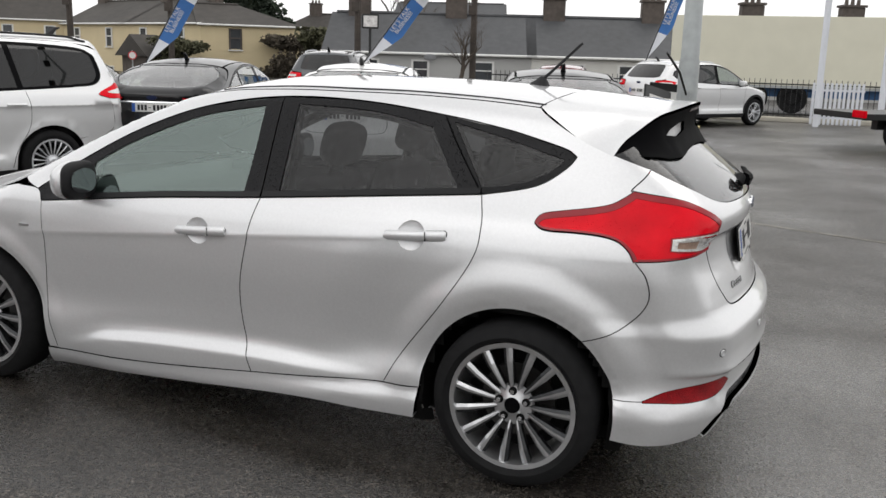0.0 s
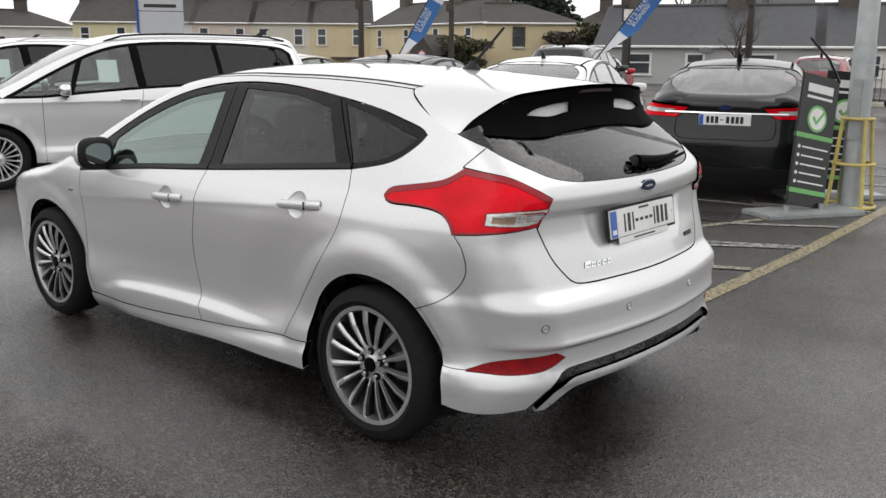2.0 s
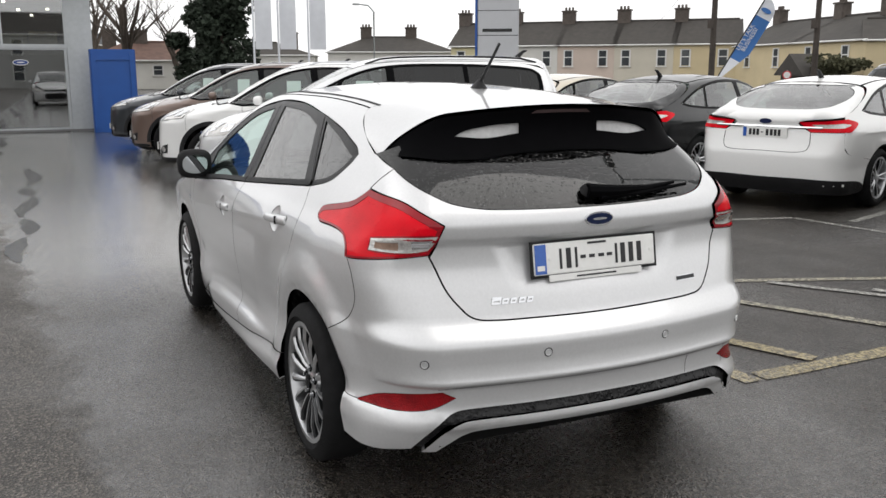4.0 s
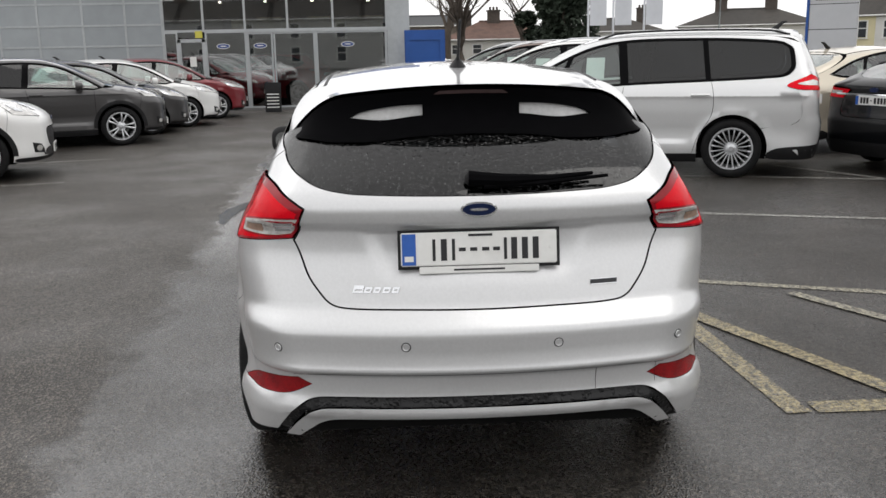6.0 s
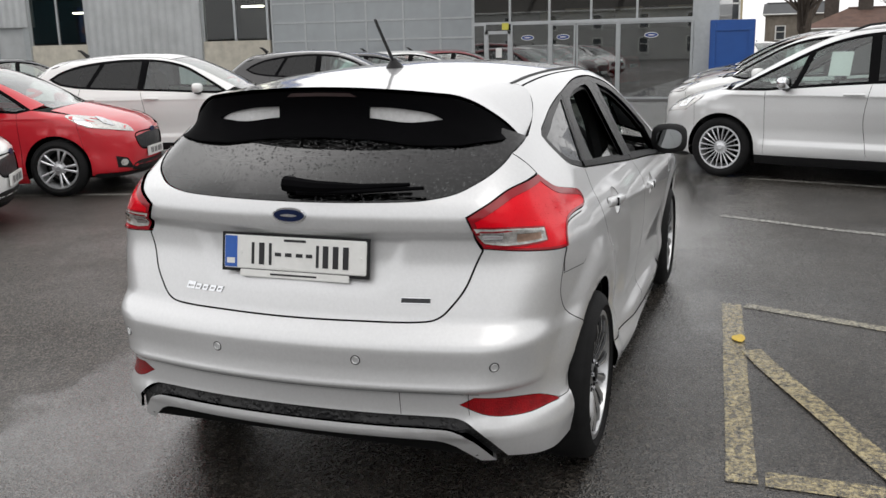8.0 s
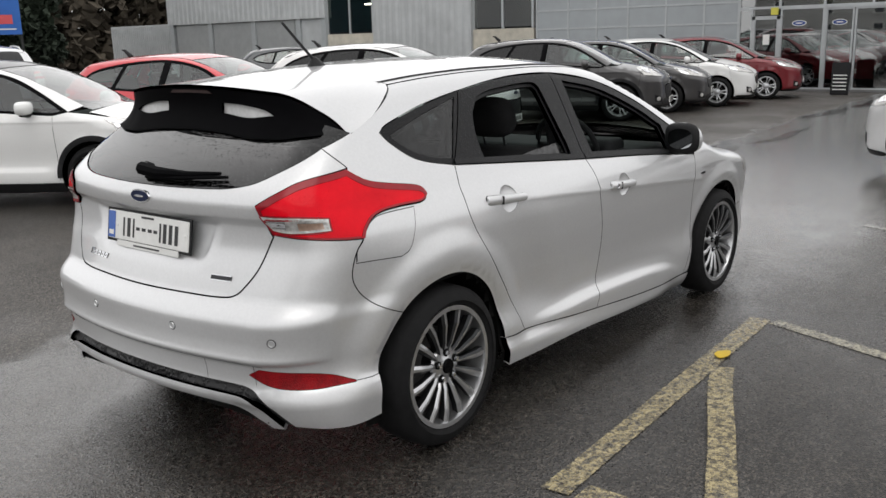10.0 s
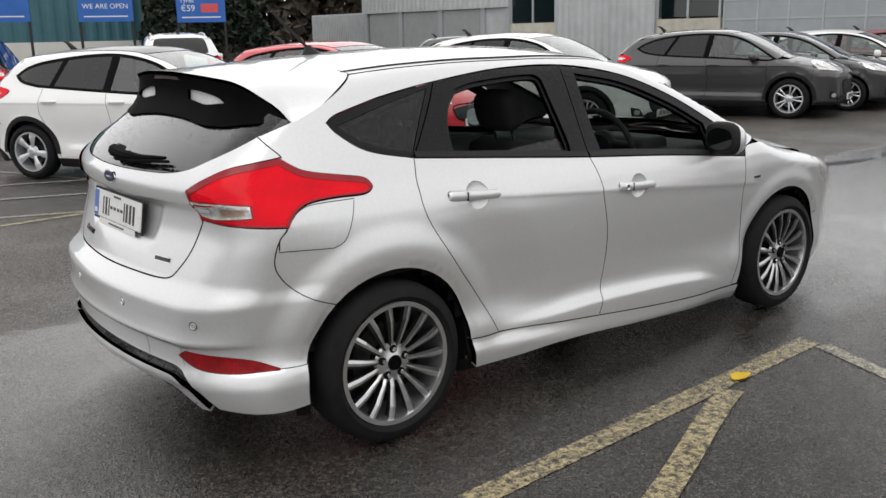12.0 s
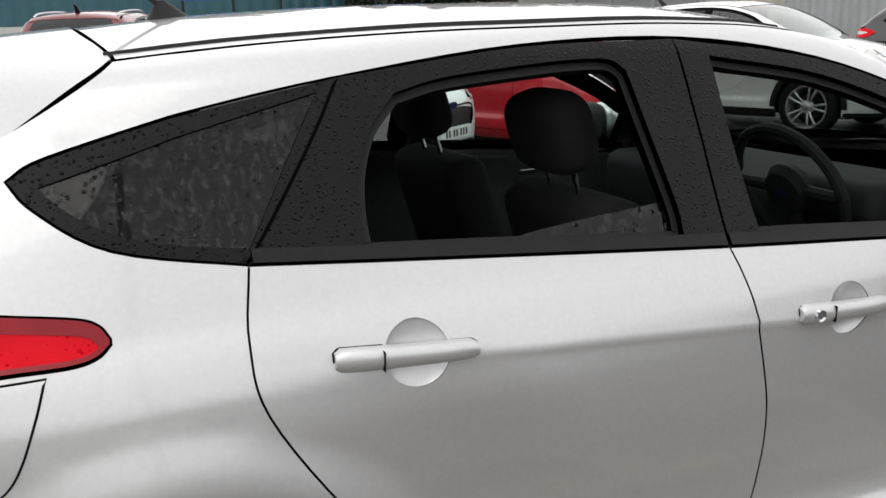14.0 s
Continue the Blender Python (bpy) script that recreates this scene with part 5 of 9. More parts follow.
# door handles and mirrors
def handle(x, z, mirror, lock):
    s = -1 if mirror else 1
    y = float(B.on_side(np.array([x]), np.array([z]))[0][1])
    cu, cz = x, z - 0.006

    def bowl(q):
        def deep(u, v):
            base = B.on_side(u, v)
            k = np.clip(1 - ((u - cu + 0.018) / 0.0575) ** 2 - ((v - cz - 0.004) / 0.0565) ** 2, 0, 1)
            return base - np.stack([np.zeros_like(u), 0.016 * np.clip(k, 0, 1) ** 0.8, np.zeros_like(u)], -1)
        e = 0.002
        u, v = q[:, 0], q[:, 1]
        n = np.cross(deep(u, v + e) - deep(u, v - e), deep(u + e, v) - deep(u - e, v))
        n = n * np.sign(n[:, 1:2])
        return deep(u, v), n / np.maximum(np.linalg.norm(n, axis=1, keepdims=True), 1e-9)
    sheet("handle_cup", bowl, cup_outline(cu, cz, 0.0), SILVER, focus, mirror=mirror, lift=-0.0005, depth=0.0, step=0.008)
    # a bar with rounded ends that stands clear of the panel on a dark seat
    half, thick = 0.122, 0.0180
    bar, seat = bmesh.new(), bmesh.new()
    prof = ((-0.016, -1.0), (-0.002, -1.0), (0.005, -0.80), (0.009, -0.3), (0.009, 0.3), (0.005, 0.80), (-0.002, 1.0), (-0.016, 1.0))
    for target, grow, span_ in ((bar, 0.0, (-1.0, 1.0)), (seat, 0.0022, (-1.0, -0.62)), (seat, 0.0022, (0.33, 1.0))):
        rows = []
        for a in np.linspace(*span_, 25):
            lean = half * a + math.copysign(grow, a) * abs(a) ** 20
            h = (thick + grow) * (1 - 0.34 * max(0.0, (abs(a) - 0.90) / 0.10) ** 2.4) * (1 + 0.09 * a)
            skin = float(B.on_side(np.array([x + lean]), np.array([z + 0.056 * lean]))[0][1]) - y
            bow = skin + (0.013 - 0.010 * abs(a) ** 2.6 if grow == 0 else -0.0082)
            rows.append([target.verts.new((lean, s * (bow + d), b_ * h)) for d, b_ in prof])
        for q, r in zip(rows, rows[1:]):
            for i in range(len(q)):
                target.faces.new((q[i], q[(i + 1) % len(q)], r[(i + 1) % len(q)], r[i]))
        target.faces.new(rows[0])
        target.faces.new(rows[-1][::-1])
    grip = part("door_handle", bar, SILVER, focus, "", True)
    grip.matrix_basis = pose(x, s * y, z, 0, -3.2, 0)
    part("handle_seat", seat, CORE, grip, "", True)
    if lock:
        part("key_lock", lathe_bm([(0.0, 0.001), (0.008, 0.001), (0.012, 0.003), (0.013, -0.004)], 16), CHROME, grip).matrix_basis = Matrix.Translation((0.085, s * 0.019, 0)) @ Matrix.Rotation(radians(0 if s > 0 else 180), 4, "Z")
    part("handle_joint", box_bm(0.0464, min(s * 0.002, s * 0.0232), -0.0168, 0.0472, max(s * 0.002, s * 0.0238), 0.0165), CORE, grip)


for mirror in (False, True):
    handle(-0.406, 0.926, mirror, False)
    handle(-1.356, 0.857, mirror, not mirror)
    s = -1 if mirror else 1
    bm = bmesh.new()
    bmesh.ops.create_uvsphere(bm, u_segments=24, v_segments=14, radius=1)
    for v in bm.verts:
        x, y, z = v.co
        v.co = (x * 0.085 if x < 0 else x * 0.04, y * 0.095, (abs(z) ** 0.75) * math.copysign(0.080, z) - 0.012 * y * s)
    shell = part("door_mirror", bm, SILVER, focus, "silver door mirror with black base", True)
    shell.matrix_basis = pose(-2.0, s * 0.928, 1.022)
    bm = bmesh.new()
    bmesh.ops.create_uvsphere(bm, u_segments=20, v_segments=12, radius=1)
    for v in bm.verts:
        x, y, z = v.co
        v.co = (x * 0.03 + 0.036, math.copysign(abs(y) ** 0.7, y) * 0.099, math.copysign(abs(z) ** 0.6, z) * 0.084)
    part("mirror_back", bm, BLACK_PLASTIC, shell, "", True)
    glass = prism_bm([(0.072 * math.cos(a) * (1.0 if math.cos(a) * s > 0 else 0.95), 0.054 * math.copysign(abs(math.sin(a)) ** 0.7, math.sin(a))) for a in np.linspace(0, 2 * math.pi, 28, endpoint=False)],
                     Matrix.Translation((0.0640, 0, 0)) @ Matrix.Rotation(radians(90), 4, "Z") @ Matrix.Rotation(radians(90), 4, "X"), 0.003)
    part("mirror_glass", glass, MIRROR_FACE, shell, "mirror glass")
    part("mirror_foot", path_tube_bm([(0.0, -s * 0.05, -0.05), (-0.03, -s * 0.09, -0.06), (-0.05, -s * 0.13, -0.07)], [0.03, 0.028, 0.03], 10), BLACK_PLASTIC, shell, "", True)
    part("fender_badge", box_bm(-2.36, s * (float(B.on_side(np.array([-2.33]), np.array([0.79]))[0][1]) - 0.004), 0.782, -2.30, s * (float(B.on_side(np.array([-2.33]), np.array([0.79]))[0][1]) + 0.004), 0.795, 0.001), CHROME, focus, "small chrome and red badge")

# antenna
bm = bmesh.new()
bmesh.ops.create_cone(bm, cap_ends=True, segments=20, radius1=0.04, radius2=0.008, depth=0.045)
for v in bm.verts:
    v.co.x = v.co.x * 1.35 + (v.co.z + 0.02) * 0.3
    v.co.z += 0.0225
ant = part("antenna_base", bm, BLACK_PLASTIC, focus, "black roof antenna foot", True)
ant.matrix_basis = pose(-0.21, 0, 1.466, 0, 3, 0)
part("antenna_rod", path_tube_bm([(0.012, 0, 0.03), (0.10, 0, 0.12), (0.175, 0, 0.20)], [0.007, 0.0065, 0.006], 8), BLACK_PLASTIC, ant, "black antenna rod", True)

# hidden core behind the panels, wheel housings
us = np.linspace(B.a - B.rho * math.pi * 1.0, B.b + B.rho * math.pi * 1.0, 220)
zs = np.linspace(0.17, 0.93, 24)
bm = bmesh.new()
grid = []
for z in zs:
    p = B.round_at(us, np.full_like(us, z))
    p = p - B.normal(p) * 0.03
    grid.append([bm.verts.new(q) for q in p])
for a, b in zip(grid, grid[1:]):
    for k in range(len(us) - 1):
        c = sum((v.co for v in (a[k], a[k + 1], b[k + 1], b[k])), Vector()) / 4
        if min(math.hypot(c.x - cx, c.z - 0.325) for cx in (0, -2.648)) > ARCH_R - 0.01 and not (c.x > 0.4 and c.z < 0.34):
            bm.faces.new((a[k], a[k + 1], b[k + 1], b[k]))
core = part("underbody", bm, CORE, focus, "dark inner body")
bm = bmesh.new()
for f in core.data.polygons:
    vs = [bm.verts.new(core.data.vertices[i].co * Vector((1, -1, 1))) for i in f.vertices]
    bm.faces.new(vs[::-1])
part("underbody", bm, CORE, focus)
part("floor_pan", box_bm(-3.3, -0.70, 0.19, 0.42, 0.70, 0.24), CORE, focus)
part("boot_pan", box_bm(0.42, -0.62, 0.27, 0.70, 0.62, 0.32), CORE, focus)
for cx in (0.0, -2.648):
    for s in (1, -1):
        bm = bmesh.new()
        rows = []
        for a in np.linspace(radians(-15), radians(195), 24):
            rows.append([bm.verts.new((cx - (ARCH_R + 0.004) * math.cos(a), s * y, 0.325 + (ARCH_R + 0.004) * math.sin(a))) for y in (0.845, 0.6, 0.55)])
        for q, r in zip(rows, rows[1:]):
            for i in range(2):
                bm.faces.new((q[i], q[i + 1], r[i + 1], r[i]))
        bm.faces.new([q[2] for q in rows])
        part("wheel_housing", bm, CORE, focus)
        m = pose(cx, s * 0.792, 0.323) if s > 0 else pose(cx, -0.792, 0.323, 0, 0, 180)
        tyre_and_rim(focus, m, 0.321, 0.239, 0.205, 15, GUNMETAL, ALLOY_DARK, label="multi-spoke alloy wheel")

# glass of the left side; on the right the windows stand open
for nm, w, tint in (("front_glass", win_front, GLASS_FRONT), ("rear_glass", win_rear_shut, GLASS_SIDE)):
    sheet(nm, RS, shrink(w, 0.001), tint, focus, mirror=True, lift=-0.006)
sheet("lowered_glass", RS, loop(s_((-1.02, 1.03), (-0.58, 1.068)), s_((-0.58, 1.072), (-0.759, 1.091), (-1.03, 1.108)), s_((-1.03, 1.108), (-1.02, 1.03))), GLASS_DARK, focus, lift=-0.03, depth=0.003, step=0.03, label="lowered rear door glass")

# cabin


def cushion(name, x0, y0, z0, x1, y1, z1, lean, material=SEAT_CLOTH, r=0.04):
    cx, cy = (x0 + x1) / 2, (y0 + y1) / 2
    bm = box_bm(x0 - cx, y0 - cy, 0, x1 - cx, y1 - cy, z1 - z0)
    bmesh.ops.bevel(bm, geom=bm.edges[:], offset=r, segments=5, affect="EDGES", profile=0.55)
    ob = part(name, bm, material, focus, "", True)
    ob.matrix_basis = pose(cx, cy, z0, 0, lean, 0)
    return ob


for s in (1, -1):
    cushion("seat_cushion", -1.75, s * 0.38 - 0.25, 0.42, -1.2, s * 0.38 + 0.25, 0.58, -6)
    back = cushion("seat_back", -1.24, s * 0.38 - 0.24, 0.52, -1.10, s * 0.38 + 0.24, 1.075, 16, r=0.06)
    bm = bmesh.new()
    bmesh.ops.create_uvsphere(bm, u_segments=24, v_segments=16, radius=1)
    for v in bm.verts:
        x, y, z = v.co
        v.co = (math.copysign(abs(x) ** 0.7, x) * 0.065, math.copysign(abs(y) ** 0.55, y) * 0.135, 0.705 + math.copysign(abs(z) ** 0.6, z) * 0.095)
    rest = part("headrest", bm, SEAT_CLOTH, back, "", True)
    for d in (-0.06, 0.06):
        part("headrest_post", tube_bm((0, d, 0.52), (0, d, 0.68), 0.007), CHROME, back)
    rear = cushion("rear_headrest", -0.33, s * 0.36 - 0.13, 1.10, -0.24, s * 0.36 + 0.13, 1.24, 12)
cushion("rear_bench", -0.95, -0.62, 0.45, -0.38, 0.62, 0.60, -6)
cushion("rear_seat_back", -0.44, -0.63, 0.52, -0.28, 0.63, 1.10, 14, r=0.05)
cushion("dashboard", -2.35, -0.70, 0.66, -1.86, 0.70, 0.955, 0, DASH, 0.06)
cushion("instrument_hood", -2.0, 0.20, 0.90, -1.80, 0.58, 1.01, 0, DASH, 0.04)
cushion("centre_console", -2.0, -0.13, 0.30, -1.2, 0.13, 0.66, 0, DASH, 0.04)
bm = bmesh.new()
rim_pts = [(0.0, 0.185 * math.cos(a), 0.185 * math.sin(a)) for a in np.linspace(0, 2 * math.pi, 33)]
path_tube_bm(rim_pts, 0.016, 8, bm)
wheel_s = part("steering_wheel", bm, DASH, focus, "black steering wheel", True)
wheel_s.matrix_basis = pose(-1.76, 0.34, 0.975, 0, 24, 0)
part("steering_boss", lathe_bm([(0.0, 0.03), (0.06, 0.025), (0.075, 0.0), (0.06, -0.03)], 24), DASH, wheel_s, "", True).matrix_basis = Matrix.Rotation(radians(-90), 4, "Z")
for a in (0, 180, 270):
    part("steering_spoke", tube_bm((0, 0.05 * math.cos(radians(a)), 0.05 * math.sin(radians(a))), (0, 0.18 * math.cos(radians(a)), 0.18 * math.sin(radians(a))), 0.02, 0.015, 8), DASH, wheel_s)
part("steering_emblem", oval_bm(0.03, 0, 0, 0.026, 0.011, 0.003), EMBLEM_BLUE, wheel_s)
for mirror in (False, True):
    trim = loop(s_(*run(sill, -2.2, -0.55, 5)), s_((-0.55, 0.33), (-0.25, 0.70), (-0.2, 1.05)), s_(*run(lambda x: belt(x) - 0.01, -0.2, -2.2, 6)), s_((-2.2, 0.90), (-2.2, 0.21)))
    sheet("door_trim", RS, trim, TRIM_GREY, focus, mirror=mirror, lift=-0.055, depth=-0.03, step=0.08)
    s = -1 if mirror else 1
    part("inner_handle", box_bm(-1.62, s * 0.765, 0.87, -1.54, s * 0.785, 0.895, 0.006), CHROME, focus)
    part("pillar_trim", path_tube_bm([(-1.10, s * 0.70, 1.0), (-1.13, s * 0.64, 1.2), (-1.15, s * 0.55, 1.39)], [0.05, 0.045, 0.04], 8), DASH, focus, "", True)
lin_a, lin_b = rect_loop(-1.5, 0.05, 0.52, 0.52)
sheet("headlining", TS, loop(lin_a, lin_b), HEADLINER, focus, lift=-0.035, depth=0.0, step=0.1)
part("parcel_shelf", box_bm(-0.25, -0.55, 1.03, 0.45, 0.55, 1.05), DASH, focus)


# ---- the other parked cars: five builds, then copies in their own colours ----
def clip_line(poly, axis_x, keep_less, slope=0.0, z0=1.1):
    """Keeps the part of an outline on one side of a leaning upright line."""
    out = []
    val = [(p[0] - (axis_x + slope * (p[1] - z0))) * (-1 if keep_less else 1) for p in poly]
    for i, p in enumerate(poly):
        q, a, b = poly[(i + 1) % len(poly)], val[i], val[(i + 1) % len(poly)]
        if a >= 0:
            out.append(p)
        if (a >= 0) != (b >= 0):
            out.append(p + (q - p) * a / (a - b))
    return np.array(out)


def parked_car(name, label, sp, coat):
    """A parked car from its lines: sp names its surfaces, glass line, gaps, lamps and wheels."""
    car = thing(name, label, "car")
    wb, nose, tail, W, r = sp["wb"], sp["nose"], sp["tail"], sp["W"], sp["r"]
    h = sp["H"] / 1.485
    sec = [(0.1, -0.12), (0.2, -0.06), (0.3, -0.03), (0.46, -0.035), (0.6, -0.018), (0.72, -0.004), (0.82, 0.0), (0.9, -0.012), (0.96, -0.04), (1.02, -0.075), (1.1, -0.118), (1.24, -0.185), (1.4, -0.27), (1.5, -0.34)]
    lift = sp.get("lift", 1.0)
    body = Body(plan=[(nose, W - 0.12), (nose + 0.35, W - 0.045), (-wb, W - 0.012), (-wb / 2, W), (0.0, W - 0.005), (tail - 0.4, W - 0.035), (tail, W - 0.12)],
                section=[(z * (h if z > 0.3 else 1) if lift == 1.0 else z * lift, d) for z, d in sec], tail=sp["tails"], top=sp["top"], nose=sp["noses"],
                corner=[(0.2, 0.14), (0.6, 0.16), (0.9, 0.14), (1.2, 0.10), (1.5, 0.12)], tail_bow=0.16, taper=sp.get("taper", 0.06), taper_from=(-0.4, 1.05 * h),
                extra=lambda x, z: 0.016 * sum(np.exp(-((np.hypot(x - c, z - r) - r * 1.15) / 0.05) ** 2) for c in (0.0, -wb)) * ease(z, r * 0.8, r * 1.3)
                + 0.011 * np.where(z > sp["crease"], np.exp(-np.maximum(z - sp["crease"], 0) / 0.07), np.exp(-np.maximum(sp["crease"] - z, 0) / 0.016)) + 0.024 * ease(sp["crease"] * 0.47 - z, -0.015, 0.05) * ease(x, -wb + 0.4, -wb + 0.6) * ease(x, -0.45, -0.65))
    body.a = -wb
    surf, up = round_surface(body), top_surface(body)
    S = lambda *p: side_us(body, p)
    T = lambda *p: end_us(body, p, 1)
    N = lambda *p: end_us(body, p, -1)
    uc, un = body.b + body.rho * math.pi / 2, body.a - body.rho * math.pi / 2
    left = lambda run_: [(2 * uc - u, z) for u, z in run_[::-1]]
    left_n = lambda run_: [(2 * un - u, z) for u, z in run_[::-1]]
    R = r * 1.14
    belt_ = curve(*sp["belt"])
    xf, xb, xc, xe = sp["gaps"]
    sill_z, edge_y = sp["sill"], sp["edge"]
    aw = lambda c, a0, a1: S(*arch(c, r, R, a0, a1, 12))
    gf = [(xf, float(belt_(xf))), (xf, sill_z)]
    gb = [(xb, float(belt_(xb))), (xb - 0.06, (sill_z + belt_(xb)) / 2), (xb, sill_z)]
    gc = [(xe, float(belt_(xe))), (xe + 0.03, 0.8 * h), (-0.24, r + R * 0.98), (-R * 0.98, r + 0.13), (-R - 0.05, sill_z)]
    dlo_top, dlo_rear = sp["dlo_top"], sp["dlo_rear"]
    lamp_i, lamp_o = sp["lamp_in"], sp["lamp_out"]
    lamp_r = loop(T(lamp_i[0], lamp_i[1]), [*T(lamp_i[1]), *S(lamp_o[-1])], S(*lamp_o[::-1]), [*S(lamp_o[0]), *T(lamp_i[0])])
    zs = sp["split"]
    x_tail_side = sp["lamp_out"][0][0]
    hatch_y = sp["hatch_y"]
    edge = [(x, float(body.top_at(x, edge_y)[2]) - 0.002) for x in np.linspace(dlo_top[-1][0] - 0.05, sp["roof_end"], 16)]
    seam = S(*sp["seam"])
    head_r = loop(N(*sp["head_in"]), [*N(sp["head_in"][-1]), *S(sp["head_out"][0])], S(*sp["head_out"]), [*S(sp["head_out"][-1]), *N(sp["head_in"][0])])
    door_f = loop(S(*gf), S((xf, sill_z), (xb, sill_z)), S(*gb[::-1]), S(*run(belt_, xb, xf, 6)))
    door_r = loop(S(*gb), S((xb, sill_z), gc[-1]), S(*gc[::-1]), S(*run(belt_, xe, xb, 6)))
    frame_ = loop(S(dlo_top[-1], edge[0]), S(*edge), [*S(edge[-1]), *seam], seam, S(sp["seam"][-1], (x_tail_side + 0.02, zs), (R * 0.80, r + R * 0.6)), aw(0.0, 143, 8),
                  S((-R, sill_z), gc[-1]), S(*gc[::-1]), S(*run(belt_, xe, dlo_rear[0][0], 3)), S(*dlo_rear), S(*dlo_top))
    hood_z = float(body.top_at(np.array(sp["hood"][0] + 0.1), np.array(W * 0.8))[2])
    fender_ = loop(S((xf, gf[0][1]), dlo_top[-1]), S(dlo_top[-1], *sp["hood_line"]), S(sp["hood_line"][-1], (-wb - R * 0.85, r + R * 0.55)), aw(-wb, 33, 172), S((-wb + R, sill_z), (xf, sill_z)), S(*gf[::-1]))
    glass_low = T((0.0, sp["rw"][0]), (sp["rw"][1] * 0.7, sp["rw"][0] + 0.005), (sp["rw"][1], sp["rw"][0] + 0.03))
    glass_top = T((0.0, sp["rw"][2]), (sp["rw"][3] * 0.8, sp["rw"][2] - 0.005), (sp["rw"][3], sp["rw"][2] - 0.03))
    hat = T((0.0, zs), (hatch_y * 0.8, zs), (hatch_y, zs + 0.06), lamp_i[0])
    hatch_side = [*hat[-1:], *T(lamp_i[1]), *S(*sp["seam"][::-1])]
    hatch_ = loop(left(hat) + hat[1:], hatch_side, [hatch_side[-1], *T((edge_y - 0.03, sp["rw"][2] + 0.02))], T((edge_y - 0.03, sp["rw"][2] + 0.02), (0, sp["rw"][2] + 0.035)) + left(T((edge_y - 0.03, sp["rw"][2] + 0.02), (0, sp["rw"][2] + 0.035)))[1:],
                  left([hatch_side[-1], *T((edge_y - 0.03, sp["rw"][2] + 0.02))]), left(hatch_side))
    rear_glass_ = loop(left(glass_low) + glass_low[1:], [glass_low[-1], glass_top[-1]], glass_top[::-1] + left(glass_top[::-1])[1:], left([glass_low[-1], glass_top[-1]]))
    side_low = [*S((x_tail_side + 0.02, zs), (R * 0.80, r + R * 0.6))]
    back_arch = aw(0.0, 143, 195)
    base = T((0.0, sp["low"]), (W * 0.6, sp["low"]))
    bump = loop(left(hat) + hat[1:], [hat[-1], *S(lamp_o[0])], [*S(lamp_o[0]), *side_low], back_arch, [back_arch[-1], base[-1]], base[::-1] + left(base[::-1])[1:], left([back_arch[-1], base[-1]]), left(back_arch), left([*S(lamp_o[0]), *side_low]), left([hat[-1], *S(lamp_o[0])]))
    nb = N((0.0, sp["low"]), (W * 0.6, sp["low"]))
    na = aw(-wb, -15, 33)
    nu = [na[-1], *S(sp["hood_line"][-1])]
    nm = [*N((W * 0.62, sp["hood"][1] - 0.02), (0.0, sp["hood"][1]))]
    nosep = loop(left_n(nb) + nb[1:], [nb[-1], na[0]], na, nu, [*nu[-1:], nm[0]], nm + left_n(nm)[1:], left_n([*nu[-1:], nm[0]]), left_n(nu), left_n(na), left_n([nb[-1], na[0]]))
    g = sp["grille"]
    gr = N((0.0, g[1]), (g[2] * 0.9, g[1] - 0.01), (g[2], (g[0] + g[1]) / 2), (g[2] * 0.75, g[0]), (0.0, g[0]))
    grille_ = loop(gr + left_n(gr)[1:])
    d = dict(step=0.07, depth=0.015)
    pressed = [S(*[(x, z) for x in np.arange(-wb - 0.5, 0.5, 0.022)]) for z in [sp["crease"] + o for o in (0.035, 0.012, -0.010, -0.030)] + [sp["crease"] * 0.47 + o for o in (0.02, -0.01, -0.035, -0.055)]]
    for mirror in (False, True):
        for nm_, o in (("front_door", door_f), ("rear_door", door_r), ("side_frame", frame_), ("front_fender", fender_)):
            sheet(nm_, surf, shrink(o, 0.003), coat, car, mirror=mirror, lines=pressed, **d)
        dlo_ = loop(S(dlo_top[-1], (xf, gf[0][1])), S(*run(belt_, xf, dlo_rear[0][0], 8)), S(*dlo_rear), S(*dlo_top))
        pool = even_steps(shrink(dlo_, 0.028), 0.05)
        panes_ = [clip_line(pool, xb - 0.05, True, sp["lean"]), clip_line(clip_line(pool, xb + 0.05, False, sp["lean"]), xc - 0.03, True, -sp["lean_c"]), clip_line(pool, xc + 0.03, False, -sp["lean_c"])]
        if sp.get("quarter"):
            panes_ = [clip_line(panes_[0], sp["quarter"] + 0.03, False, 0.35), *panes_[1:], clip_line(panes_[0], sp["quarter"] - 0.03, True, 0.35)]
        sheet("window_surround", surf, shrink(dlo_, 0.002), BLACK_GLOSS, car, holes=panes_, mirror=mirror, lift=-0.002, **d)
        for k, o in enumerate(panes_):
            sheet("side_window", surf, shrink(o, 0.001), GLASS_CLEAR if k in (0, 3) or not sp.get("privacy") else PRIVACY_PANE, car, mirror=mirror, lift=-0.006, step=0.1, depth=0.004)
        lens = sheet("tail_lamp", surf, shrink(lamp_r, 0.002), RED_LENS, car, mirror=mirror, lift=0.008, depth=0.03, step=0.05, label="red tail lamp")
        ctr = (lamp_r.min(0) + lamp_r.max(0)) / 2
        sheet("lamp_insert", surf, ctr + (lamp_r - ctr) * (0.6, 0.35), sp.get("insert", LENS_CLEAR), lens, mirror=mirror, lift=0.0105, depth=0.004, step=0.05)
        head = sheet("headlamp", surf, shrink(head_r, 0.002), LENS_CLEAR, car, mirror=mirror, lift=0.004, depth=0.03, step=0.05, label="clear headlamp")
        ctr = head_r.mean(0)
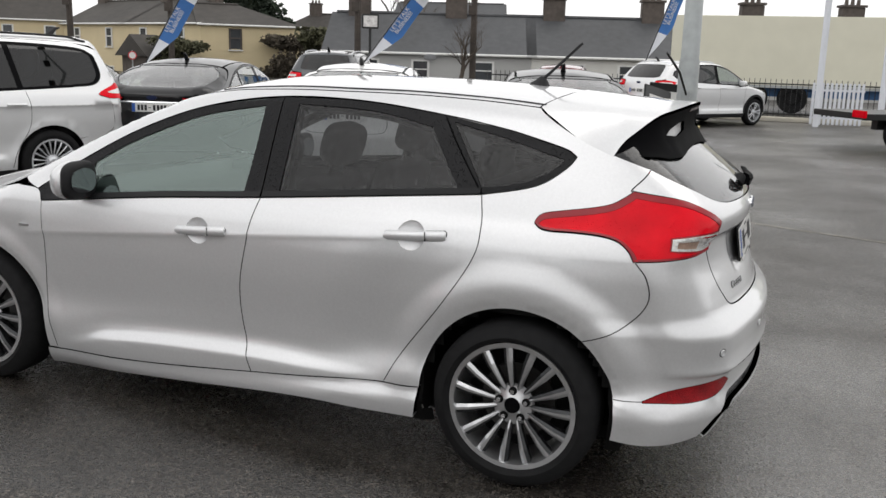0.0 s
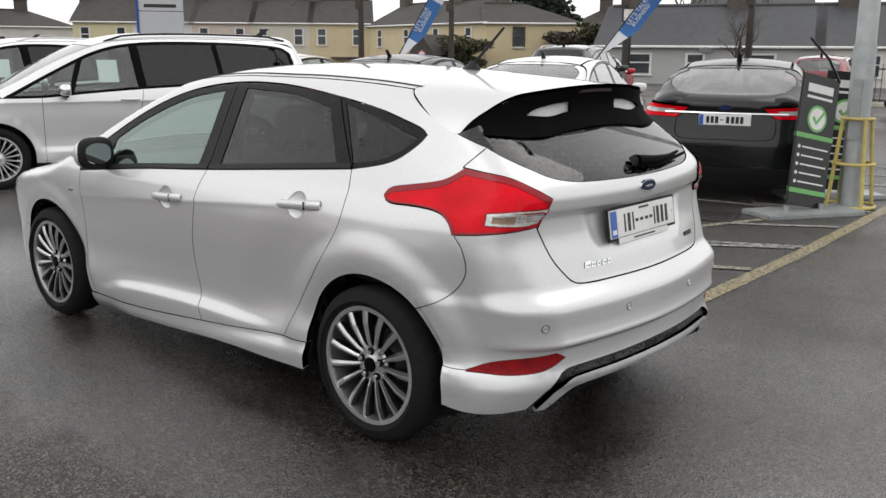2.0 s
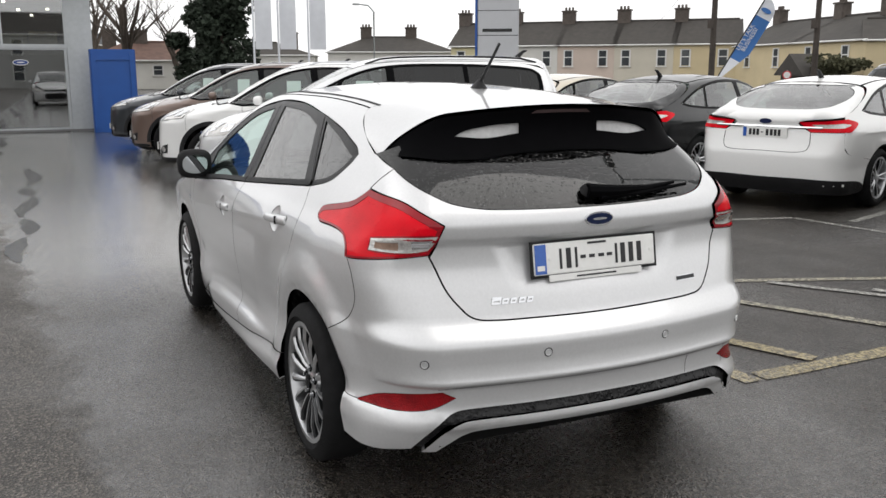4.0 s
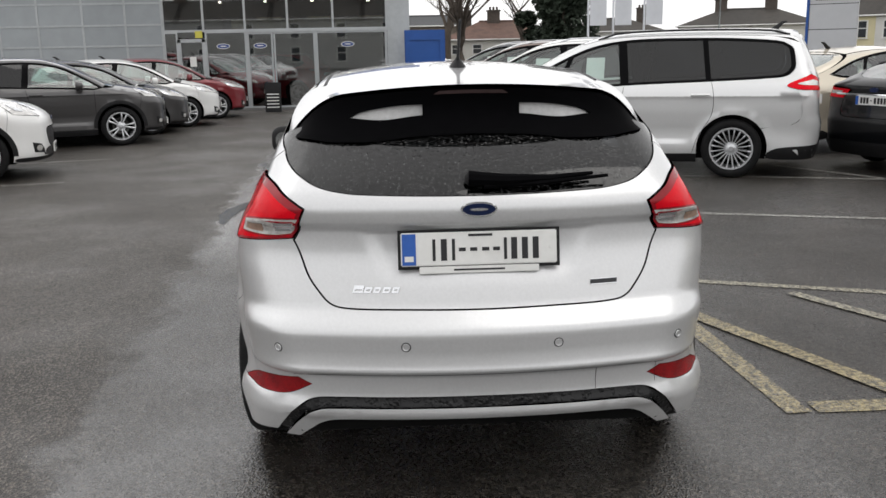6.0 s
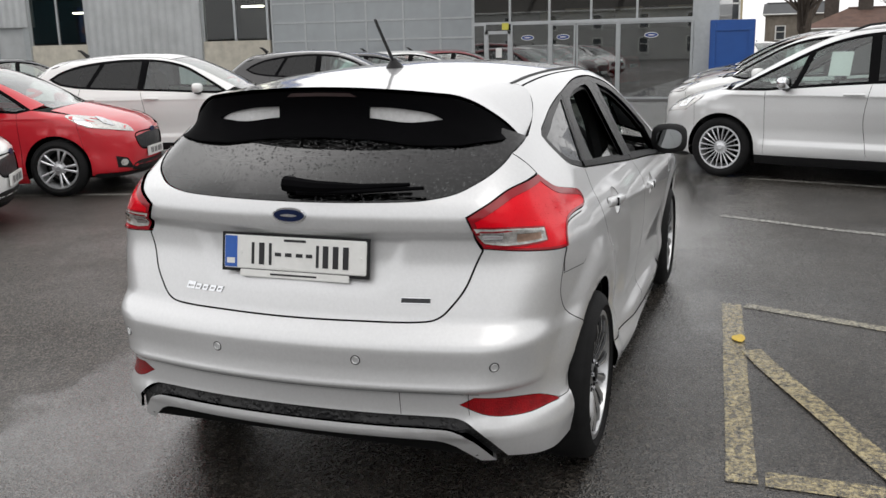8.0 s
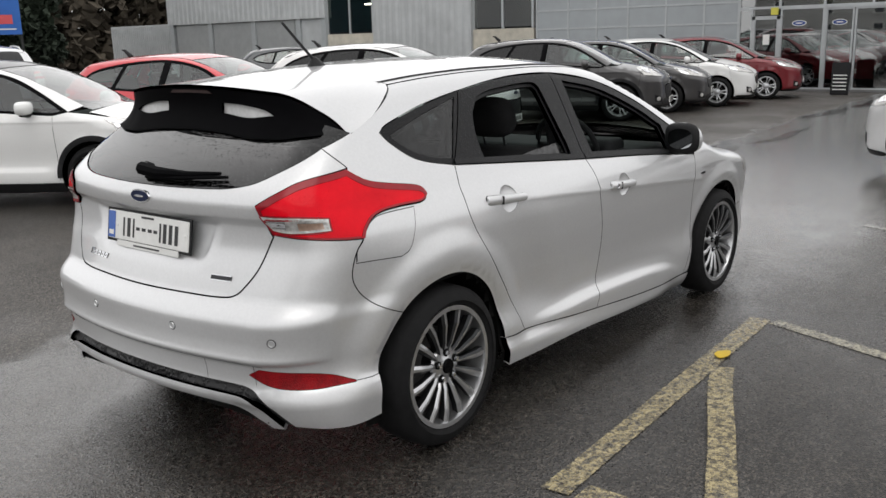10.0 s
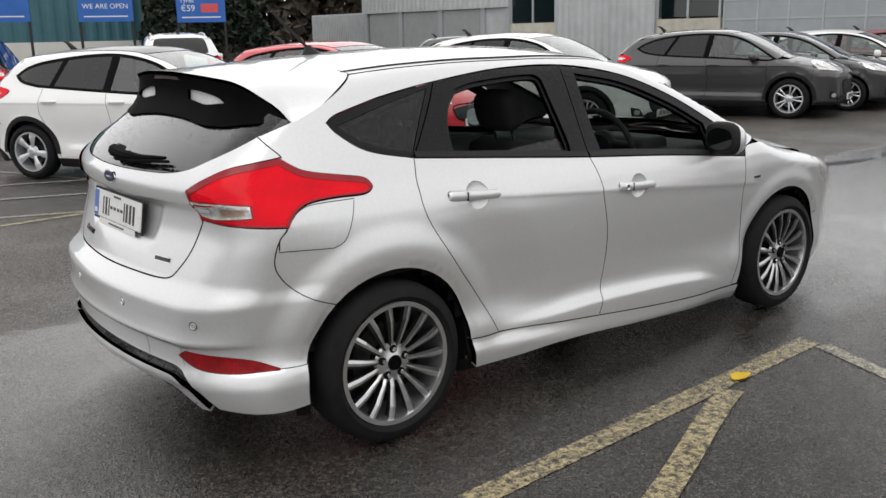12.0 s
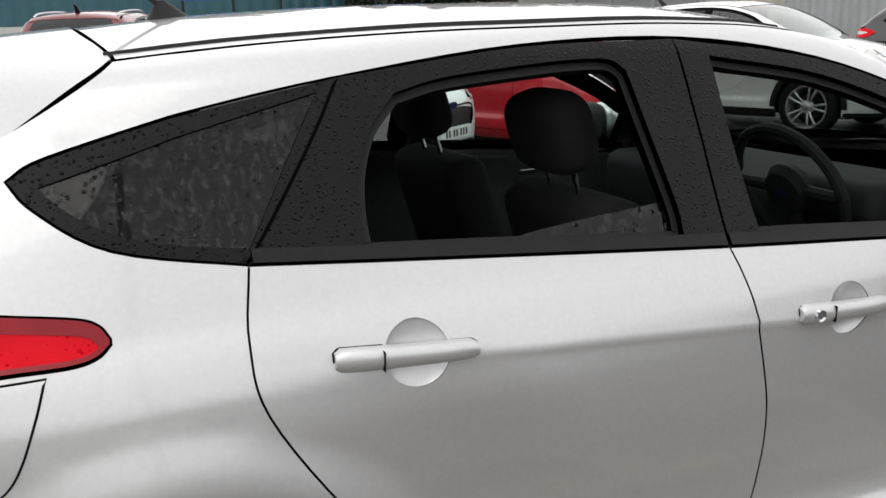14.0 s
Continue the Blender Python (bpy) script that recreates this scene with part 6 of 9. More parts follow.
        for cu_, size_ in ((-0.22, 0.22), (0.12, 0.26)):
            span_u = head_r[:, 0].max() - head_r[:, 0].min()
            sheet("headlamp_bowl", surf, ctr + (cu_ * span_u, 0.0) + (head_r - ctr) * (size_, 0.5), CHROME, head, mirror=mirror, lift=0.007, depth=0.004, step=0.05)
        s = -1 if mirror else 1
        fz = sp["low"] + 0.09
        recess_ = loop(N((W * 0.58, fz), (W * 0.78, fz + 0.02)), N((W * 0.78, fz + 0.02), (W * 0.80, fz + 0.15)), N((W * 0.80, fz + 0.15), (W * 0.68, fz + 0.12)), N((W * 0.68, fz + 0.12), (W * 0.58, fz)))
        fog_ = sheet("fog_recess", surf, recess_, BLACK_PLASTIC, car, mirror=mirror, lift=0.004, depth=0.012, step=0.05, label="black fog lamp recess")
        mid_ = recess_.mean(0)
        sheet("fog_lamp", surf, np.array([mid_ + (0.045 * math.cos(a), 0.038 * math.sin(a)) for a in np.linspace(0, 2 * math.pi, 16, endpoint=False)]), LENS_CLEAR, fog_, mirror=mirror, lift=0.009, depth=0.006, step=0.04)
        xm = sp["mirror_x"]
        zm = float(belt_(xm)) + 0.09
        ym = float(body.on_side(np.array([xm]), np.array([zm - 0.06]))[0][1])
        bm = bmesh.new()
        bmesh.ops.create_uvsphere(bm, u_segments=16, v_segments=10, radius=1)
        for v in bm.verts:
            x, y, z = v.co
            v.co = (math.copysign(abs(x) ** 0.75, x) * (0.085 if x < 0 else 0.045), math.copysign(abs(y) ** 0.65, y) * 0.115, math.copysign(abs(z) ** 0.6 * 0.068, z))
        mir = part("door_mirror", bm, sp.get("mirror_coat") or coat, car, "", True)
        mir.matrix_basis = pose(xm, s * (ym + 0.115), zm - 0.02)
        part("mirror_foot", path_tube_bm([(0, s * 0.05, -0.062), (0, -s * 0.06, -0.062), (-0.03, -s * 0.19, -0.075)], [0.02, 0.034, 0.034], 8), BLACK_PLASTIC, mir, "", True)
        for hx in (xb - 0.16, xe - 0.12 if xe < -0.2 else xc - 0.2):
            hz = sp["crease"] + 0.02
            hy = float(body.on_side(np.array([hx]), np.array([hz]))[0][1])
            hb = path_tube_bm([(-0.1, 0, 0), (-0.06, s * 0.03, 0), (0.06, s * 0.03, 0), (0.1, 0, 0)], 0.014, 8)
            part("door_handle", hb, coat, car, "", True).matrix_basis = pose(hx, s * hy, hz)
        if sp.get("notice") and mirror:
            x0, x1, z0, z1 = sp["notice"]
            sheet("paper_notice", surf, loop(S((x0, z0), (x1, z0)), S((x1, z0), (x1, z1)), S((x1, z1), (x0, z1)), S((x0, z1), (x0, z0))), PLATE_WHITE, car, mirror=True, lift=-0.02, depth=0.002, step=0.1, label="white paper notice behind the window")
        if sp.get("cladding"):
            for c in (0.0, -wb):
                oo = S(*arch(c, r, R * 1.15, -2, 182, 14)) + S(*arch(c, r, R, 182, -2, 14))
                sheet("arch_cladding", surf, loop(oo[:14], [oo[13], oo[14]], oo[14:], [oo[-1], oo[0]]), BLACK_PLASTIC, car, mirror=mirror, lift=0.006, step=0.06)
        sheet("sill", surf, loop(S((-wb + R, sill_z - 0.003), (-R, sill_z - 0.003)), S((-R, sill_z - 0.003), (-R, sill_z - 0.10)), S((-R, sill_z - 0.10), (-wb + R, sill_z - 0.10)), S((-wb + R, sill_z - 0.10), (-wb + R, sill_z - 0.003))), BLACK_PLASTIC if sp.get("cladding") or sp.get("dark_sill") else coat, car, mirror=mirror, step=0.1, depth=0.03)
        if sp.get("rails"):
            part("roof_rail", path_tube_bm([tuple(Vector(body.top_at(x, s * (edge_y - 0.04))) + Vector((0, 0, 0.03 if -0.95 < (2 * (x - sp["rails"][0]) / (sp["rails"][1] - sp["rails"][0]) - 1) < 0.95 else 0))) for x in np.linspace(*sp["rails"], 12)], 0.014, 6), sp.get("rail_coat", BLACK_PLASTIC), car, "", True)
        for c in (0.0, -wb):
            m = pose(c, s * (W - 0.11), r) if s > 0 else pose(c, -(W - 0.11), r, 0, 0, 180)
            tyre_and_rim(car, m, r, r * 0.70, 0.2, sp.get("spokes", 10), ALLOY, sp.get("spoke_dark", ALLOY_DARK), twin=sp.get("spokes", 10) <= 10, detail=False)
    sheet("rear_bumper", surf, shrink(bump, 0.003), coat, car, **d)
    val_t = [*T((0.0, sp["low"] + 0.17), (W * 0.6, sp["low"] + 0.17)), *S((R + 0.11, sp["low"] + 0.13), (R + 0.03, sp["low"] + 0.01)), *T((W * 0.6, sp["low"] + 0.004), (0.0, sp["low"] + 0.004))]
    sheet("rear_valance", surf, loop(val_t[::-1] + left(val_t[::-1])[1:]), BLACK_PLASTIC, car, lift=0.006, depth=0.02, step=0.08, label="black lower bumper")
    tg = sheet("tailgate", surf, shrink(hatch_, 0.003), coat, car, holes=[rear_glass_], **d)
    sheet("rear_window", surf, shrink(rear_glass_, 0.002), GLASS_REAR if sp.get("privacy") else GLASS_WET, tg, lift=-0.004, step=0.1, depth=0.005)
    sheet("front_bumper", surf, shrink(nosep, 0.003), coat, car, holes=[grille_], **d)
    mesh_ = sheet("front_grille", surf, shrink(grille_, 0.002), HONEYCOMB, car, lift=-0.012, **d)
    sheet("grille_rim", surf, grille_, CHROME if sp.get("chrome_nose") else BLACK_GLOSS, mesh_, holes=[shrink(grille_, 0.014)], lift=0.003, depth=0.008, step=0.05)
    low_r = N((0.0, sp["low"] + 0.16), (W * 0.50, sp["low"] + 0.15), (W * 0.54, sp["low"] + 0.06), (0.0, sp["low"] + 0.05))
    sheet("lower_intake", surf, loop(low_r + left_n(low_r)[1:]), HONEYCOMB, car, lift=0.004, depth=0.01, step=0.06)
    val_r = [*N((0.0, sp["low"] + 0.045), (W * 0.6, sp["low"] + 0.045)), *S((-wb - R - 0.06, sp["low"] + 0.05), (-wb - R - 0.05, sp["low"] + 0.005)), *N((W * 0.6, sp["low"] + 0.004), (0.0, sp["low"] + 0.004))]
    sheet("front_valance", surf, loop(val_r + left_n(val_r)[1:]), BLACK_PLASTIC, car, lift=0.006, depth=0.02, step=0.08)
    pz_f = g[0] - 0.035
    nx = float(body.nose(pz_f)) - 0.012
    fp = part("front_plate", box_bm(nx, -0.26, pz_f - 0.055, nx + 0.02, 0.26, pz_f + 0.055, 0.003), PLATE_WHITE, car, "white front number plate with dark bars")
    for yy in (-0.18, -0.13, -0.08, -0.01, 0.04, 0.12, 0.17):
        part("plate_bar", box_bm(nx - 0.0015, yy - 0.014, pz_f - 0.032, nx - 0.0003, yy + 0.014, pz_f + 0.032), INK, fp)
    e0 = sp["dlo_top"][-1][0]
    ra, rb = rect_loop(sp["ws"][1], sp["roof_end"], edge_y - 0.001, edge_y - 0.001, -0.1, 0.0)
    sheet("roof", up, loop(ra, [ra[-1], rb[0]], rb, [rb[-1], ra[0]]), sp.get("roof_coat") or coat, car, **d)
    wa, wb_ = rect_loop(sp["ws"][0], sp["ws"][1] - 0.005, edge_y + 0.04, edge_y - 0.001, -0.1, -0.1)
    sheet("windscreen", up, loop(wa, [wa[-1], wb_[0]], wb_, [wb_[-1], wa[0]]), GLASS_WET, car, lift=-0.004, step=0.1, depth=0.005)
    ba, bb = rect_loop(sp["hood"][0], sp["ws"][0] - 0.01, W * 0.62, W * 0.78, -0.08, -0.1)
    sheet("bonnet", up, loop(ba, [ba[-1], (sp["hood"][0] + 0.4, W * 0.80), bb[0]], bb, [bb[-1], (sp["hood"][0] + 0.4, -W * 0.80), ba[0]]), coat, car, **d)
    part("wiper_tray", box_bm(sp["ws"][0] - 0.12, -W * 0.62, sp["cowl"] - 0.13, sp["ws"][0] + 0.02, W * 0.62, sp["cowl"] - 0.09), BLACK_PLASTIC, car)
    # dark inner body up to the belt, with seats above it
    us_ = np.linspace(un, uc, 90)
    bm = bmesh.new()
    for sgn in (1, -1):
        grid_ = []
        for z in (sp["low"] - 0.02, 0.4, 0.6, 0.8 * h, float(belt_(xb)) - 0.06):
            q = body.round_at(us_, np.full_like(us_, z))
            q = (q - body.normal(q) * 0.05) * (1, sgn, 1)
            grid_.append([bm.verts.new(v) for v in q])
        for a, b in zip(grid_, grid_[1:]):
            for k in range(len(us_) - 1):
                c = sum((v.co for v in (a[k], a[k + 1], b[k + 1], b[k])), Vector()) / 4
                if min(math.hypot(c.x - cx, c.z - r) for cx in (0, -wb)) > R + 0.05:
                    bm.faces.new((a[k], a[k + 1], b[k + 1], b[k]) if sgn > 0 else (b[k], b[k + 1], a[k + 1], a[k]))
    part("underbody", bm, CORE, car)
    part("floor_pan", box_bm(nose + 0.35, -W * 0.8, sp["low"], tail - 0.25, W * 0.8, sp["low"] + 0.05), CORE, car)
    part("cabin_floor", box_bm(sp["ws"][0] + 0.1, -W * 0.86, 0.62, tail - 0.35, W * 0.86, 0.66), CORE, car)
    for sgn in (1, -1):
        for cx in (0.0, -wb):
            part("wheel_housing", box_bm(cx - R, sgn * (W - 0.33), 0.2, cx + R, sgn * (W - 0.30), r + R), CORE, car)
        for sx in (xb + 0.02, -0.35):
            sb = part("seat_back", box_bm(-0.07, -0.23, 0, 0.07, 0.23, sp["H"] - 1.0 + 0.12, 0.05), SEAT_CLOTH, car, "", True)
            sb.matrix_basis = pose(sx, sgn * 0.38, 0.62, 0, 14, 0)
            part("headrest", box_bm(-0.05, -0.13, sp["H"] - 0.87, 0.05, 0.13, sp["H"] - 0.70, 0.04), SEAT_CLOTH, sb, "", True)
    part("dashboard", box_bm(sp["ws"][0] + 0.05, -W * 0.82, 0.66, sp["ws"][0] + 0.5, W * 0.82, float(belt_(xf)) - 0.01, 0.05), DASH, car, "", True)
    part("antenna", path_tube_bm([(sp["roof_end"] - 0.25, 0, sp["H"] - 0.04), (sp["roof_end"] - 0.15, 0, sp["H"] + 0.05), (sp["roof_end"] - 0.10, 0, sp["H"] + 0.06)], [0.035, 0.02, 0.008], 8), BLACK_PLASTIC, car, "", True)
    tx = lambda y, z: float(body.round_at(np.array([tail_u(body, y, z)[0]]), np.array([z]))[0][0])
    pz = sp["plate_z"]
    pl = part("number_plate", box_bm(tx(0, pz) - 0.012, -0.26, pz - 0.055, tx(0, pz) + 0.012, 0.26, pz + 0.055, 0.003), PLATE_WHITE, car, "white number plate with dark bars")
    part("plate_band", box_bm(tx(0, pz) + 0.0125, -0.257, pz - 0.052, tx(0, pz) + 0.0135, -0.215, pz + 0.052), PLATE_BLUE, pl)
    for k, yy in enumerate((-0.17, -0.125, -0.08, -0.03, 0.03, 0.08, 0.125, 0.17)):
        part("plate_bar", box_bm(tx(0, pz) + 0.0125, yy - 0.016, pz - (0.005 if k in (3, 4) and k == 3 else 0.035), tx(0, pz) + 0.0137, yy + 0.016, pz + (0.005 if k == 3 else 0.035)), INK, pl)
    part("oval_emblem", oval_bm(tx(0, sp["emblem_z"]) + 0.002, 0, sp["emblem_z"], 0.07, 0.028, 0.01), EMBLEM_BLUE, car, "", True)
    part("front_emblem", oval_bm(float(body.nose(sp["hood"][1] - 0.03)) - 0.004, 0, sp["hood"][1] - 0.05, 0.07, 0.028, -0.012), EMBLEM_BLUE, car, "", True)
    if sp.get("bar"):
        z = sp["bar"]
        part("chrome_bar", path_tube_bm([(tx(y, z) + 0.006, y, z) for y in np.linspace(-0.62, 0.62, 12)], 0.014, 6), CHROME, car, "chrome strip between the tail lamps", True)
    if sp.get("cladding"):
        part("bumper_guard", path_tube_bm([(tx(y, 0.36) - 0.03, y, 0.36) for y in np.linspace(-0.7, 0.7, 10)], 0.07, 8), BLACK_PLASTIC, car, "", True)
    return car


def lines_of(**k):
    return k


FASTBACK = lines_of(wb=2.85, nose=-3.80, tail=1.07, W=0.925, r=0.335, H=1.48, crease=0.86, edge=0.565, sill=0.24, low=0.20, taper=0.05,
    top=[(-3.85, 0.6), (-3.7, 0.76), (-3.3, 0.90), (-2.8, 0.985), (-2.55, 1.03), (-2.3, 1.14), (-2.0, 1.29), (-1.7, 1.41), (-1.4, 1.465), (-1.0, 1.48), (-0.6, 1.47), (-0.2, 1.43), (0.4, 1.33), (1.0, 1.2)],
    tails=[(0.2, 0.98), (0.35, 1.05), (0.6, 1.07), (0.75, 1.03), (0.95, 1.00), (1.03, 1.02), (1.075, 0.96), (1.10, 0.82), (1.25, 0.42), (1.40, -0.08), (1.48, -0.4)],
    noses=[(0.15, -3.66), (0.3, -3.78), (0.5, -3.80), (0.7, -3.77), (0.85, -3.6), (1.0, -3.3)],
    belt=[(-2.45, 0.93), (-1.7, 0.97), (-1.1, 0.99), (-0.4, 1.015), (0.1, 1.04)], gaps=(-2.4, -1.25, -0.28, -0.22), dlo_rear=[(-0.05, 1.035), (0.2, 1.06), (0.36, 1.10)],
    dlo_top=[(0.36, 1.10), (0.1, 1.20), (-0.3, 1.32), (-0.8, 1.395), (-1.3, 1.40), (-1.7, 1.34), (-2.1, 1.18), (-2.5, 0.975)], lean=-0.12, lean_c=0.5, roof_end=-0.12, split=0.66, hatch_y=0.50,
    seam=[(0.3, 1.19), (0.62, 1.09), (0.80, 1.04)], lamp_in=[(0.50, 0.875), (0.38, 0.985)], lamp_out=[(0.80, 0.88), (0.60, 0.97), (0.76, 1.02)], rw=(1.11, 0.56, 1.375, 0.52), hood=(-3.70, 0.72), hood_line=[(-2.7, 0.93), (-3.1, 0.88)],
    head_in=[(0.55, 0.66), (0.55, 0.74)], head_out=[(-3.45, 0.80), (-3.15, 0.845), (-3.3, 0.70)], ws=(-2.6, -1.55), cowl=1.03, grille=(0.40, 0.68, 0.45), plate_z=0.86, emblem_z=0.985, mirror_x=-2.15, bar=0.925)
MPV = lines_of(wb=2.85, nose=-3.80, tail=1.05, W=0.955, r=0.345, H=1.74, crease=0.95, edge=0.62, sill=0.28, low=0.22, taper=0.03, lift=1.12,
    top=[(-3.85, 0.62), (-3.7, 0.80), (-3.4, 0.95), (-3.0, 1.06), (-2.75, 1.13), (-2.5, 1.27), (-2.2, 1.43), (-1.9, 1.57), (-1.6, 1.67), (-1.2, 1.725), (-0.6, 1.74), (0.2, 1.73), (0.7, 1.70), (1.1, 1.66)],
    tails=[(0.2, 0.98), (0.35, 1.03), (0.6, 1.05), (0.75, 1.02), (1.0, 1.01), (1.12, 0.99), (1.3, 0.93), (1.5, 0.84), (1.62, 0.78), (1.74, 0.68)],
    noses=[(0.15, -3.66), (0.3, -3.78), (0.5, -3.80), (0.7, -3.77), (0.9, -3.6), (1.05, -3.3)],
    belt=[(-2.75, 0.96), (-2.0, 1.03), (-1.1, 1.09), (-0.3, 1.12), (0.4, 1.15)], gaps=(-2.35, -1.25, -0.28, -0.25), dlo_rear=[(0.3, 1.148), (0.55, 1.17), (0.66, 1.26), (0.66, 1.40)],
    dlo_top=[(0.66, 1.40), (0.60, 1.52), (0.35, 1.585), (-0.4, 1.62), (-1.2, 1.61), (-1.7, 1.52), (-2.2, 1.29), (-2.75, 1.0)], lean=-0.1, lean_c=0.12, roof_end=0.70, split=0.66, hatch_y=0.58, privacy=True,
    seam=[(0.70, 1.60), (0.76, 1.45), (0.84, 1.2)], lamp_in=[(0.55, 1.0), (0.60, 1.13)], lamp_out=[(0.70, 1.02), (0.58, 1.075), (0.83, 1.19)], rw=(1.2, 0.62, 1.62, 0.55), hood=(-3.68, 0.78), hood_line=[(-2.9, 1.0), (-3.1, 0.96)],
    head_in=[(0.56, 0.72), (0.56, 0.82)], head_out=[(-3.45, 0.90), (-3.1, 0.93), (-3.3, 0.76)], ws=(-2.85, -1.75), cowl=1.12, grille=(0.45, 0.72, 0.48), plate_z=0.88, emblem_z=1.1, mirror_x=-2.1, rails=(-1.6, 0.6), spokes=20, mirror_coat=CHROME, quarter=-2.02, dark_sill=True, chrome_nose=True, notice=(-1.72, -1.50, 1.17, 1.42))
CROSSOVER = lines_of(wb=2.59, nose=-3.44, tail=0.76, W=0.90, r=0.34, H=1.54, crease=0.90, edge=0.555, sill=0.30, low=0.24, taper=0.08, cladding=True,
    top=[(-3.5, 0.66), (-3.36, 0.84), (-3.1, 0.96), (-2.7, 1.045), (-2.45, 1.09), (-2.2, 1.22), (-1.9, 1.37), (-1.6, 1.48), (-1.3, 1.53), (-0.9, 1.54), (-0.4, 1.52), (0.1, 1.47), (0.5, 1.41)],
    tails=[(0.2, 0.70), (0.35, 0.74), (0.6, 0.76), (0.75, 0.73), (1.0, 0.68), (1.08, 0.66), (1.15, 0.60), (1.3, 0.42), (1.45, 0.2), (1.55, 0.05)],
    noses=[(0.15, -3.30), (0.3, -3.42), (0.5, -3.44), (0.75, -3.42), (0.9, -3.28), (1.05, -3.0)],
    belt=[(-2.3, 0.97), (-1.6, 1.01), (-1.1, 1.03), (-0.5, 1.055), (0.0, 1.09)], gaps=(-2.2, -1.12, -0.36, -0.25), dlo_rear=[(-0.2, 1.075), (0.05, 1.12), (0.22, 1.20)],
    dlo_top=[(0.22, 1.20), (0.05, 1.30), (-0.3, 1.40), (-0.8, 1.455), (-1.3, 1.45), (-1.7, 1.37), (-2.0, 1.22), (-2.35, 1.01)], lean=-0.12, lean_c=0.6, roof_end=0.18, split=0.70, hatch_y=0.50, privacy=True,
    seam=[(0.25, 1.34), (0.38, 1.22), (0.47, 1.12)], lamp_in=[(0.46, 0.96), (0.50, 1.06)], lamp_out=[(0.42, 0.95), (0.28, 1.03), (0.45, 1.09)], rw=(1.13, 0.53, 1.44, 0.48), hood=(-3.34, 0.80), hood_line=[(-2.6, 1.0), (-2.85, 0.97)],
    head_in=[(0.50, 0.80), (0.50, 0.90)], head_out=[(-3.05, 0.985), (-2.85, 0.98), (-3.02, 0.84)], ws=(-2.5, -1.5), cowl=1.1, grille=(0.40, 0.66, 0.45), plate_z=0.84, emblem_z=1.02, mirror_x=-1.95, spokes=10, spoke_dark=ALLOY_DARK)
SMALL = lines_of(wb=2.49, nose=-3.32, tail=0.72, W=0.865, r=0.315, H=1.48, crease=0.87, edge=0.535, sill=0.25, low=0.19, taper=0.08,
    top=[(-3.38, 0.6), (-3.24, 0.77), (-3.0, 0.88), (-2.6, 0.98), (-2.35, 1.03), (-2.1, 1.16), (-1.8, 1.31), (-1.5, 1.42), (-1.2, 1.47), (-0.8, 1.48), (-0.4, 1.465), (0.1, 1.42), (0.5, 1.36)],
    tails=[(0.2, 0.66), (0.35, 0.70), (0.6, 0.72), (0.75, 0.69), (1.0, 0.63), (1.06, 0.62), (1.12, 0.56), (1.25, 0.42), (1.38, 0.26), (1.48, 0.1)],
    noses=[(0.15, -3.18), (0.3, -3.30), (0.5, -3.32), (0.7, -3.29), (0.85, -3.12), (1.0, -2.85)],
    belt=[(-2.2, 0.92), (-1.6, 0.96), (-1.1, 0.985), (-0.5, 1.02), (0.0, 1.05)], gaps=(-2.1, -1.08, -0.34, -0.22), dlo_rear=[(-0.15, 1.04), (0.1, 1.09), (0.22, 1.17)],
    dlo_top=[(0.22, 1.17), (0.05, 1.27), (-0.3, 1.345), (-0.8, 1.395), (-1.2, 1.39), (-1.6, 1.31), (-1.9, 1.17), (-2.25, 0.96)], lean=-0.12, lean_c=0.45, roof_end=0.18, split=0.66, hatch_y=0.46,
    seam=[(0.25, 1.28), (0.36, 1.18), (0.45, 1.08)], lamp_in=[(0.50, 0.86), (0.50, 1.03)], lamp_out=[(0.42, 0.88), (0.25, 1.0), (0.42, 1.05)], rw=(1.10, 0.50, 1.36, 0.45), hood=(-3.22, 0.73), hood_line=[(-2.5, 0.92), (-2.68, 0.89)],
    head_in=[(0.44, 0.68), (0.46, 0.76)], head_out=[(-2.9, 0.86), (-2.6, 0.895), (-2.85, 0.76)], ws=(-2.4, -1.42), cowl=1.02, grille=(0.47, 0.68, 0.44), plate_z=0.82, emblem_z=0.97, mirror_x=-1.85, spokes=10)
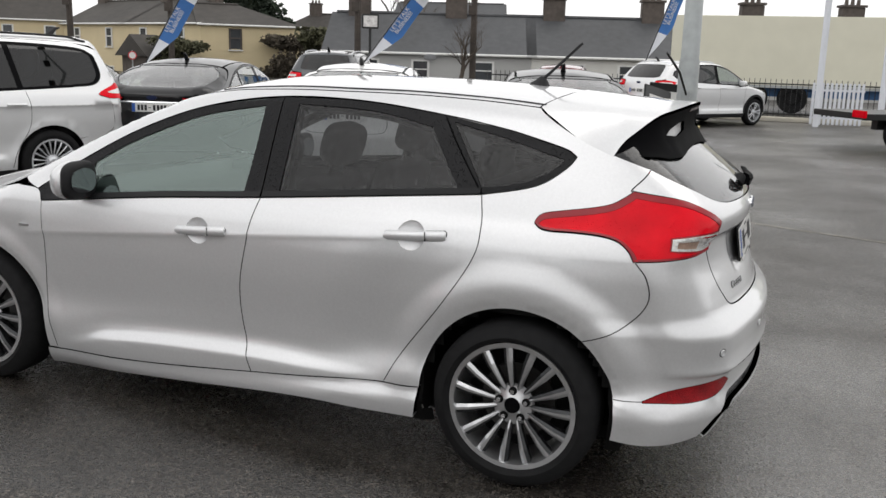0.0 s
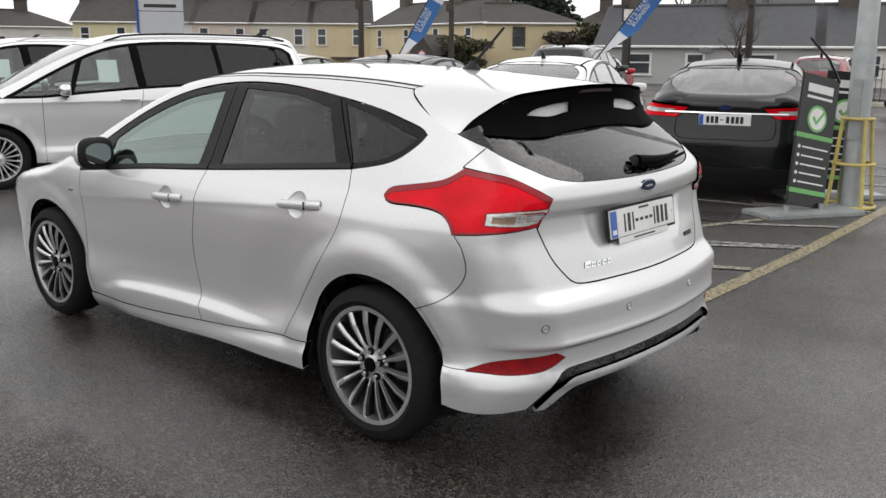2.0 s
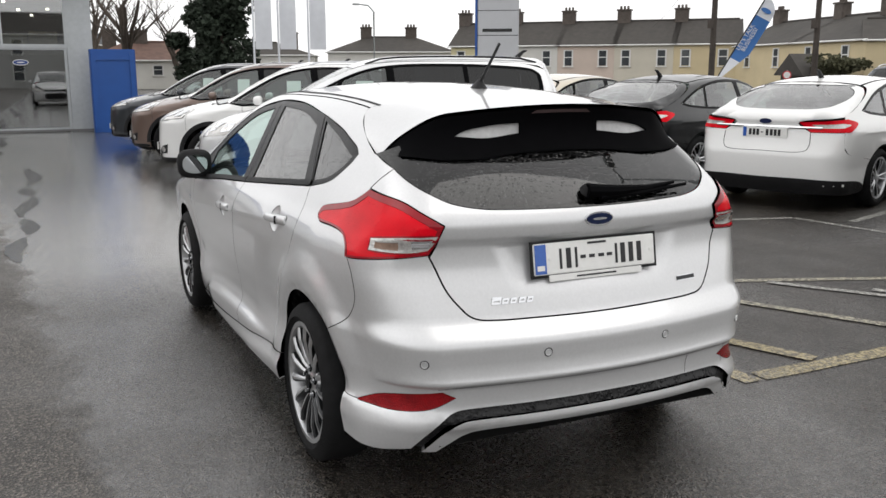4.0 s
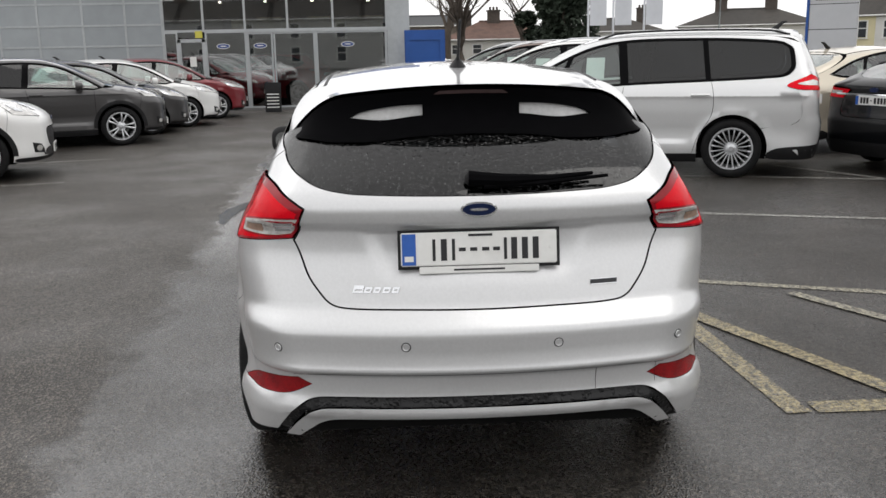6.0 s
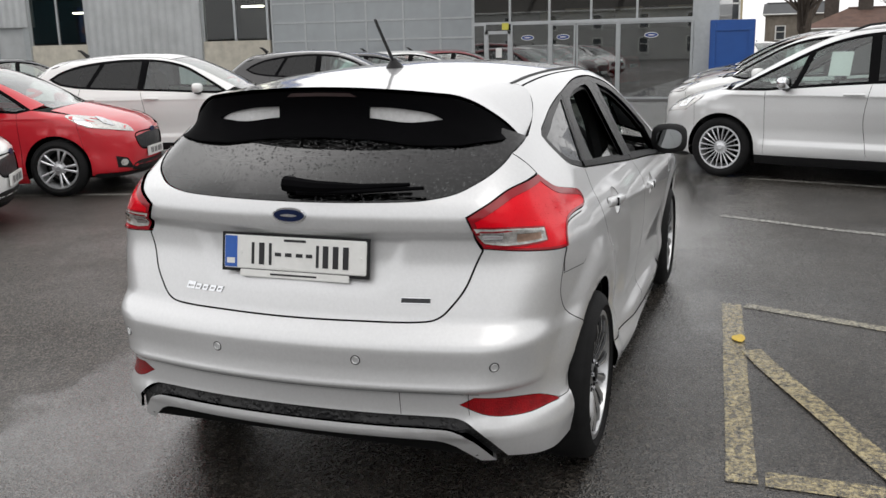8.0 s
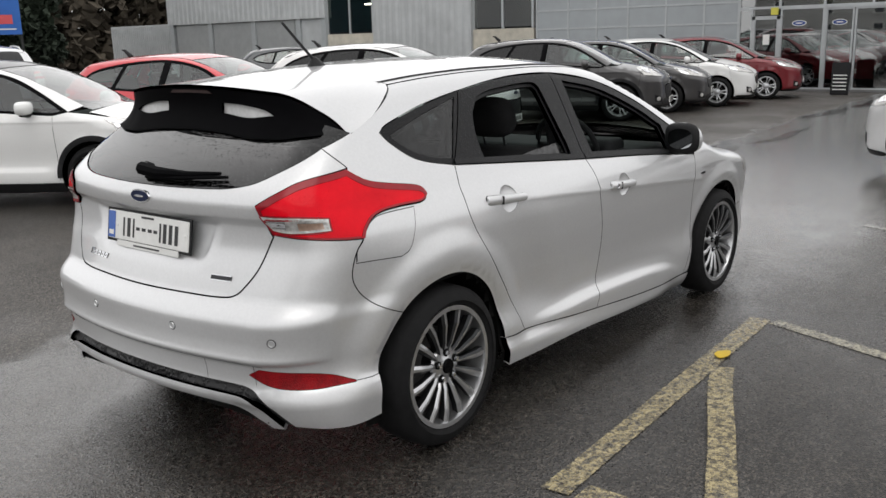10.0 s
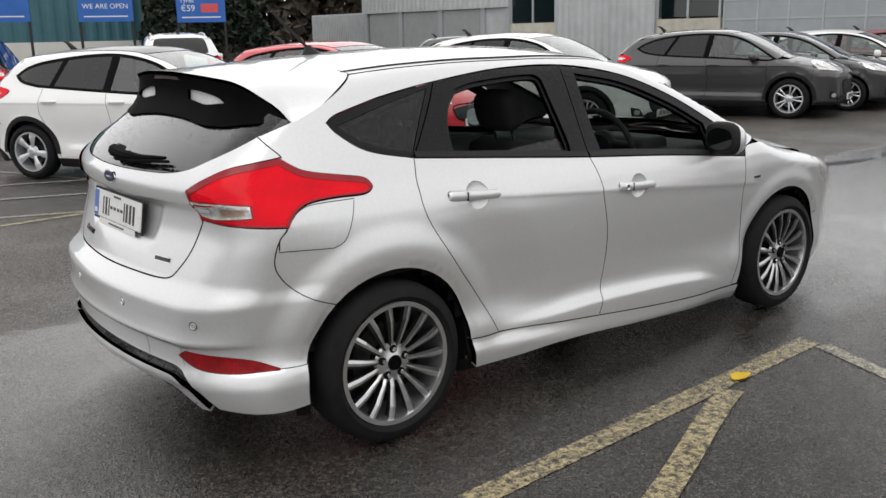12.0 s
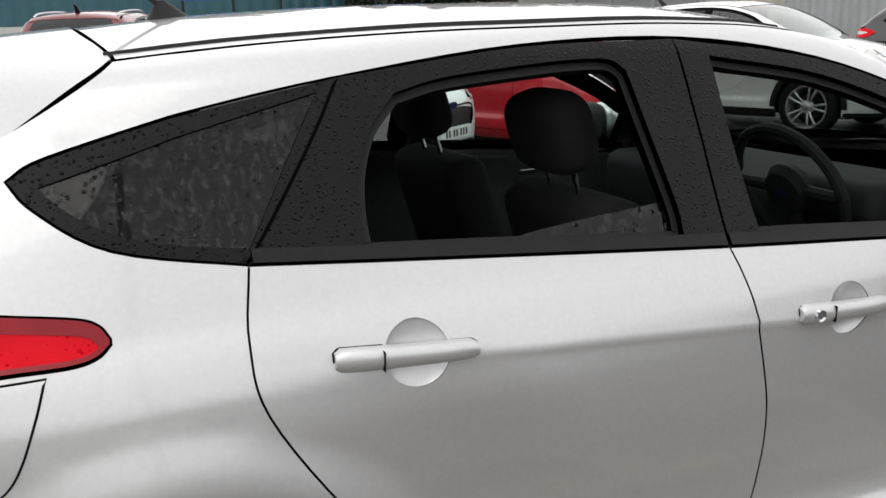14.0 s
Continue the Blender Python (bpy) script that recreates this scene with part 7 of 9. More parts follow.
SUV = lines_of(wb=2.70, nose=-3.58, tail=0.94, W=0.935, r=0.36, H=1.68, crease=0.98, edge=0.585, sill=0.33, low=0.26, taper=0.06, cladding=True, lift=1.12,
    top=[(-3.63, 0.7), (-3.5, 0.88), (-3.2, 1.0), (-2.8, 1.09), (-2.5, 1.15), (-2.25, 1.30), (-1.95, 1.46), (-1.65, 1.59), (-1.3, 1.665), (-0.8, 1.68), (-0.2, 1.665), (0.4, 1.62), (0.8, 1.56)],
    tails=[(0.2, 0.87), (0.35, 0.92), (0.6, 0.94), (0.8, 0.91), (1.05, 0.87), (1.12, 0.85), (1.2, 0.80), (1.4, 0.62), (1.55, 0.46), (1.68, 0.3)],
    noses=[(0.15, -3.44), (0.3, -3.56), (0.5, -3.58), (0.8, -3.56), (0.95, -3.42), (1.1, -3.1)],
    belt=[(-2.4, 1.03), (-1.7, 1.07), (-1.1, 1.09), (-0.5, 1.12), (0.1, 1.16)], gaps=(-2.25, -1.18, -0.30, -0.24), dlo_rear=[(0.0, 1.155), (0.3, 1.20), (0.45, 1.30)],
    dlo_top=[(0.45, 1.30), (0.3, 1.42), (-0.2, 1.53), (-0.8, 1.58), (-1.3, 1.575), (-1.7, 1.49), (-2.05, 1.32), (-2.45, 1.08)], lean=-0.12, lean_c=0.4, roof_end=0.42, split=0.76, hatch_y=0.52, privacy=True,
    seam=[(0.48, 1.45), (0.58, 1.32), (0.68, 1.2)], lamp_in=[(0.52, 1.02), (0.52, 1.15)], lamp_out=[(0.62, 1.02), (0.40, 1.12), (0.65, 1.17)], rw=(1.22, 0.56, 1.56, 0.50), hood=(-3.48, 0.84), hood_line=[(-2.7, 1.04), (-2.95, 1.0)],
    head_in=[(0.54, 0.82), (0.54, 0.92)], head_out=[(-3.2, 0.98), (-2.95, 1.0), (-3.1, 0.88)], ws=(-2.6, -1.55), cowl=1.16, grille=(0.48, 0.82, 0.46), plate_z=0.90, emblem_z=1.1, mirror_x=-2.0, rails=(-1.3, 0.3), rail_coat=ALLOY, spokes=10, notice=(-1.62, -1.42, 1.18, 1.40))


RAISED = dict(SMALL, cladding=True, spokes=5, spoke_dark=ALLOY_DARK, privacy=True)


def heading(x, y, hx, hy):
    """The place of a car's rear axle and the way that it heads."""
    return pose(x, y, 0, 0, 0, math.degrees(math.atan2(-hy, -hx)))


def recoat(ob, old, new_coat, more=()):
    """Gives a copied car its own paint."""
    swap = dict([(old, new_coat), *more])
    for o in ob.children_recursive:
        for slot in o.material_slots:
            if slot.material in swap:
                fresh = swap[slot.material]
                slot.link = "OBJECT"
                slot.material = fresh


PAINTS = {"white": paint("white_paint", (0.78, 0.78, 0.77)), "black": paint("black_paint", (0.004, 0.0045, 0.0055), 0.0, 0.3), "grey": paint("grey_paint", (0.06, 0.058, 0.059), 0.5, 0.4),
          "red": paint("red_paint", (0.54, 0.010, 0.022)), "dark_red": paint("dark_red_paint", (0.17, 0.006, 0.012), 0.2), "brown": paint("brown_paint", (0.16, 0.11, 0.09), 0.5, 0.4), "cream": paint("cream_paint", (0.60, 0.54, 0.44), 0.4),
          "slate": paint("slate_paint", (0.03, 0.034, 0.04), 0.4), "mist": paint("mist_paint", (0.72, 0.725, 0.73), 0.45)}
H1, H2 = (-0.326, 0.945), (-0.33, -0.944)
FIRST = {}
CARS = [
    ("people_carrier", MPV, "mist", (-7.64, 3.95), H2, "silver people carrier with black roof rails and dark rear windows", None),
    ("estate_car", FASTBACK, "black", (-1.88, 6.75), H1, "black large hatchback car with wet rear window, in a marked bay", None),
    ("estate_car", FASTBACK, "white", (-4.63, 6.72), H1, "pearl white large saloon car with red tail lamps", None),
    ("estate_car", FASTBACK, "black", (-7.15, 6.3), H1, "black large saloon car with chrome strip over its plate", None),
    ("estate_car", FASTBACK, "cream", (-9.8, 5.9), H1, "pale champagne saloon car beside a black one", None),
    ("crossover_car", CROSSOVER, "white", (-7.95, -8.2), (-0.30, 0.954), "white compact crossover with black alloy spokes", None),
    ("crossover_car", CROSSOVER, "grey", (-12.5, -7.8), (-0.33, 0.944), "dark grey compact crossover, wet with rain", None),
    ("small_hatchback", SMALL, "red", (-4.68, -8.55), (-0.33, 0.944), "bright red small hatchback with black grille", None),
    ("raised_hatchback", RAISED, "white", (-1.52, -7.95), (-0.56, 0.828), "white small hatchback with black roof and arch trim", "black"),
    ("small_hatchback", SMALL, "grey", (-14.5, -7.7), (-0.33, 0.944), "dark grey small hatchback between parked cars", None),
    ("small_hatchback", SMALL, "white", (-16.3, -7.4), (-0.33, 0.944), "white small hatchback in a row by the showroom", None),
    ("small_hatchback", SMALL, "dark_red", (-18.7, -7.2), (-0.33, 0.944), "dark red small hatchback at the end of the row", None),
    ("sport_utility", SUV, "white", (-9.74, 3.55), H2, "white sport utility with pale roof rails", None),
    ("sport_utility", SUV, "brown", (-12.55, 3.48), H2, "brown sport utility in a row of parked cars", None),
    ("sport_utility", SUV, "slate", (-15.2, 3.4), H2, "dark grey sport utility at the end of a row", None),
    ("sport_utility", SUV, "slate", (-9.75, 15.1), H1, "dark blue-grey sport utility with alloy wheels", None),
    ("sport_utility", SUV, "dark_red", (-0.75, -11.5), (-0.33, -0.944), "dark red sport utility behind a white hatchback", None),
    ("sport_utility", SUV, "slate", (3.4, -14.2), (-0.33, -0.944), "dark grey sport utility with roof rails", None),
    ("sport_utility", SUV, "mist", (-6.0, -15.5), (-0.33, -0.944), "silver sport utility with pale roof rails", None),
    ("small_hatchback", SMALL, "slate", (-14.5, -17.5), (-0.8, 0.6), "dark small hatchback near the workshop", None),
    ("small_hatchback", SMALL, "white", (-42.0, 0.9), (0.95, 0.3), "white car standing beyond the blue hoarding", None),
    ("small_hatchback", SMALL, "red", (-10.5, 17.0), (-0.326, 0.945), "red small hatchback in the far row", None),
    ("small_hatchback", SMALL, "dark_red", (-5.5, 20.0), (-0.2, 0.98), "dark red small hatchback by the railings", None),
    ("sport_utility", SUV, "mist", (-2.9, 20.46), (0.55, 0.835), "silver sport utility parked near a railing", None),
]
for nm_, sp, colour, place, way, label, roof_c in CARS:
    if nm_ not in FIRST:
        FIRST[nm_] = (parked_car(nm_, label, sp, PAINTS[colour]), PAINTS[colour])
        FIRST[nm_][0].matrix_basis = heading(*place, *way)
        ob = FIRST[nm_][0]
    else:
        ob = copy_thing(FIRST[nm_][0], heading(*place, *way))
        recoat(ob, FIRST[nm_][1], PAINTS[colour])
        ob["label"] = label
    ob["group"] = "parked cars"
    if roof_c:
        for o in ob.children:
            if o.name.startswith("roof") and "rail" not in o.name:
                o.material_slots[0].link = "OBJECT"
                o.material_slots[0].material = PAINTS[roof_c]


# ---- the showroom and workshops, in one line behind the aisle ----
FX = 0.0


def settle(ob):
    """Moves a building drawn on its own plot to the far side of the yard, at its true size."""
    for o in ob.children_recursive:
        for v in o.data.vertices:
            x, y, z = v.co
            v.co = (-21.9 + 0.769 * x, 0.469 + 0.769 * y, 1.05 * z if z <= 1.27 else 0.356 + 0.769 * z)


PANEL_GREY = material("grey_panel", (0.30, 0.325, 0.34), 0.3, spots=0.10, scale=3, coat=0.4)
FRAME_GREY = material("frame_grey", (0.42, 0.44, 0.45), 0.4, 0.3, spots=0.1, scale=10)
CLADDING = material("ribbed_cladding", (0.46, 0.475, 0.48), 0.45, 0.2, spots=0.15, scale=2.5)
CONCRETE = material("stained_concrete", (0.50, 0.47, 0.40), 0.85, spots=0.25, scale=4, bump=0.3, bump_scale=40)
SHUTTER = material("roller_shutter", (0.36, 0.37, 0.37), 0.5, 0.2, spots=0.12, scale=4)
BLUE_BOARD = material("blue_board", (0.012, 0.075, 0.30), 0.45, spots=0.12, scale=3)
# the interiors' dimness is put into this near-black wall and deck colour
SHADED_ROOM = material("shaded_room", (0.03, 0.032, 0.035), 0.8, spots=0.3, scale=1.2)
ROOM_FLOOR = material("showroom_floor", (0.16, 0.16, 0.16), 0.25, spots=0.2, scale=2)
SHOP_GLASS = pane("showroom_glass", (0.55, 0.58, 0.58), 0.95, base=0.24)
WORK_GLASS = pane("workshop_glass", (0.55, 0.58, 0.58), 0.9, base=0.045)
LAMP_GLOW = material("lamp_glow", (1.0, 0.90, 0.72), 0.5, emit=14.0)
BOX_CARD = material("pale_cartons", (0.55, 0.48, 0.28), 0.8, spots=0.25, scale=4)

shop = thing("showroom", "glass-fronted car showroom with grey wall panels and a blue eaves band", "building")
part("floor_slab", box_bm(FX - 12, -17.5, 0.005, FX + 0.1, -0.4, 0.06), ROOM_FLOOR, shop)
part("back_wall", box_bm(FX - 12.2, -17.5, 0, FX - 12, -0.4, 4.3), SHADED_ROOM, shop)
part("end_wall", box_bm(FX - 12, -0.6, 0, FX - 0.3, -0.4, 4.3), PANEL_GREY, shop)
part("party_wall", box_bm(FX - 12, -17.6, 0, FX - 0.2, -17.45, 4.3), SHADED_ROOM, shop)
part("inner_wall", box_bm(FX - 12, -9.3, 0, FX - 0.2, -9.15, 4.3), SHADED_ROOM, shop)
part("roof_deck", box_bm(FX - 12.2, -17.6, 4.3, FX, -0.4, 4.5), SHADED_ROOM, shop)
part("mezzanine", box_bm(FX - 12, -9.0, 2.22, FX - 1.6, -0.7, 2.38), SHADED_ROOM, shop)
part("eaves_band", box_bm(FX - 0.3, -17.6, 4.06, FX + 0.35, -0.2, 4.55, 0.02), BLUE_BOARD, shop, "blue eaves band")
part("corner_column", box_bm(FX - 0.5, -1.18, 0, FX + 0.06, -0.38, 4.06, 0.01), FRAME_GREY, shop, "grey corner column")
for y0, y1, z0, z1 in ((-9.05, -7.66, 2.36, 4.02), (-7.66, -6.2, 2.36, 4.02), (-6.2, -4.7, 2.36, 4.02), (-4.7, -3.1, 2.36, 4.02), (-3.1, -1.2, 2.36, 4.02),
                       (-9.05, -8.6, 0.08, 2.28), (-7.6, -6.2, 0.08, 2.28), (-6.12, -5.27, 0.08, 2.22), (-5.2, -3.78, 0.08, 2.22), (-3.7, -1.24, 0.08, 2.22)):
    w = part("shop_window", box_bm(FX - 0.012, y0 + 0.03, z0, FX, y1 - 0.03, z1), SHOP_GLASS, shop)
    w.visible_shadow = False
    for a, b, c, d in ((y0 - 0.02, y0 + 0.035, z0 - 0.06, z1 + 0.06), (y1 - 0.035, y1 + 0.02, z0 - 0.06, z1 + 0.06), (y0, y1, z0 - 0.06, z0 + 0.02), (y0, y1, z1 - 0.02, z1 + 0.06)):
        part("window_frame", box_bm(FX - 0.05, a, c, FX + 0.045 + 0.002 * random.random(), b, d), FRAME_GREY, w)
for y0 in (-6.2, -3.78, -1.26):
    part("portal_post", box_bm(FX - 0.06, y0, 0, FX + 0.07, y0 + 0.07, 2.33), FRAME_GREY, shop)
part("portal_beam", box_bm(FX - 0.06, -6.25, 2.26, FX + 0.08, -1.18, 2.36), FRAME_GREY, shop)
door = part("entrance_door", box_bm(FX - 0.03, -8.55, 0.06, FX, -7.65, 2.0), SHOP_GLASS, shop, "glass entrance door with grey frame")
for a, b, c, d in ((-8.6, -8.48, 0.03, 2.06), (-7.74, -7.62, 0.03, 2.06), (-8.6, -7.62, 1.95, 2.07), (-8.6, -7.62, 0.03, 0.16)):
    part("door_frame", box_bm(FX - 0.04, a, c, FX + 0.05, b, d), FRAME_GREY, door)
part("door_notice", box_bm(FX + 0.004, -8.2, 1.15, FX + 0.012, -7.98, 1.45), PLATE_WHITE, door)
part("fire_sign", box_bm(FX + 0.05, -7.95, 2.1, FX + 0.06, -7.7, 2.34), material("yellow_sign", (0.6, 0.55, 0.08), 0.5, spots=0.1, scale=10), shop)
part("upper_glass", box_bm(FX - 0.012, -8.58, 2.1, FX, -7.65, 2.30), SHOP_GLASS, shop)
cols = (-17.45, -15.98, -14.7, -13.36, -11.82, -10.35, -9.08)
rows_z = (1.28, 1.87, 2.58, 3.32, 4.05)
for a, b in zip(cols, cols[1:]):
    for c, d in zip(rows_z, rows_z[1:]):
        part("wall_panel", box_bm(FX - 0.05, a + 0.03, c + 0.03, FX + 0.01, b - 0.03, d - 0.03, 0.004), PANEL_GREY, shop)
    w = part("low_window", box_bm(FX - 0.012, a + 0.04, 0.15, FX, b - 0.04, 1.24), SHOP_GLASS, shop)
    w.visible_shadow = False
for y in cols:
    part("mullion", box_bm(FX - 0.08, y - 0.035, 0, FX + 0.03, y + 0.035, 4.06), FRAME_GREY, shop)
for z in (*rows_z[:-1], 0.12):
    part("transom", box_bm(FX - 0.08, -17.45, z - 0.032, FX + 0.026, -9.08, z + 0.032), FRAME_GREY, shop)
for k in range(14):
    p = Vector((FX - 2.5 - random.random() * 6, -8.3 + 7 * random.random(), 3.55 + 0.4 * random.random()))
    part("ceiling_spot", tube_bm(p, p + Vector((0, 0, 0.06)), 0.06, 0.05, 10), LAMP_GLOW, shop, "lit ceiling spot")
for k in range(6):
    part("carton_stack", box_bm(FX - 2.6, -7.0 + k * 0.95, 2.40, FX - 1.9, -6.1 + k * 0.95, 2.40 + 0.35 + 0.1 * (k % 2), 0.01), BOX_CARD, shop)
DECAL = material("decal_blue", (0.02, 0.05, 0.20), 0.4, spots=0.1, scale=10)
for y in (-7.0, -5.7, -2.6):
    rim_d = part("oval_decal", oval_bm(FX + 0.002, y, 1.80, 0.24, 0.095, 0.003, 28), PLATE_WHITE, shop, "dark blue oval window decal with a pale rim")
    part("decal_face", oval_bm(FX + 0.0055, y, 1.80, 0.215, 0.075, 0.002, 28), DECAL, rim_d)
    part("decal_mark", oval_bm(FX + 0.008, y, 1.80, 0.12, 0.018, 0.001, 20), PLATE_WHITE, rim_d)
for k, (y, cc) in enumerate(((-3.2, "red"), (-6.4, "black"))):
    ob = copy_thing(FIRST["small_hatchback"][0], pose(-24.6 - 0.8 * k, 0.77 * y - 0.5, 0.065, 0, 0, 75 + 30 * k))
    recoat(ob, FIRST["small_hatchback"][1], PAINTS[cc])
    tagged(ob, ("red" if k == 0 else "black") + " small hatchback standing inside the showroom", "car", "parked cars")

works = thing("workshop", "grey workshop with ribbed cladding, concrete bays and roller shutters", "building")
for y0, y1 in ((-20.7, -17.6), (-29.6, -26.5)):
    part("concrete_infill", box_bm(FX - 0.25, y0, 0, FX + 0.02, y1, 1.95, 0.01), CONCRETE, works)
    part("workshop_recess", box_bm(FX - 3.0, y0, 1.95, FX - 2.9, y1, 4.6), SHADED_ROOM, works)
    mid = (y0 + y1) / 2
    for a, b in ((y0 + 0.1, mid - 0.03), (mid + 0.03, y1 - 0.1)):
        part("workshop_window", box_bm(FX - 0.02, a, 2.02, FX - 0.008, b, 4.5), WORK_GLASS, works)
    for y in (y0 + 0.05, mid, y1 - 0.05):
        part("window_post", box_bm(FX - 0.06, y - 0.05, 1.95, FX + 0.03, y + 0.05, 4.6), FRAME_GREY, works)
    part("strip_light", box_bm(FX - 2.2, mid - 0.9, 3.35, FX - 2.0, mid + 0.1, 3.42), LAMP_GLOW, works, "lit strip light")
for y0, y1, z0, z1, x in ((-26.5, -20.7, 0, 4.9, 0.10), (-42.5, -29.6, 2.75, 4.9, 0.15)):
    bm = bmesh.new()
    n = int((y1 - y0) / 0.10)
    rows = []
    for k in range(n + 1):
        y = y0 + (y1 - y0) * k / n
        xx = FX + x + (0.035 if (k // 2) % 2 else 0.0)
        rows.append((bm.verts.new((xx, y, z0)), bm.verts.new((xx, y, z1))))
    for a, b in zip(rows, rows[1:]):
        bm.faces.new((a[0], b[0], b[1], a[1]))
    part("ribbed_wall", bm, CLADDING, works)
    part("wall_backing", box_bm(FX - 0.3, y0, z0, FX + x - 0.01, y1, z1), CLADDING, works)
part("works_roof", box_bm(FX - 12, -42.5, 4.6, FX - 0.05, -17.6, 4.9), SHADED_ROOM, works)
part("back_wall", box_bm(FX - 12, -42.5, 0, FX - 11.8, -17.6, 4.6), SHADED_ROOM, works)
for y0, y1, lo in ((-41.9, -38.9, 0.9), (-38.5, -35.2, 0.05), (-34.9, -31.9, 0.05)):
    sh = part("roller_shutter", box_bm(FX - 0.1, y0, lo, FX + 0.02, y1, 2.72), SHUTTER, works)
    for k in range(int((2.7 - lo) / 0.12)):
        part("shutter_slat", box_bm(FX + 0.02, y0 + 0.02, lo + k * 0.12 + 0.012, FX + 0.035, y1 - 0.02, lo + k * 0.12 + 0.108, 0.006), SHUTTER, sh)
for y in (-42.2, -38.7, -35.05, -31.6, -29.75):
    part("shutter_post", box_bm(FX - 0.15, y - 0.16, 0, FX + 0.12, y + 0.16, 2.8), FRAME_GREY, works)
part("infill_wall", box_bm(FX - 0.2, -31.6, 0, FX + 0.0, -29.75, 2.75), CLADDING, works)
box_ob = thing("storage_container", "pale grey steel storage container beside the workshop", "container")
bm = box_bm(FX - 6, -49.5, 0, FX - 0.5, -43.2, 2.85)
part("container_body", bm, CLADDING, box_ob)
for k in range(30):
    part("container_rib", box_bm(FX - 0.5, -49.4 + k * 0.205, 0.1, FX - 0.46, -49.3 + k * 0.205, 2.75), CLADDING, box_ob)
for ob in (shop, works, box_ob):
    settle(ob)
board = thing("blue_hoarding", "bright blue panelled hoarding beside the showroom", "hoarding")
part("hoarding_face", box_bm(-21.3, 0.02, 0, -21.0, 1.10, 2.06, 0.01), BLUE_BOARD, board)
for a, b in ((0.05, 0.16), (0.96, 1.07)):
    part("hoarding_rail", box_bm(-21.0, a, 0.1, -20.97, b, 2.0), BLUE_BOARD, board)
part("hoarding_rail", box_bm(-21.0, 0.16, 1.80, -20.97, 0.96, 1.90), BLUE_BOARD, board)
kiosk = thing("menu_board", "black pavement sign with white bars outside the showroom", "sign", pose(-20.75, -3.50, 0, 0, -6, 0))
part("sign_panel", box_bm(-0.03, -0.21, 0.0, 0.03, 0.21, 0.78, 0.01), BLACK_PLASTIC, kiosk)
for k in range(5):
    part("sign_bar", box_bm(0.031, -0.16, 0.12 + k * 0.085, 0.035, 0.16, 0.145 + k * 0.085), PLATE_WHITE, kiosk)

# ---- houses ----
def wall_paint(name, c):
    return material(name, c, 0.9, spots=0.10, scale=0.8, bump=0.2, bump_scale=30)


SLATE = material("dark_roof_tiles", (0.042, 0.037, 0.032), 0.75, spots=0.35, scale=2.0, bump=0.6, bump_scale=12)
SLATE_GREY = material("grey_slates", (0.052, 0.054, 0.058), 0.65, spots=0.25, scale=3, bump=0.4, bump_scale=10)
BRICK_DARK = material("sooty_chimney", (0.09, 0.075, 0.065), 0.9, spots=0.35, scale=5)
WALLS = {"cream": wall_paint("cream_render", (0.62, 0.52, 0.33)), "white": wall_paint("white_render", (0.66, 0.65, 0.61)), "pink": wall_paint("pale_pink_render", (0.60, 0.50, 0.43)), "stone": wall_paint("grey_render", (0.42, 0.42, 0.41)), "pale": wall_paint("off_white_render", (0.60, 0.56, 0.47)), "lemon": wall_paint("pale_yellow_render", (0.66, 0.60, 0.38))}
FRAME_WHITE = material("window_white", (0.7, 0.7, 0.68), 0.5, spots=0.08, scale=10)
HOUSE_GLASS = material("house_glass", (0.05, 0.055, 0.06), 0.08, spots=0.3, scale=1.5)


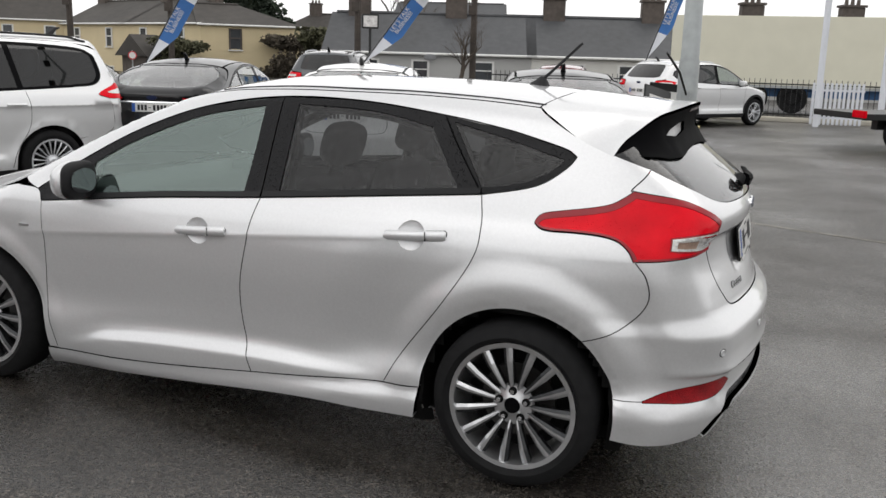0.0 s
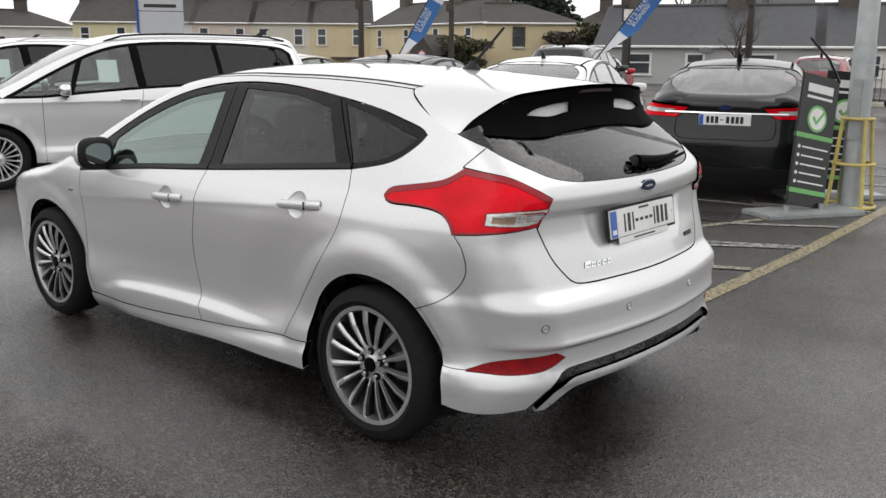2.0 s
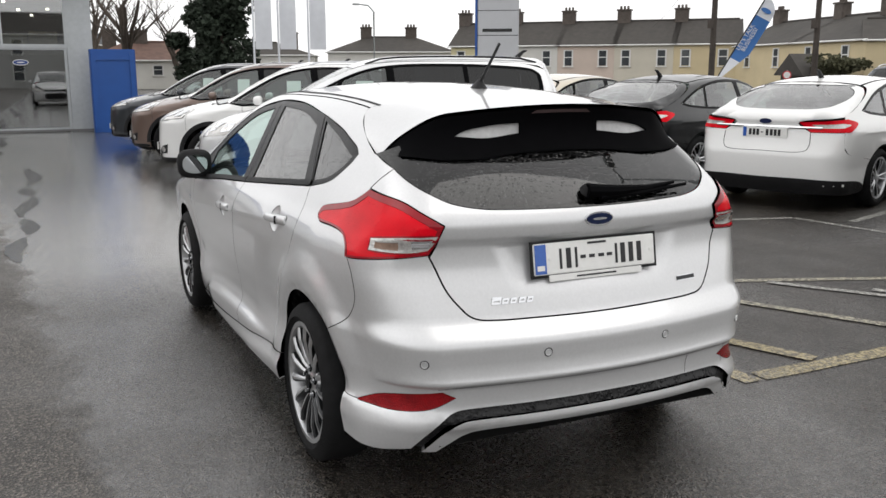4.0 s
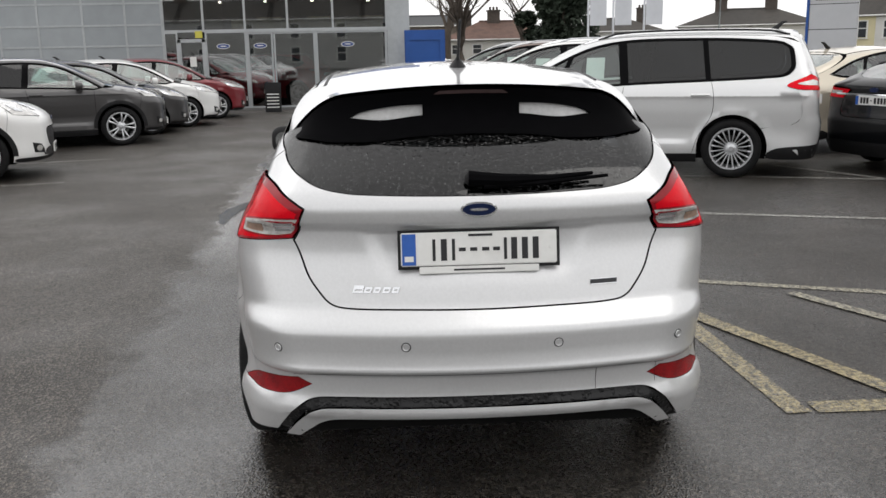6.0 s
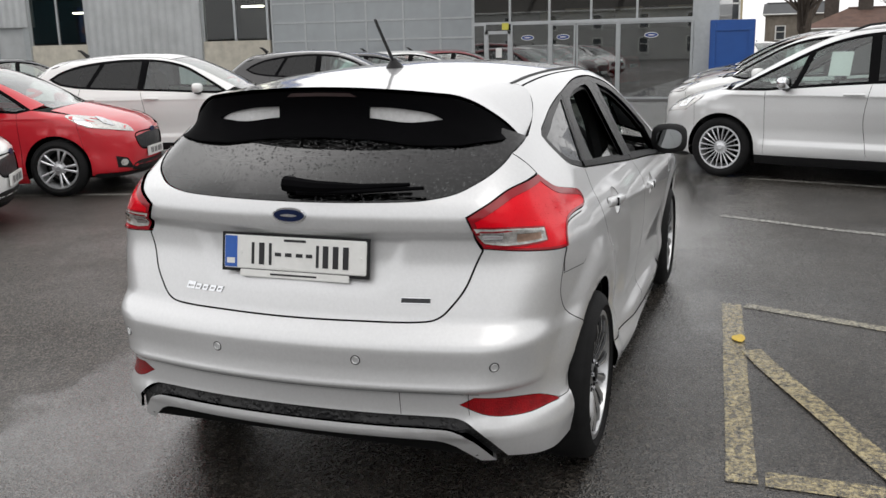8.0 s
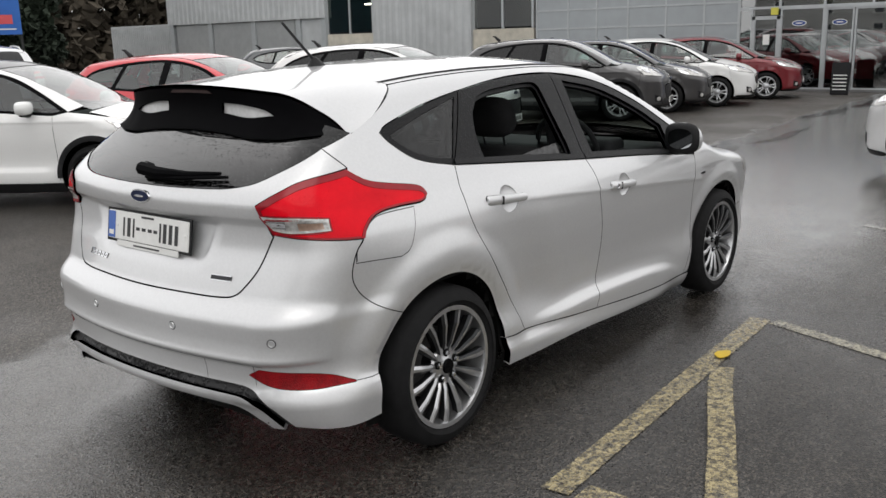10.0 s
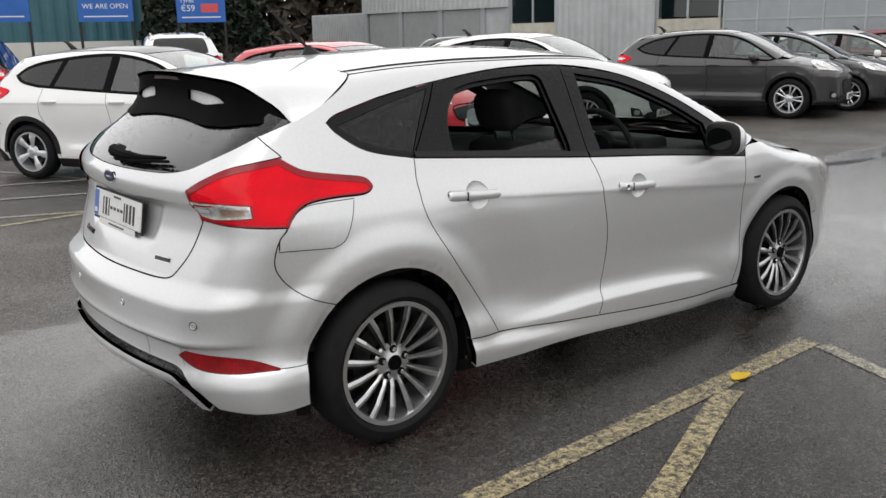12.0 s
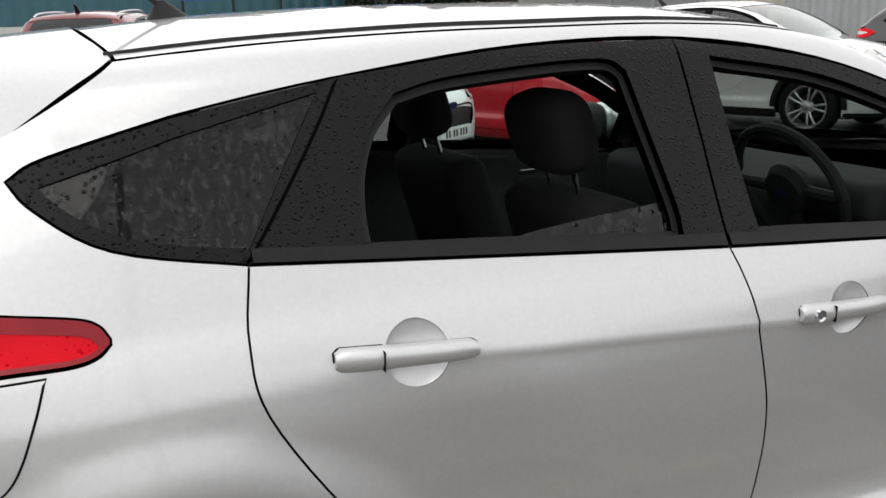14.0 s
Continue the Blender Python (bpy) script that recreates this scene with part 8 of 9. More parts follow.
def house(name, label, origin, along, length, depth, base, eave, ridge, wall, roof, windows, hip=(False, False), chimneys=(0.5,), door=None):
    """A house whose front runs from origin along a unit way; windows are (place along, sill, width, height)."""
    ax, ay = along
    turn = Matrix(((ax, -ay, 0, origin[0]), (ay, ax, 0, origin[1]), (0, 0, 1, 0), (0, 0, 0, 1)))
    ob = thing(name, label, "house", turn)
    part("wall", box_bm(0, 0, base, length, depth, eave), wall, ob)
    o = 0.25
    bm = bmesh.new()
    i0, i1 = (depth * 0.55 if hip[0] else 0), (depth * 0.55 if hip[1] else 0)
    v = [bm.verts.new(c) for c in ((-o, -o, eave - 0.06), (length + o, -o, eave - 0.06), (length + o, depth + o, eave - 0.06), (-o, depth + o, eave - 0.06), (i0 - (0 if hip[0] else o), depth / 2, ridge), (length - i1 + (0 if hip[1] else o), depth / 2, ridge))]
    for f in ((0, 1, 5, 4), (2, 3, 4, 5), (1, 2, 5), (3, 0, 4), (3, 2, 1, 0)):
        bm.faces.new([v[k] for k in f])
    part("roof", bm, roof, ob)
    part("ridge", tube_bm(v_co(i0, depth / 2, ridge), v_co(length - i1, depth / 2, ridge), 0.10, n=8), roof, ob)
    part("gutter", tube_bm((-o, -o, eave - 0.05), (length + o, -o, eave - 0.05), 0.06, n=6), FRAME_WHITE, ob)
    for c in chimneys:
        x = c * length
        st = part("chimney", box_bm(x - 0.55, depth / 2 - 0.35, ridge - 0.7, x + 0.55, depth / 2 + 0.35, ridge + 0.85, 0.03), BRICK_DARK, ob)
        part("chimney_cap", box_bm(x - 0.62, depth / 2 - 0.42, ridge + 0.85, x + 0.62, depth / 2 + 0.42, ridge + 0.97), BRICK_DARK, st)
        for k in (-0.3, 0.0, 0.3):
            part("chimney_pot", tube_bm((x + k, depth / 2, ridge + 0.97), (x + k, depth / 2, ridge + 1.25), 0.11, 0.09, 8), BRICK_DARK, st)
    for x, z, w, h_, *fr in windows:
        win = part("window", box_bm(x - w / 2, -0.02, z, x + w / 2, 0.06, z + h_), HOUSE_GLASS, ob)
        m_ = BRICK_DARK if fr else FRAME_WHITE
        for a, b, c, d in ((x - w / 2 - 0.05, x - w / 2 + 0.06, z - 0.05, z + h_ + 0.05), (x + w / 2 - 0.06, x + w / 2 + 0.05, z - 0.05, z + h_ + 0.05), (x - w / 2, x + w / 2, z + h_ * 0.52, z + h_ * 0.58), (x - w / 2, x + w / 2, z + h_ - 0.03, z + h_ + 0.05)):
            part("frame", box_bm(a, -0.06, c, b, 0.0, d), m_, win)
        part("sill", box_bm(x - w / 2 - 0.1, -0.12, z - 0.12, x + w / 2 + 0.1, 0.0, z - 0.05), FRAME_WHITE, win)
    return ob


def v_co(x, y, z):
    return Vector((x, y, z))


ta = (-0.958, 0.287)
tb = (0.958, -0.287)
start = Vector((-36.2, 45.4))
for k in range(2):
    o = start + Vector(ta) * 8.6 * (k + 1)
    house("terrace_house", "cream rendered terraced house with dark tiled roof", (o.x, o.y), tb, 8.59, 7.0, -1.8, 3.35, 5.15, WALLS["cream"], SLATE, [(2.0, 1.75, 0.75, 1.25), (6.3, 1.75, 0.75, 1.25), (2.0, -0.9, 0.8, 1.2), (6.3, -0.9, 0.8, 1.2)], hip=(False, k == 0), chimneys=(0.02,) if k else (0.0, 0.62))
# the terrace bends towards the yard
bend = start + Vector(ta) * 17.2
for k, tone in enumerate(("cream", "pale", "pink", "white", "lemon")):
    o = bend + Vector((-0.722, -0.692)) * 4.8 * (k + 1)
    label = {"cream": "cream rendered terraced house with dark tiled roof", "pale": "off-white rendered terraced house with dark tiled roof", "pink": "pale pink rendered terraced house with dark tiled roof", "white": "white rendered terraced house with dark tiled roof", "lemon": "pale yellow rendered terraced house with dark tiled roof"}[tone]
    ob = house("terrace_house", label, (o.x, o.y), (0.722, 0.692), 4.79, 7.0, -1.8, 3.55, 5.6, WALLS[tone], SLATE, [(0.95, 1.85, 0.72, 1.25), (3.85, 1.85, 0.72, 1.25), (0.95, -0.75, 0.75, 1.15), (3.85, -0.75, 0.75, 1.15)], chimneys=(0.03,))
    part("door_hood", box_bm(1.7, -0.75, 0.72, 4.4, 0.0, 0.86, 0.03), BRICK_DARK, ob, "dark flat hood over the door")
# the gable end of the first terrace house carries two dark windows
gable = house("terrace_end", "cream rendered end wing of a terrace with hipped roof", (-36.25, 45.3), (0.75, 0.66), 6.5, 6.8, -1.8, 3.3, 4.7, WALLS["cream"], SLATE, [(2.2, 1.75, 0.75, 1.25, 1), (2.2, -0.6, 0.7, 1.0, 1)], hip=(False, True), chimneys=())
house("brown_roofed_house", "white rendered house with low brown hipped roof", (-86.0, 15.2), (0.35, 0.937), 10.5, 7, -1.5, 2.95, 4.2, WALLS["white"], SLATE, [(3, 1.2, 1.2, 1.1), (7, 1.2, 1.2, 1.1)], hip=(True, True), chimneys=(0.78,))
house("brown_roofed_house", "white rendered house with long mossy brown roof", (-82.0, 26.3), (0.35, 0.937), 12.5, 7, -1.5, 3.25, 4.75, WALLS["white"], SLATE, [(2, 1.3, 1.2, 1.1), (6, 1.3, 1.2, 1.1), (10, 1.3, 1.2, 1.1)], hip=(True, True), chimneys=(0.30, 0.66))
RED_TILE = material("red_brown_tiles", (0.13, 0.075, 0.058), 0.75, spots=0.35, scale=2.0, bump=0.6, bump_scale=12)
WALLS["rubble"] = material("old_stone", (0.20, 0.175, 0.145), 0.9, spots=0.35, scale=2.2, bump=0.5, bump_scale=14)
WALLS["ochre"] = wall_paint("ochre_render", (0.50, 0.41, 0.24))
house("white_house", "white rendered house with reddish tiled roof and chimneys", (-76.0, 3.9), (0.05, 0.999), 7.4, 6, -1.5, 2.35, 3.9, WALLS["white"], RED_TILE, [(1.2, 1.15, 0.8, 0.75), (3.0, 1.15, 0.8, 0.75), (5.6, 1.15, 0.8, 0.75)], hip=(True, False), chimneys=(0.28, 0.62))
house("stone_house", "grey-brown stone house with slate roof", (-84.0, 1.05), (0.02, 1.0), 5.2, 6.5, -1.5, 3.75, 4.75, WALLS["rubble"], SLATE_GREY, [(1.3, 1.6, 0.8, 1.1), (3.7, 1.6, 0.8, 1.1)], chimneys=())
house("corner_building", "tall ochre rendered building with tall windows", (-60.0, -9.6), (0.0, 1.0), 9.15, 7, -1.5, 6.0, 7.2, WALLS["ochre"], SLATE, [(1.2 + 1.1 * k, 2.9, 0.5, 1.8) for k in range(8)], chimneys=())
for k in range(5):
    house("terrace_house", "grey rendered terraced house across the road behind the yard", (40.0, 14.0 - 8.6 * k), (0.0, -1.0), 8.59, 7.0, -0.2, 4.6, 6.5, WALLS["stone"], SLATE, [(2.0, 2.9, 0.9, 1.25), (6.3, 2.9, 0.9, 1.25), (2.0, 0.7, 0.9, 1.3), (6.3, 0.7, 0.9, 1.3)], chimneys=(0.02,))
ca = Vector((0.94, 0.34))
for k in range(4):
    o = Vector((-21.5, 35.6)) + ca * 10.0 * k
    house("slate_cottage", "low cottage with grey slate roof and sooty chimney", (o.x, o.y), tuple(ca), 9.99, 6.5, -1.2, 1.78, 3.75, WALLS["stone" if k % 2 == 0 else "white"], SLATE_GREY, [(2.0, 0.5, 1.1, 0.9), (4.6, 0.5, 0.8, 0.9), (7.6, 0.5, 1.1, 0.9)], chimneys=(0.12, 0.62))
house("far_house", "distant grey rendered two-storey house", (-40.0, 82.0), (0.96, 0.28), 11, 8, -1, 5.2, 7.2, WALLS["stone"], SLATE_GREY, [(2, 3.2, 1.1, 1.3), (5.5, 3.2, 1.1, 1.3), (9, 3.2, 1.1, 1.3)], chimneys=(0.1,))
house("far_house", "distant brown-roofed bungalow among trees", (-46.0, 66.0), (0.93, 0.36), 12, 8, -1, 2.6, 5.2, WALLS["stone"], SLATE, [(3, 1.2, 1.2, 1.1)], hip=(True, True), chimneys=(0.4,))


# ---- street furniture, signs, lorry, trees ----
GALV = material("galvanised_steel", (0.36, 0.38, 0.38), 0.45, 0.5, spots=0.2, scale=9)
YELLOW = material("yellow_guard_paint", (0.52, 0.42, 0.13), 0.5, spots=0.2, scale=14)
WOOD_POLE = material("tarred_pole", (0.055, 0.045, 0.038), 0.85, spots=0.35, scale=6)
GREEN = material("sign_green", (0.16, 0.42, 0.14), 0.5, spots=0.1, scale=10)
SIGN_BLACK = material("sign_black", (0.012, 0.013, 0.013), 0.35, spots=0.15, scale=10)
SIGN_WHITE = material("sign_white", (0.72, 0.72, 0.70), 0.5, spots=0.06, scale=10)
FLAG_BLUE = material("flag_blue", (0.05, 0.16, 0.42), 0.8, spots=0.15, scale=3)
FLAG_WHITE = material("flag_white", (0.70, 0.72, 0.76), 0.85, spots=0.06, scale=3)
LORRY_WHITE = material("lorry_cream", (0.66, 0.64, 0.52), 0.55, spots=0.06, scale=1.5)
CAB_GREEN = material("cab_pale_green", (0.55, 0.60, 0.45), 0.4, spots=0.08, scale=4, coat=0.5)
CHASSIS_BLUE = material("chassis_blue", (0.03, 0.12, 0.30), 0.5, spots=0.2, scale=10)


def text_part(name, words, size, m, material, parent):
    """Raised letters, turned into a mesh."""
    cu = bpy.data.curves.new(name, "FONT")
    cu.body, cu.size, cu.align_x, cu.extrude = words, size, "CENTER", 0.002
    tmp = bpy.data.objects.new(name, cu)
    me = bpy.data.meshes.new_from_object(tmp)
    bpy.data.objects.remove(tmp)
    ob = mesh_object(name, me, material, parent)
    ob.matrix_basis = m
    return ob


# light column with its yellow guard
column = thing("light_column", "tall galvanised steel lighting column in a car park", "lamp post", pose(-0.40, 6.35, 0))
part("shaft", path_tube_bm([(0, 0, 0), (0, 0, 1.6), (0, 0, 1.65), (0, 0, 8.5)], [0.11, 0.11, 0.098, 0.06], 16), GALV, column, "", True)
part("base_plate", box_bm(-0.2, -0.2, 0, 0.2, 0.2, 0.02, 0.004), GALV, column)
part("service_door", box_bm(-0.05, -0.118, 0.7, 0.05, -0.10, 1.3, 0.004), GALV, column)
for s in (-1, 1):
    part("lamp_arm", tube_bm((0, 0, 8.4), (s * 0.9, 0, 8.7), 0.035), GALV, column)
    part("lamp_head", box_bm(s * 0.8, -0.16, 8.62, s * 1.4, 0.16, 8.74, 0.03), GALV, column)
guard = thing("column_guard", "yellow painted steel guard frame round the lighting column", "guard", pose(-0.40, 6.35, 0))
for sx, sy in ((1, 1), (1, -1), (-1, 1), (-1, -1)):
    part("guard_leg", tube_bm((sx * 0.17, sy * 0.17, 0), (sx * 0.105, sy * 0.105, 0.92), 0.020, n=8), YELLOW, guard)
for z, q in ((0.03, 0.24), (0.46, 0.197), (0.91, 0.152)):
    ring = [(q * math.cos(a), q * math.sin(a), z) for a in np.linspace(0, 2 * math.pi, 25)]
    part("guard_ring", path_tube_bm(ring, 0.016, 8), YELLOW, guard, "", True)


def pavement_sign(m, label, lean, rod=()):
    """A sprung panel on a weighted foot; lean is the panel's own tilt."""
    ob = thing("pavement_sign", label, "sign", m)
    part("foot_plate", box_bm(-0.55, -0.22, 0, 0.55, 0.22, 0.05, 0.01), GALV, ob)
    panel = part("sign_panel", box_bm(-0.25, -0.012, 0.08, 0.25, 0.012, 1.36, 0.006), SIGN_BLACK, ob, "black panel with green stripes and white bars")
    panel.matrix_basis = pose(0, 0, 0, *lean)
    if rod:
        part("bent_rod", path_tube_bm([tuple(m.inverted() @ Vector(p)) for p in rod], 0.012, 8), SIGN_BLACK, ob, "bent black rod", True)
    for s in (-1, 1):
        part("spring", tube_bm((s * 0.2, 0, 0.05), (s * 0.2, 0, 0.10), 0.025), GALV, ob)
        for z in (0.20, 0.74):
            part("green_stripe", box_bm(-0.25, s * 0.0125, z, 0.25, s * 0.0145, z + 0.045), GREEN, panel)
        for k in range(5):
            part("bullet", tube_bm((-0.19, s * 0.0125, 0.31 + k * 0.085), (-0.19, s * 0.0145, 0.31 + k * 0.085), 0.018, n=12), SIGN_WHITE, panel)
            part("text_bar", box_bm(-0.15, s * 0.0125, 0.303 + k * 0.085, 0.20 - 0.05 * (k % 2), s * 0.0142, 0.318 + k * 0.085), SIGN_WHITE, panel)
        part("title_bar", box_bm(-0.17, s * 0.0125, 1.19, 0.17, s * 0.0142, 1.27), SIGN_WHITE, panel)
        part("subtitle_bar", box_bm(-0.17, s * 0.0125, 1.13, 0.17, s * 0.0142, 1.155), SIGN_WHITE, panel)
        part("tick_disc", tube_bm((0, s * 0.0125, 0.94), (0, s * 0.0145, 0.94), 0.13, n=28), GREEN, panel)
        part("tick_field", tube_bm((0, s * 0.0146, 0.94), (0, s * 0.0155, 0.94), 0.105, n=28), SIGN_WHITE, panel)
        part("tick_mark", prism_bm([(-0.07, 0.0), (-0.045, 0.025), (-0.01, -0.02), (0.075, 0.085), (0.095, 0.065), (-0.008, -0.065)], Matrix.Translation((0, s * 0.0156, 0.94)) @ Matrix.Rotation(radians(90), 4, "X"), 0.001 * -s), GREEN, panel)
    return ob


pavement_sign(pose(-0.60, 5.62, 0, 0, 0, 57), "black advertising sign with green tick on a grey foot", (-7, 11, 9), ((-0.27, 5.29, 1.29), (-0.32, 5.1, 1.5), (-0.42, 4.89, 1.68)))
pavement_sign(pose(-0.82, 6.95, 0, 0, 0, 40), "black advertising sign standing behind another one", (4, 4, 0))


def feather_flag(base, top, label, lean_side=1, words=True):
    ob = thing("feather_flag", label, "flag")
    b, t = Vector(base), Vector(top)
    up = t - b
    mast = [b + up * k / 8 + Vector((0, 0, 0)) for k in range(9)]
    part("mast", path_tube_bm([tuple(b - up * (b.z + 0.02) / up.z), *[tuple(p) for p in mast]], 0.018, 6), SIGN_BLACK, ob)
    across = Vector((up.y, -up.x, 0)).normalized() if abs(up.x) + abs(up.y) > 1e-4 else Vector((1, 0, 0))
    across = Vector((0.75, 0.66, 0))
    side = (across - up.normalized() * across.dot(up.normalized())).normalized()
    wide = up.length * 0.165
    bands = [(0.0, 0.30, FLAG_WHITE), (0.30, 0.80, FLAG_BLUE), (0.80, 1.0, FLAG_WHITE)]
    shape = lambda q: wide * (0.06 + 0.94 * min(1, q / 0.42)) * (1 if q < 0.85 else math.sqrt(max(0.02, 1 - ((q - 0.85) / 0.16) ** 2)))
    for q0, q1, m_ in bands:
        bm = bmesh.new()
        rows = []
        for k in range(9):
            q = q0 + (q1 - q0) * k / 8
            c = b + up * q
            wv = Vector((0.66, -0.75, 0)) * 0.05 * math.sin(q * 7)
            rows.append([bm.verts.new(c + side * shape(q) * f + wv * f + Vector((0.66, -0.75, 0)) * d) for f, d in ((0, 0.004), (0.5, 0.004), (1, 0.004), (1, -0.004), (0.5, -0.004), (0, -0.004))])
        for a, c in zip(rows, rows[1:]):
            for i in range(6):
                bm.faces.new((a[i], a[(i + 1) % 6], c[(i + 1) % 6], c[i]))
        part("cloth_band", bm, m_, ob, "", True)
    if words:
        d = up.normalized()
        nrm = side.cross(d).normalized()
        if nrm.y > 0:
            nrm = -nrm
        xdir, ydir = d, nrm.cross(d)
        for row, wtxt in ((0.30, "LET'S TALK"), (0.62, "BUSINESS!")):
            c = b + up * 0.55 + side * wide * row + nrm * 0.03
            m = Matrix.Translation(c) @ Matrix((xdir, ydir, nrm)).transposed().to_4x4()
            text_part("lettering", wtxt, up.length * 0.06, m, SIGN_WHITE, ob)
        c = b + up * 0.88 + side * wide * 0.45 + nrm * 0.03
        part("flag_emblem", prism_bm([(wide * 0.34 * math.cos(k), wide * 0.15 * math.sin(k)) for k in np.linspace(0, 6.283, 20, endpoint=False)], Matrix.Translation(c) @ Matrix((side, nrm.cross(side), nrm)).transposed().to_4x4(), 0.004), FLAG_BLUE, ob)
    return ob


feather_flag((-13.9, 13.6, 1.25), (-13.1, 14.3, 3.2), "blue and white feather flag on a leaning mast")
feather_flag((-8.93, 15.27, 1.45), (-7.85, 16.1, 3.3), "blue and white feather flag above parked cars")
feather_flag((-3.7, 22.6, 1.75), (-2.95, 22.9, 4.1), "blue and white feather flag beside a lorry")

# totem sign, banners, posts
totem = thing("totem_sign", "tall pale grey dealer totem with a blue edge", "sign", pose(-23.0, 12.62, 0, 0, 0, 58))
part("totem_body", box_bm(-0.66, -0.15, 0, 0.66, 0.15, 5.4, 0.02), material("totem_grey", (0.50, 0.51, 0.53), 0.45, spots=0.06, scale=3), totem)
part("totem_edge", box_bm(-0.74, -0.16, 0, -0.665, 0.16, 5.45), BLUE_BOARD, totem, "blue edge strip")
for z in (1.9, 2.62, 3.4):
    part("totem_joint", box_bm(-0.66, -0.152, z, 0.66, -0.1505, z + 0.02), SIGN_BLACK, totem)
part("totem_bar", box_bm(-0.5, -0.156, 2.74, 0.45, -0.152, 2.84), SIGN_BLACK, totem, "dark lettering bar")
part("totem_oval", prism_bm([(0.38 * math.cos(a), 0.16 * math.sin(a)) for a in np.linspace(0, 6.283, 28, endpoint=False)], Matrix.Translation((0, -0.152, 3.9)) @ Matrix.Rotation(radians(90), 4, "X"), 0.006), FLAG_BLUE, totem)
for x, y in ((-44.0, 9.8), (-44.0, 11.1), (-44.0, 12.72)):
    ob = thing("banner_pole", "white banner hanging from a pale flag pole", "banner", pose(x, y, 0, 0, 0, 75))
    part("pole", tube_bm((0, 0, 0), (0, 0, 7.5), 0.06, 0.05), FLAG_WHITE, ob)
    bm = bmesh.new()
    rows = [[bm.verts.new((0.08 + f * 0.85, d + 0.06 * math.sin(z * 2 + f * 2) * f, 2.6 + z)) for f, d in ((0, 0.004), (0.5, 0.004), (1, 0.004), (1, -0.004), (0.5, -0.004), (0, -0.004))] for z in np.linspace(0, 4.6, 10)]
    for a, c in zip(rows, rows[1:]):
        for i in range(6):
            bm.faces.new((a[i], a[(i + 1) % 6], c[(i + 1) % 6], c[i]))
    part("banner_cloth", bm, FLAG_WHITE, ob, "", True)
street = thing("street_lamp", "slim grey street lamp with a curved arm", "lamp post", pose(-52.7, 19.8, 0))
part("post", path_tube_bm([(0, 0, 0), (0, 0, 5.2), (-0.2, -0.3, 5.6), (-0.6, -0.9, 5.7)], [0.09, 0.06, 0.05, 0.04], 8), GALV, street, "", True)
part("lamp_head", box_bm(-0.75, -1.2, 5.62, -0.5, -0.75, 5.74, 0.03), GALV, street)
for x, y, h_ in ((-30.0, 27.8, 9), (-28.3, 32.5, 9), (-17.7, 31.6, 9), (-13.2, 33.8, 9), (-24.0, 45.0, 8)):
    ob = thing("utility_pole", "dark tarred wooden utility pole", "pole", pose(x, y, 0))
    part("pole", tube_bm((0, 0, 0), (0, 0, h_), 0.15, 0.11, 10), WOOD_POLE, ob)
    part("cross_arm", box_bm(-0.7, -0.05, h_ - 0.9, 0.7, 0.05, h_ - 0.78), WOOD_POLE, ob)
    part("pole_bracket", box_bm(-0.18, -0.22, 3.4, 0.18, -0.13, 3.8), WOOD_POLE, ob)
WIRE = material("black_wire", (0.03, 0.03, 0.03), 0.7, spots=0.1, scale=5)
for a, b in (((-30.0, 27.8, 8.2), (-17.7, 31.6, 8.2)), ((-28.3, 32.5, 8.2), (-13.2, 33.8, 8.2)), ((-24.0, 45.0, 7.2), (-13.2, 33.8, 8.2)), ((-30.0, 27.8, 7.6), (-50, 40, 4.5))):
    a, b = Vector(a), Vector(b)
    pts = [tuple(a.lerp(b, k / 12) - Vector((0, 0, 0.5 * 4 * (k / 12) * (1 - k / 12)))) for k in range(13)]
    tagged(part("overhead_wire", path_tube_bm(pts, 0.014, 4), WIRE, None), "thin black overhead wire between poles", "wire")
flood = thing("floodlight_post", "black floodlight on a short post", "lamp post", pose(-13.9, 25.3, 0, 0, 0, 30))
part("post", tube_bm((0, 0, 0), (0, 0, 2.6), 0.05), SIGN_BLACK, flood)
part("flood_head", box_bm(-0.3, -0.12, 2.5, 0.3, 0.12, 3.0, 0.03), SIGN_BLACK, flood)
part("flood_glass", box_bm(-0.24, -0.135, 2.56, 0.24, -0.122, 2.94), LENS_CLEAR, flood)
dish = thing("satellite_dish", "pale satellite dish on a cottage wall", "dish", pose(-16.6, 37.0, 1.5, 60, 0, 20))
part("dish_bowl", lathe_bm([(0.0, 0.0), (0.15, 0.02), (0.3, 0.08), (0.31, 0.08)], 20), FLAG_WHITE, dish, "", True)
part("dish_arm", tube_bm((0, 0, 0), (0.1, 0.35, 0), 0.015), GALV, dish)
rsign = thing("road_sign", "round white road sign with red rim on a post", "sign", pose(-37.4, 40.2, 0, 0, 0, 40))
part("sign_post", tube_bm((0, 0, 0), (0, 0, 1.5), 0.04), GALV, rsign)
part("sign_rim", tube_bm((0, -0.06, 1.2), (0, -0.08, 1.2), 0.25, n=24), PAINTS["red"], rsign)
part("sign_face", tube_bm((0, -0.081, 1.2), (0, -0.09, 1.2), 0.19, n=24), SIGN_WHITE, rsign)
porch = thing("porch", "small dark gabled porch in front of a cream house", "porch", pose(-39.5, 42.8, 0, 0, 0, -16.7))
part("porch_wall", box_bm(-1.4, 0, -1, 1.4, 1.6, 1.2), BRICK_DARK, porch)
part("porch_roof", prism_bm([(-1.8, 1.15), (1.8, 1.15), (0, 2.5)], Matrix.Translation((0, 1.7, 0)) @ Matrix.Rotation(radians(90), 4, "X"), 2.0), SLATE, porch)

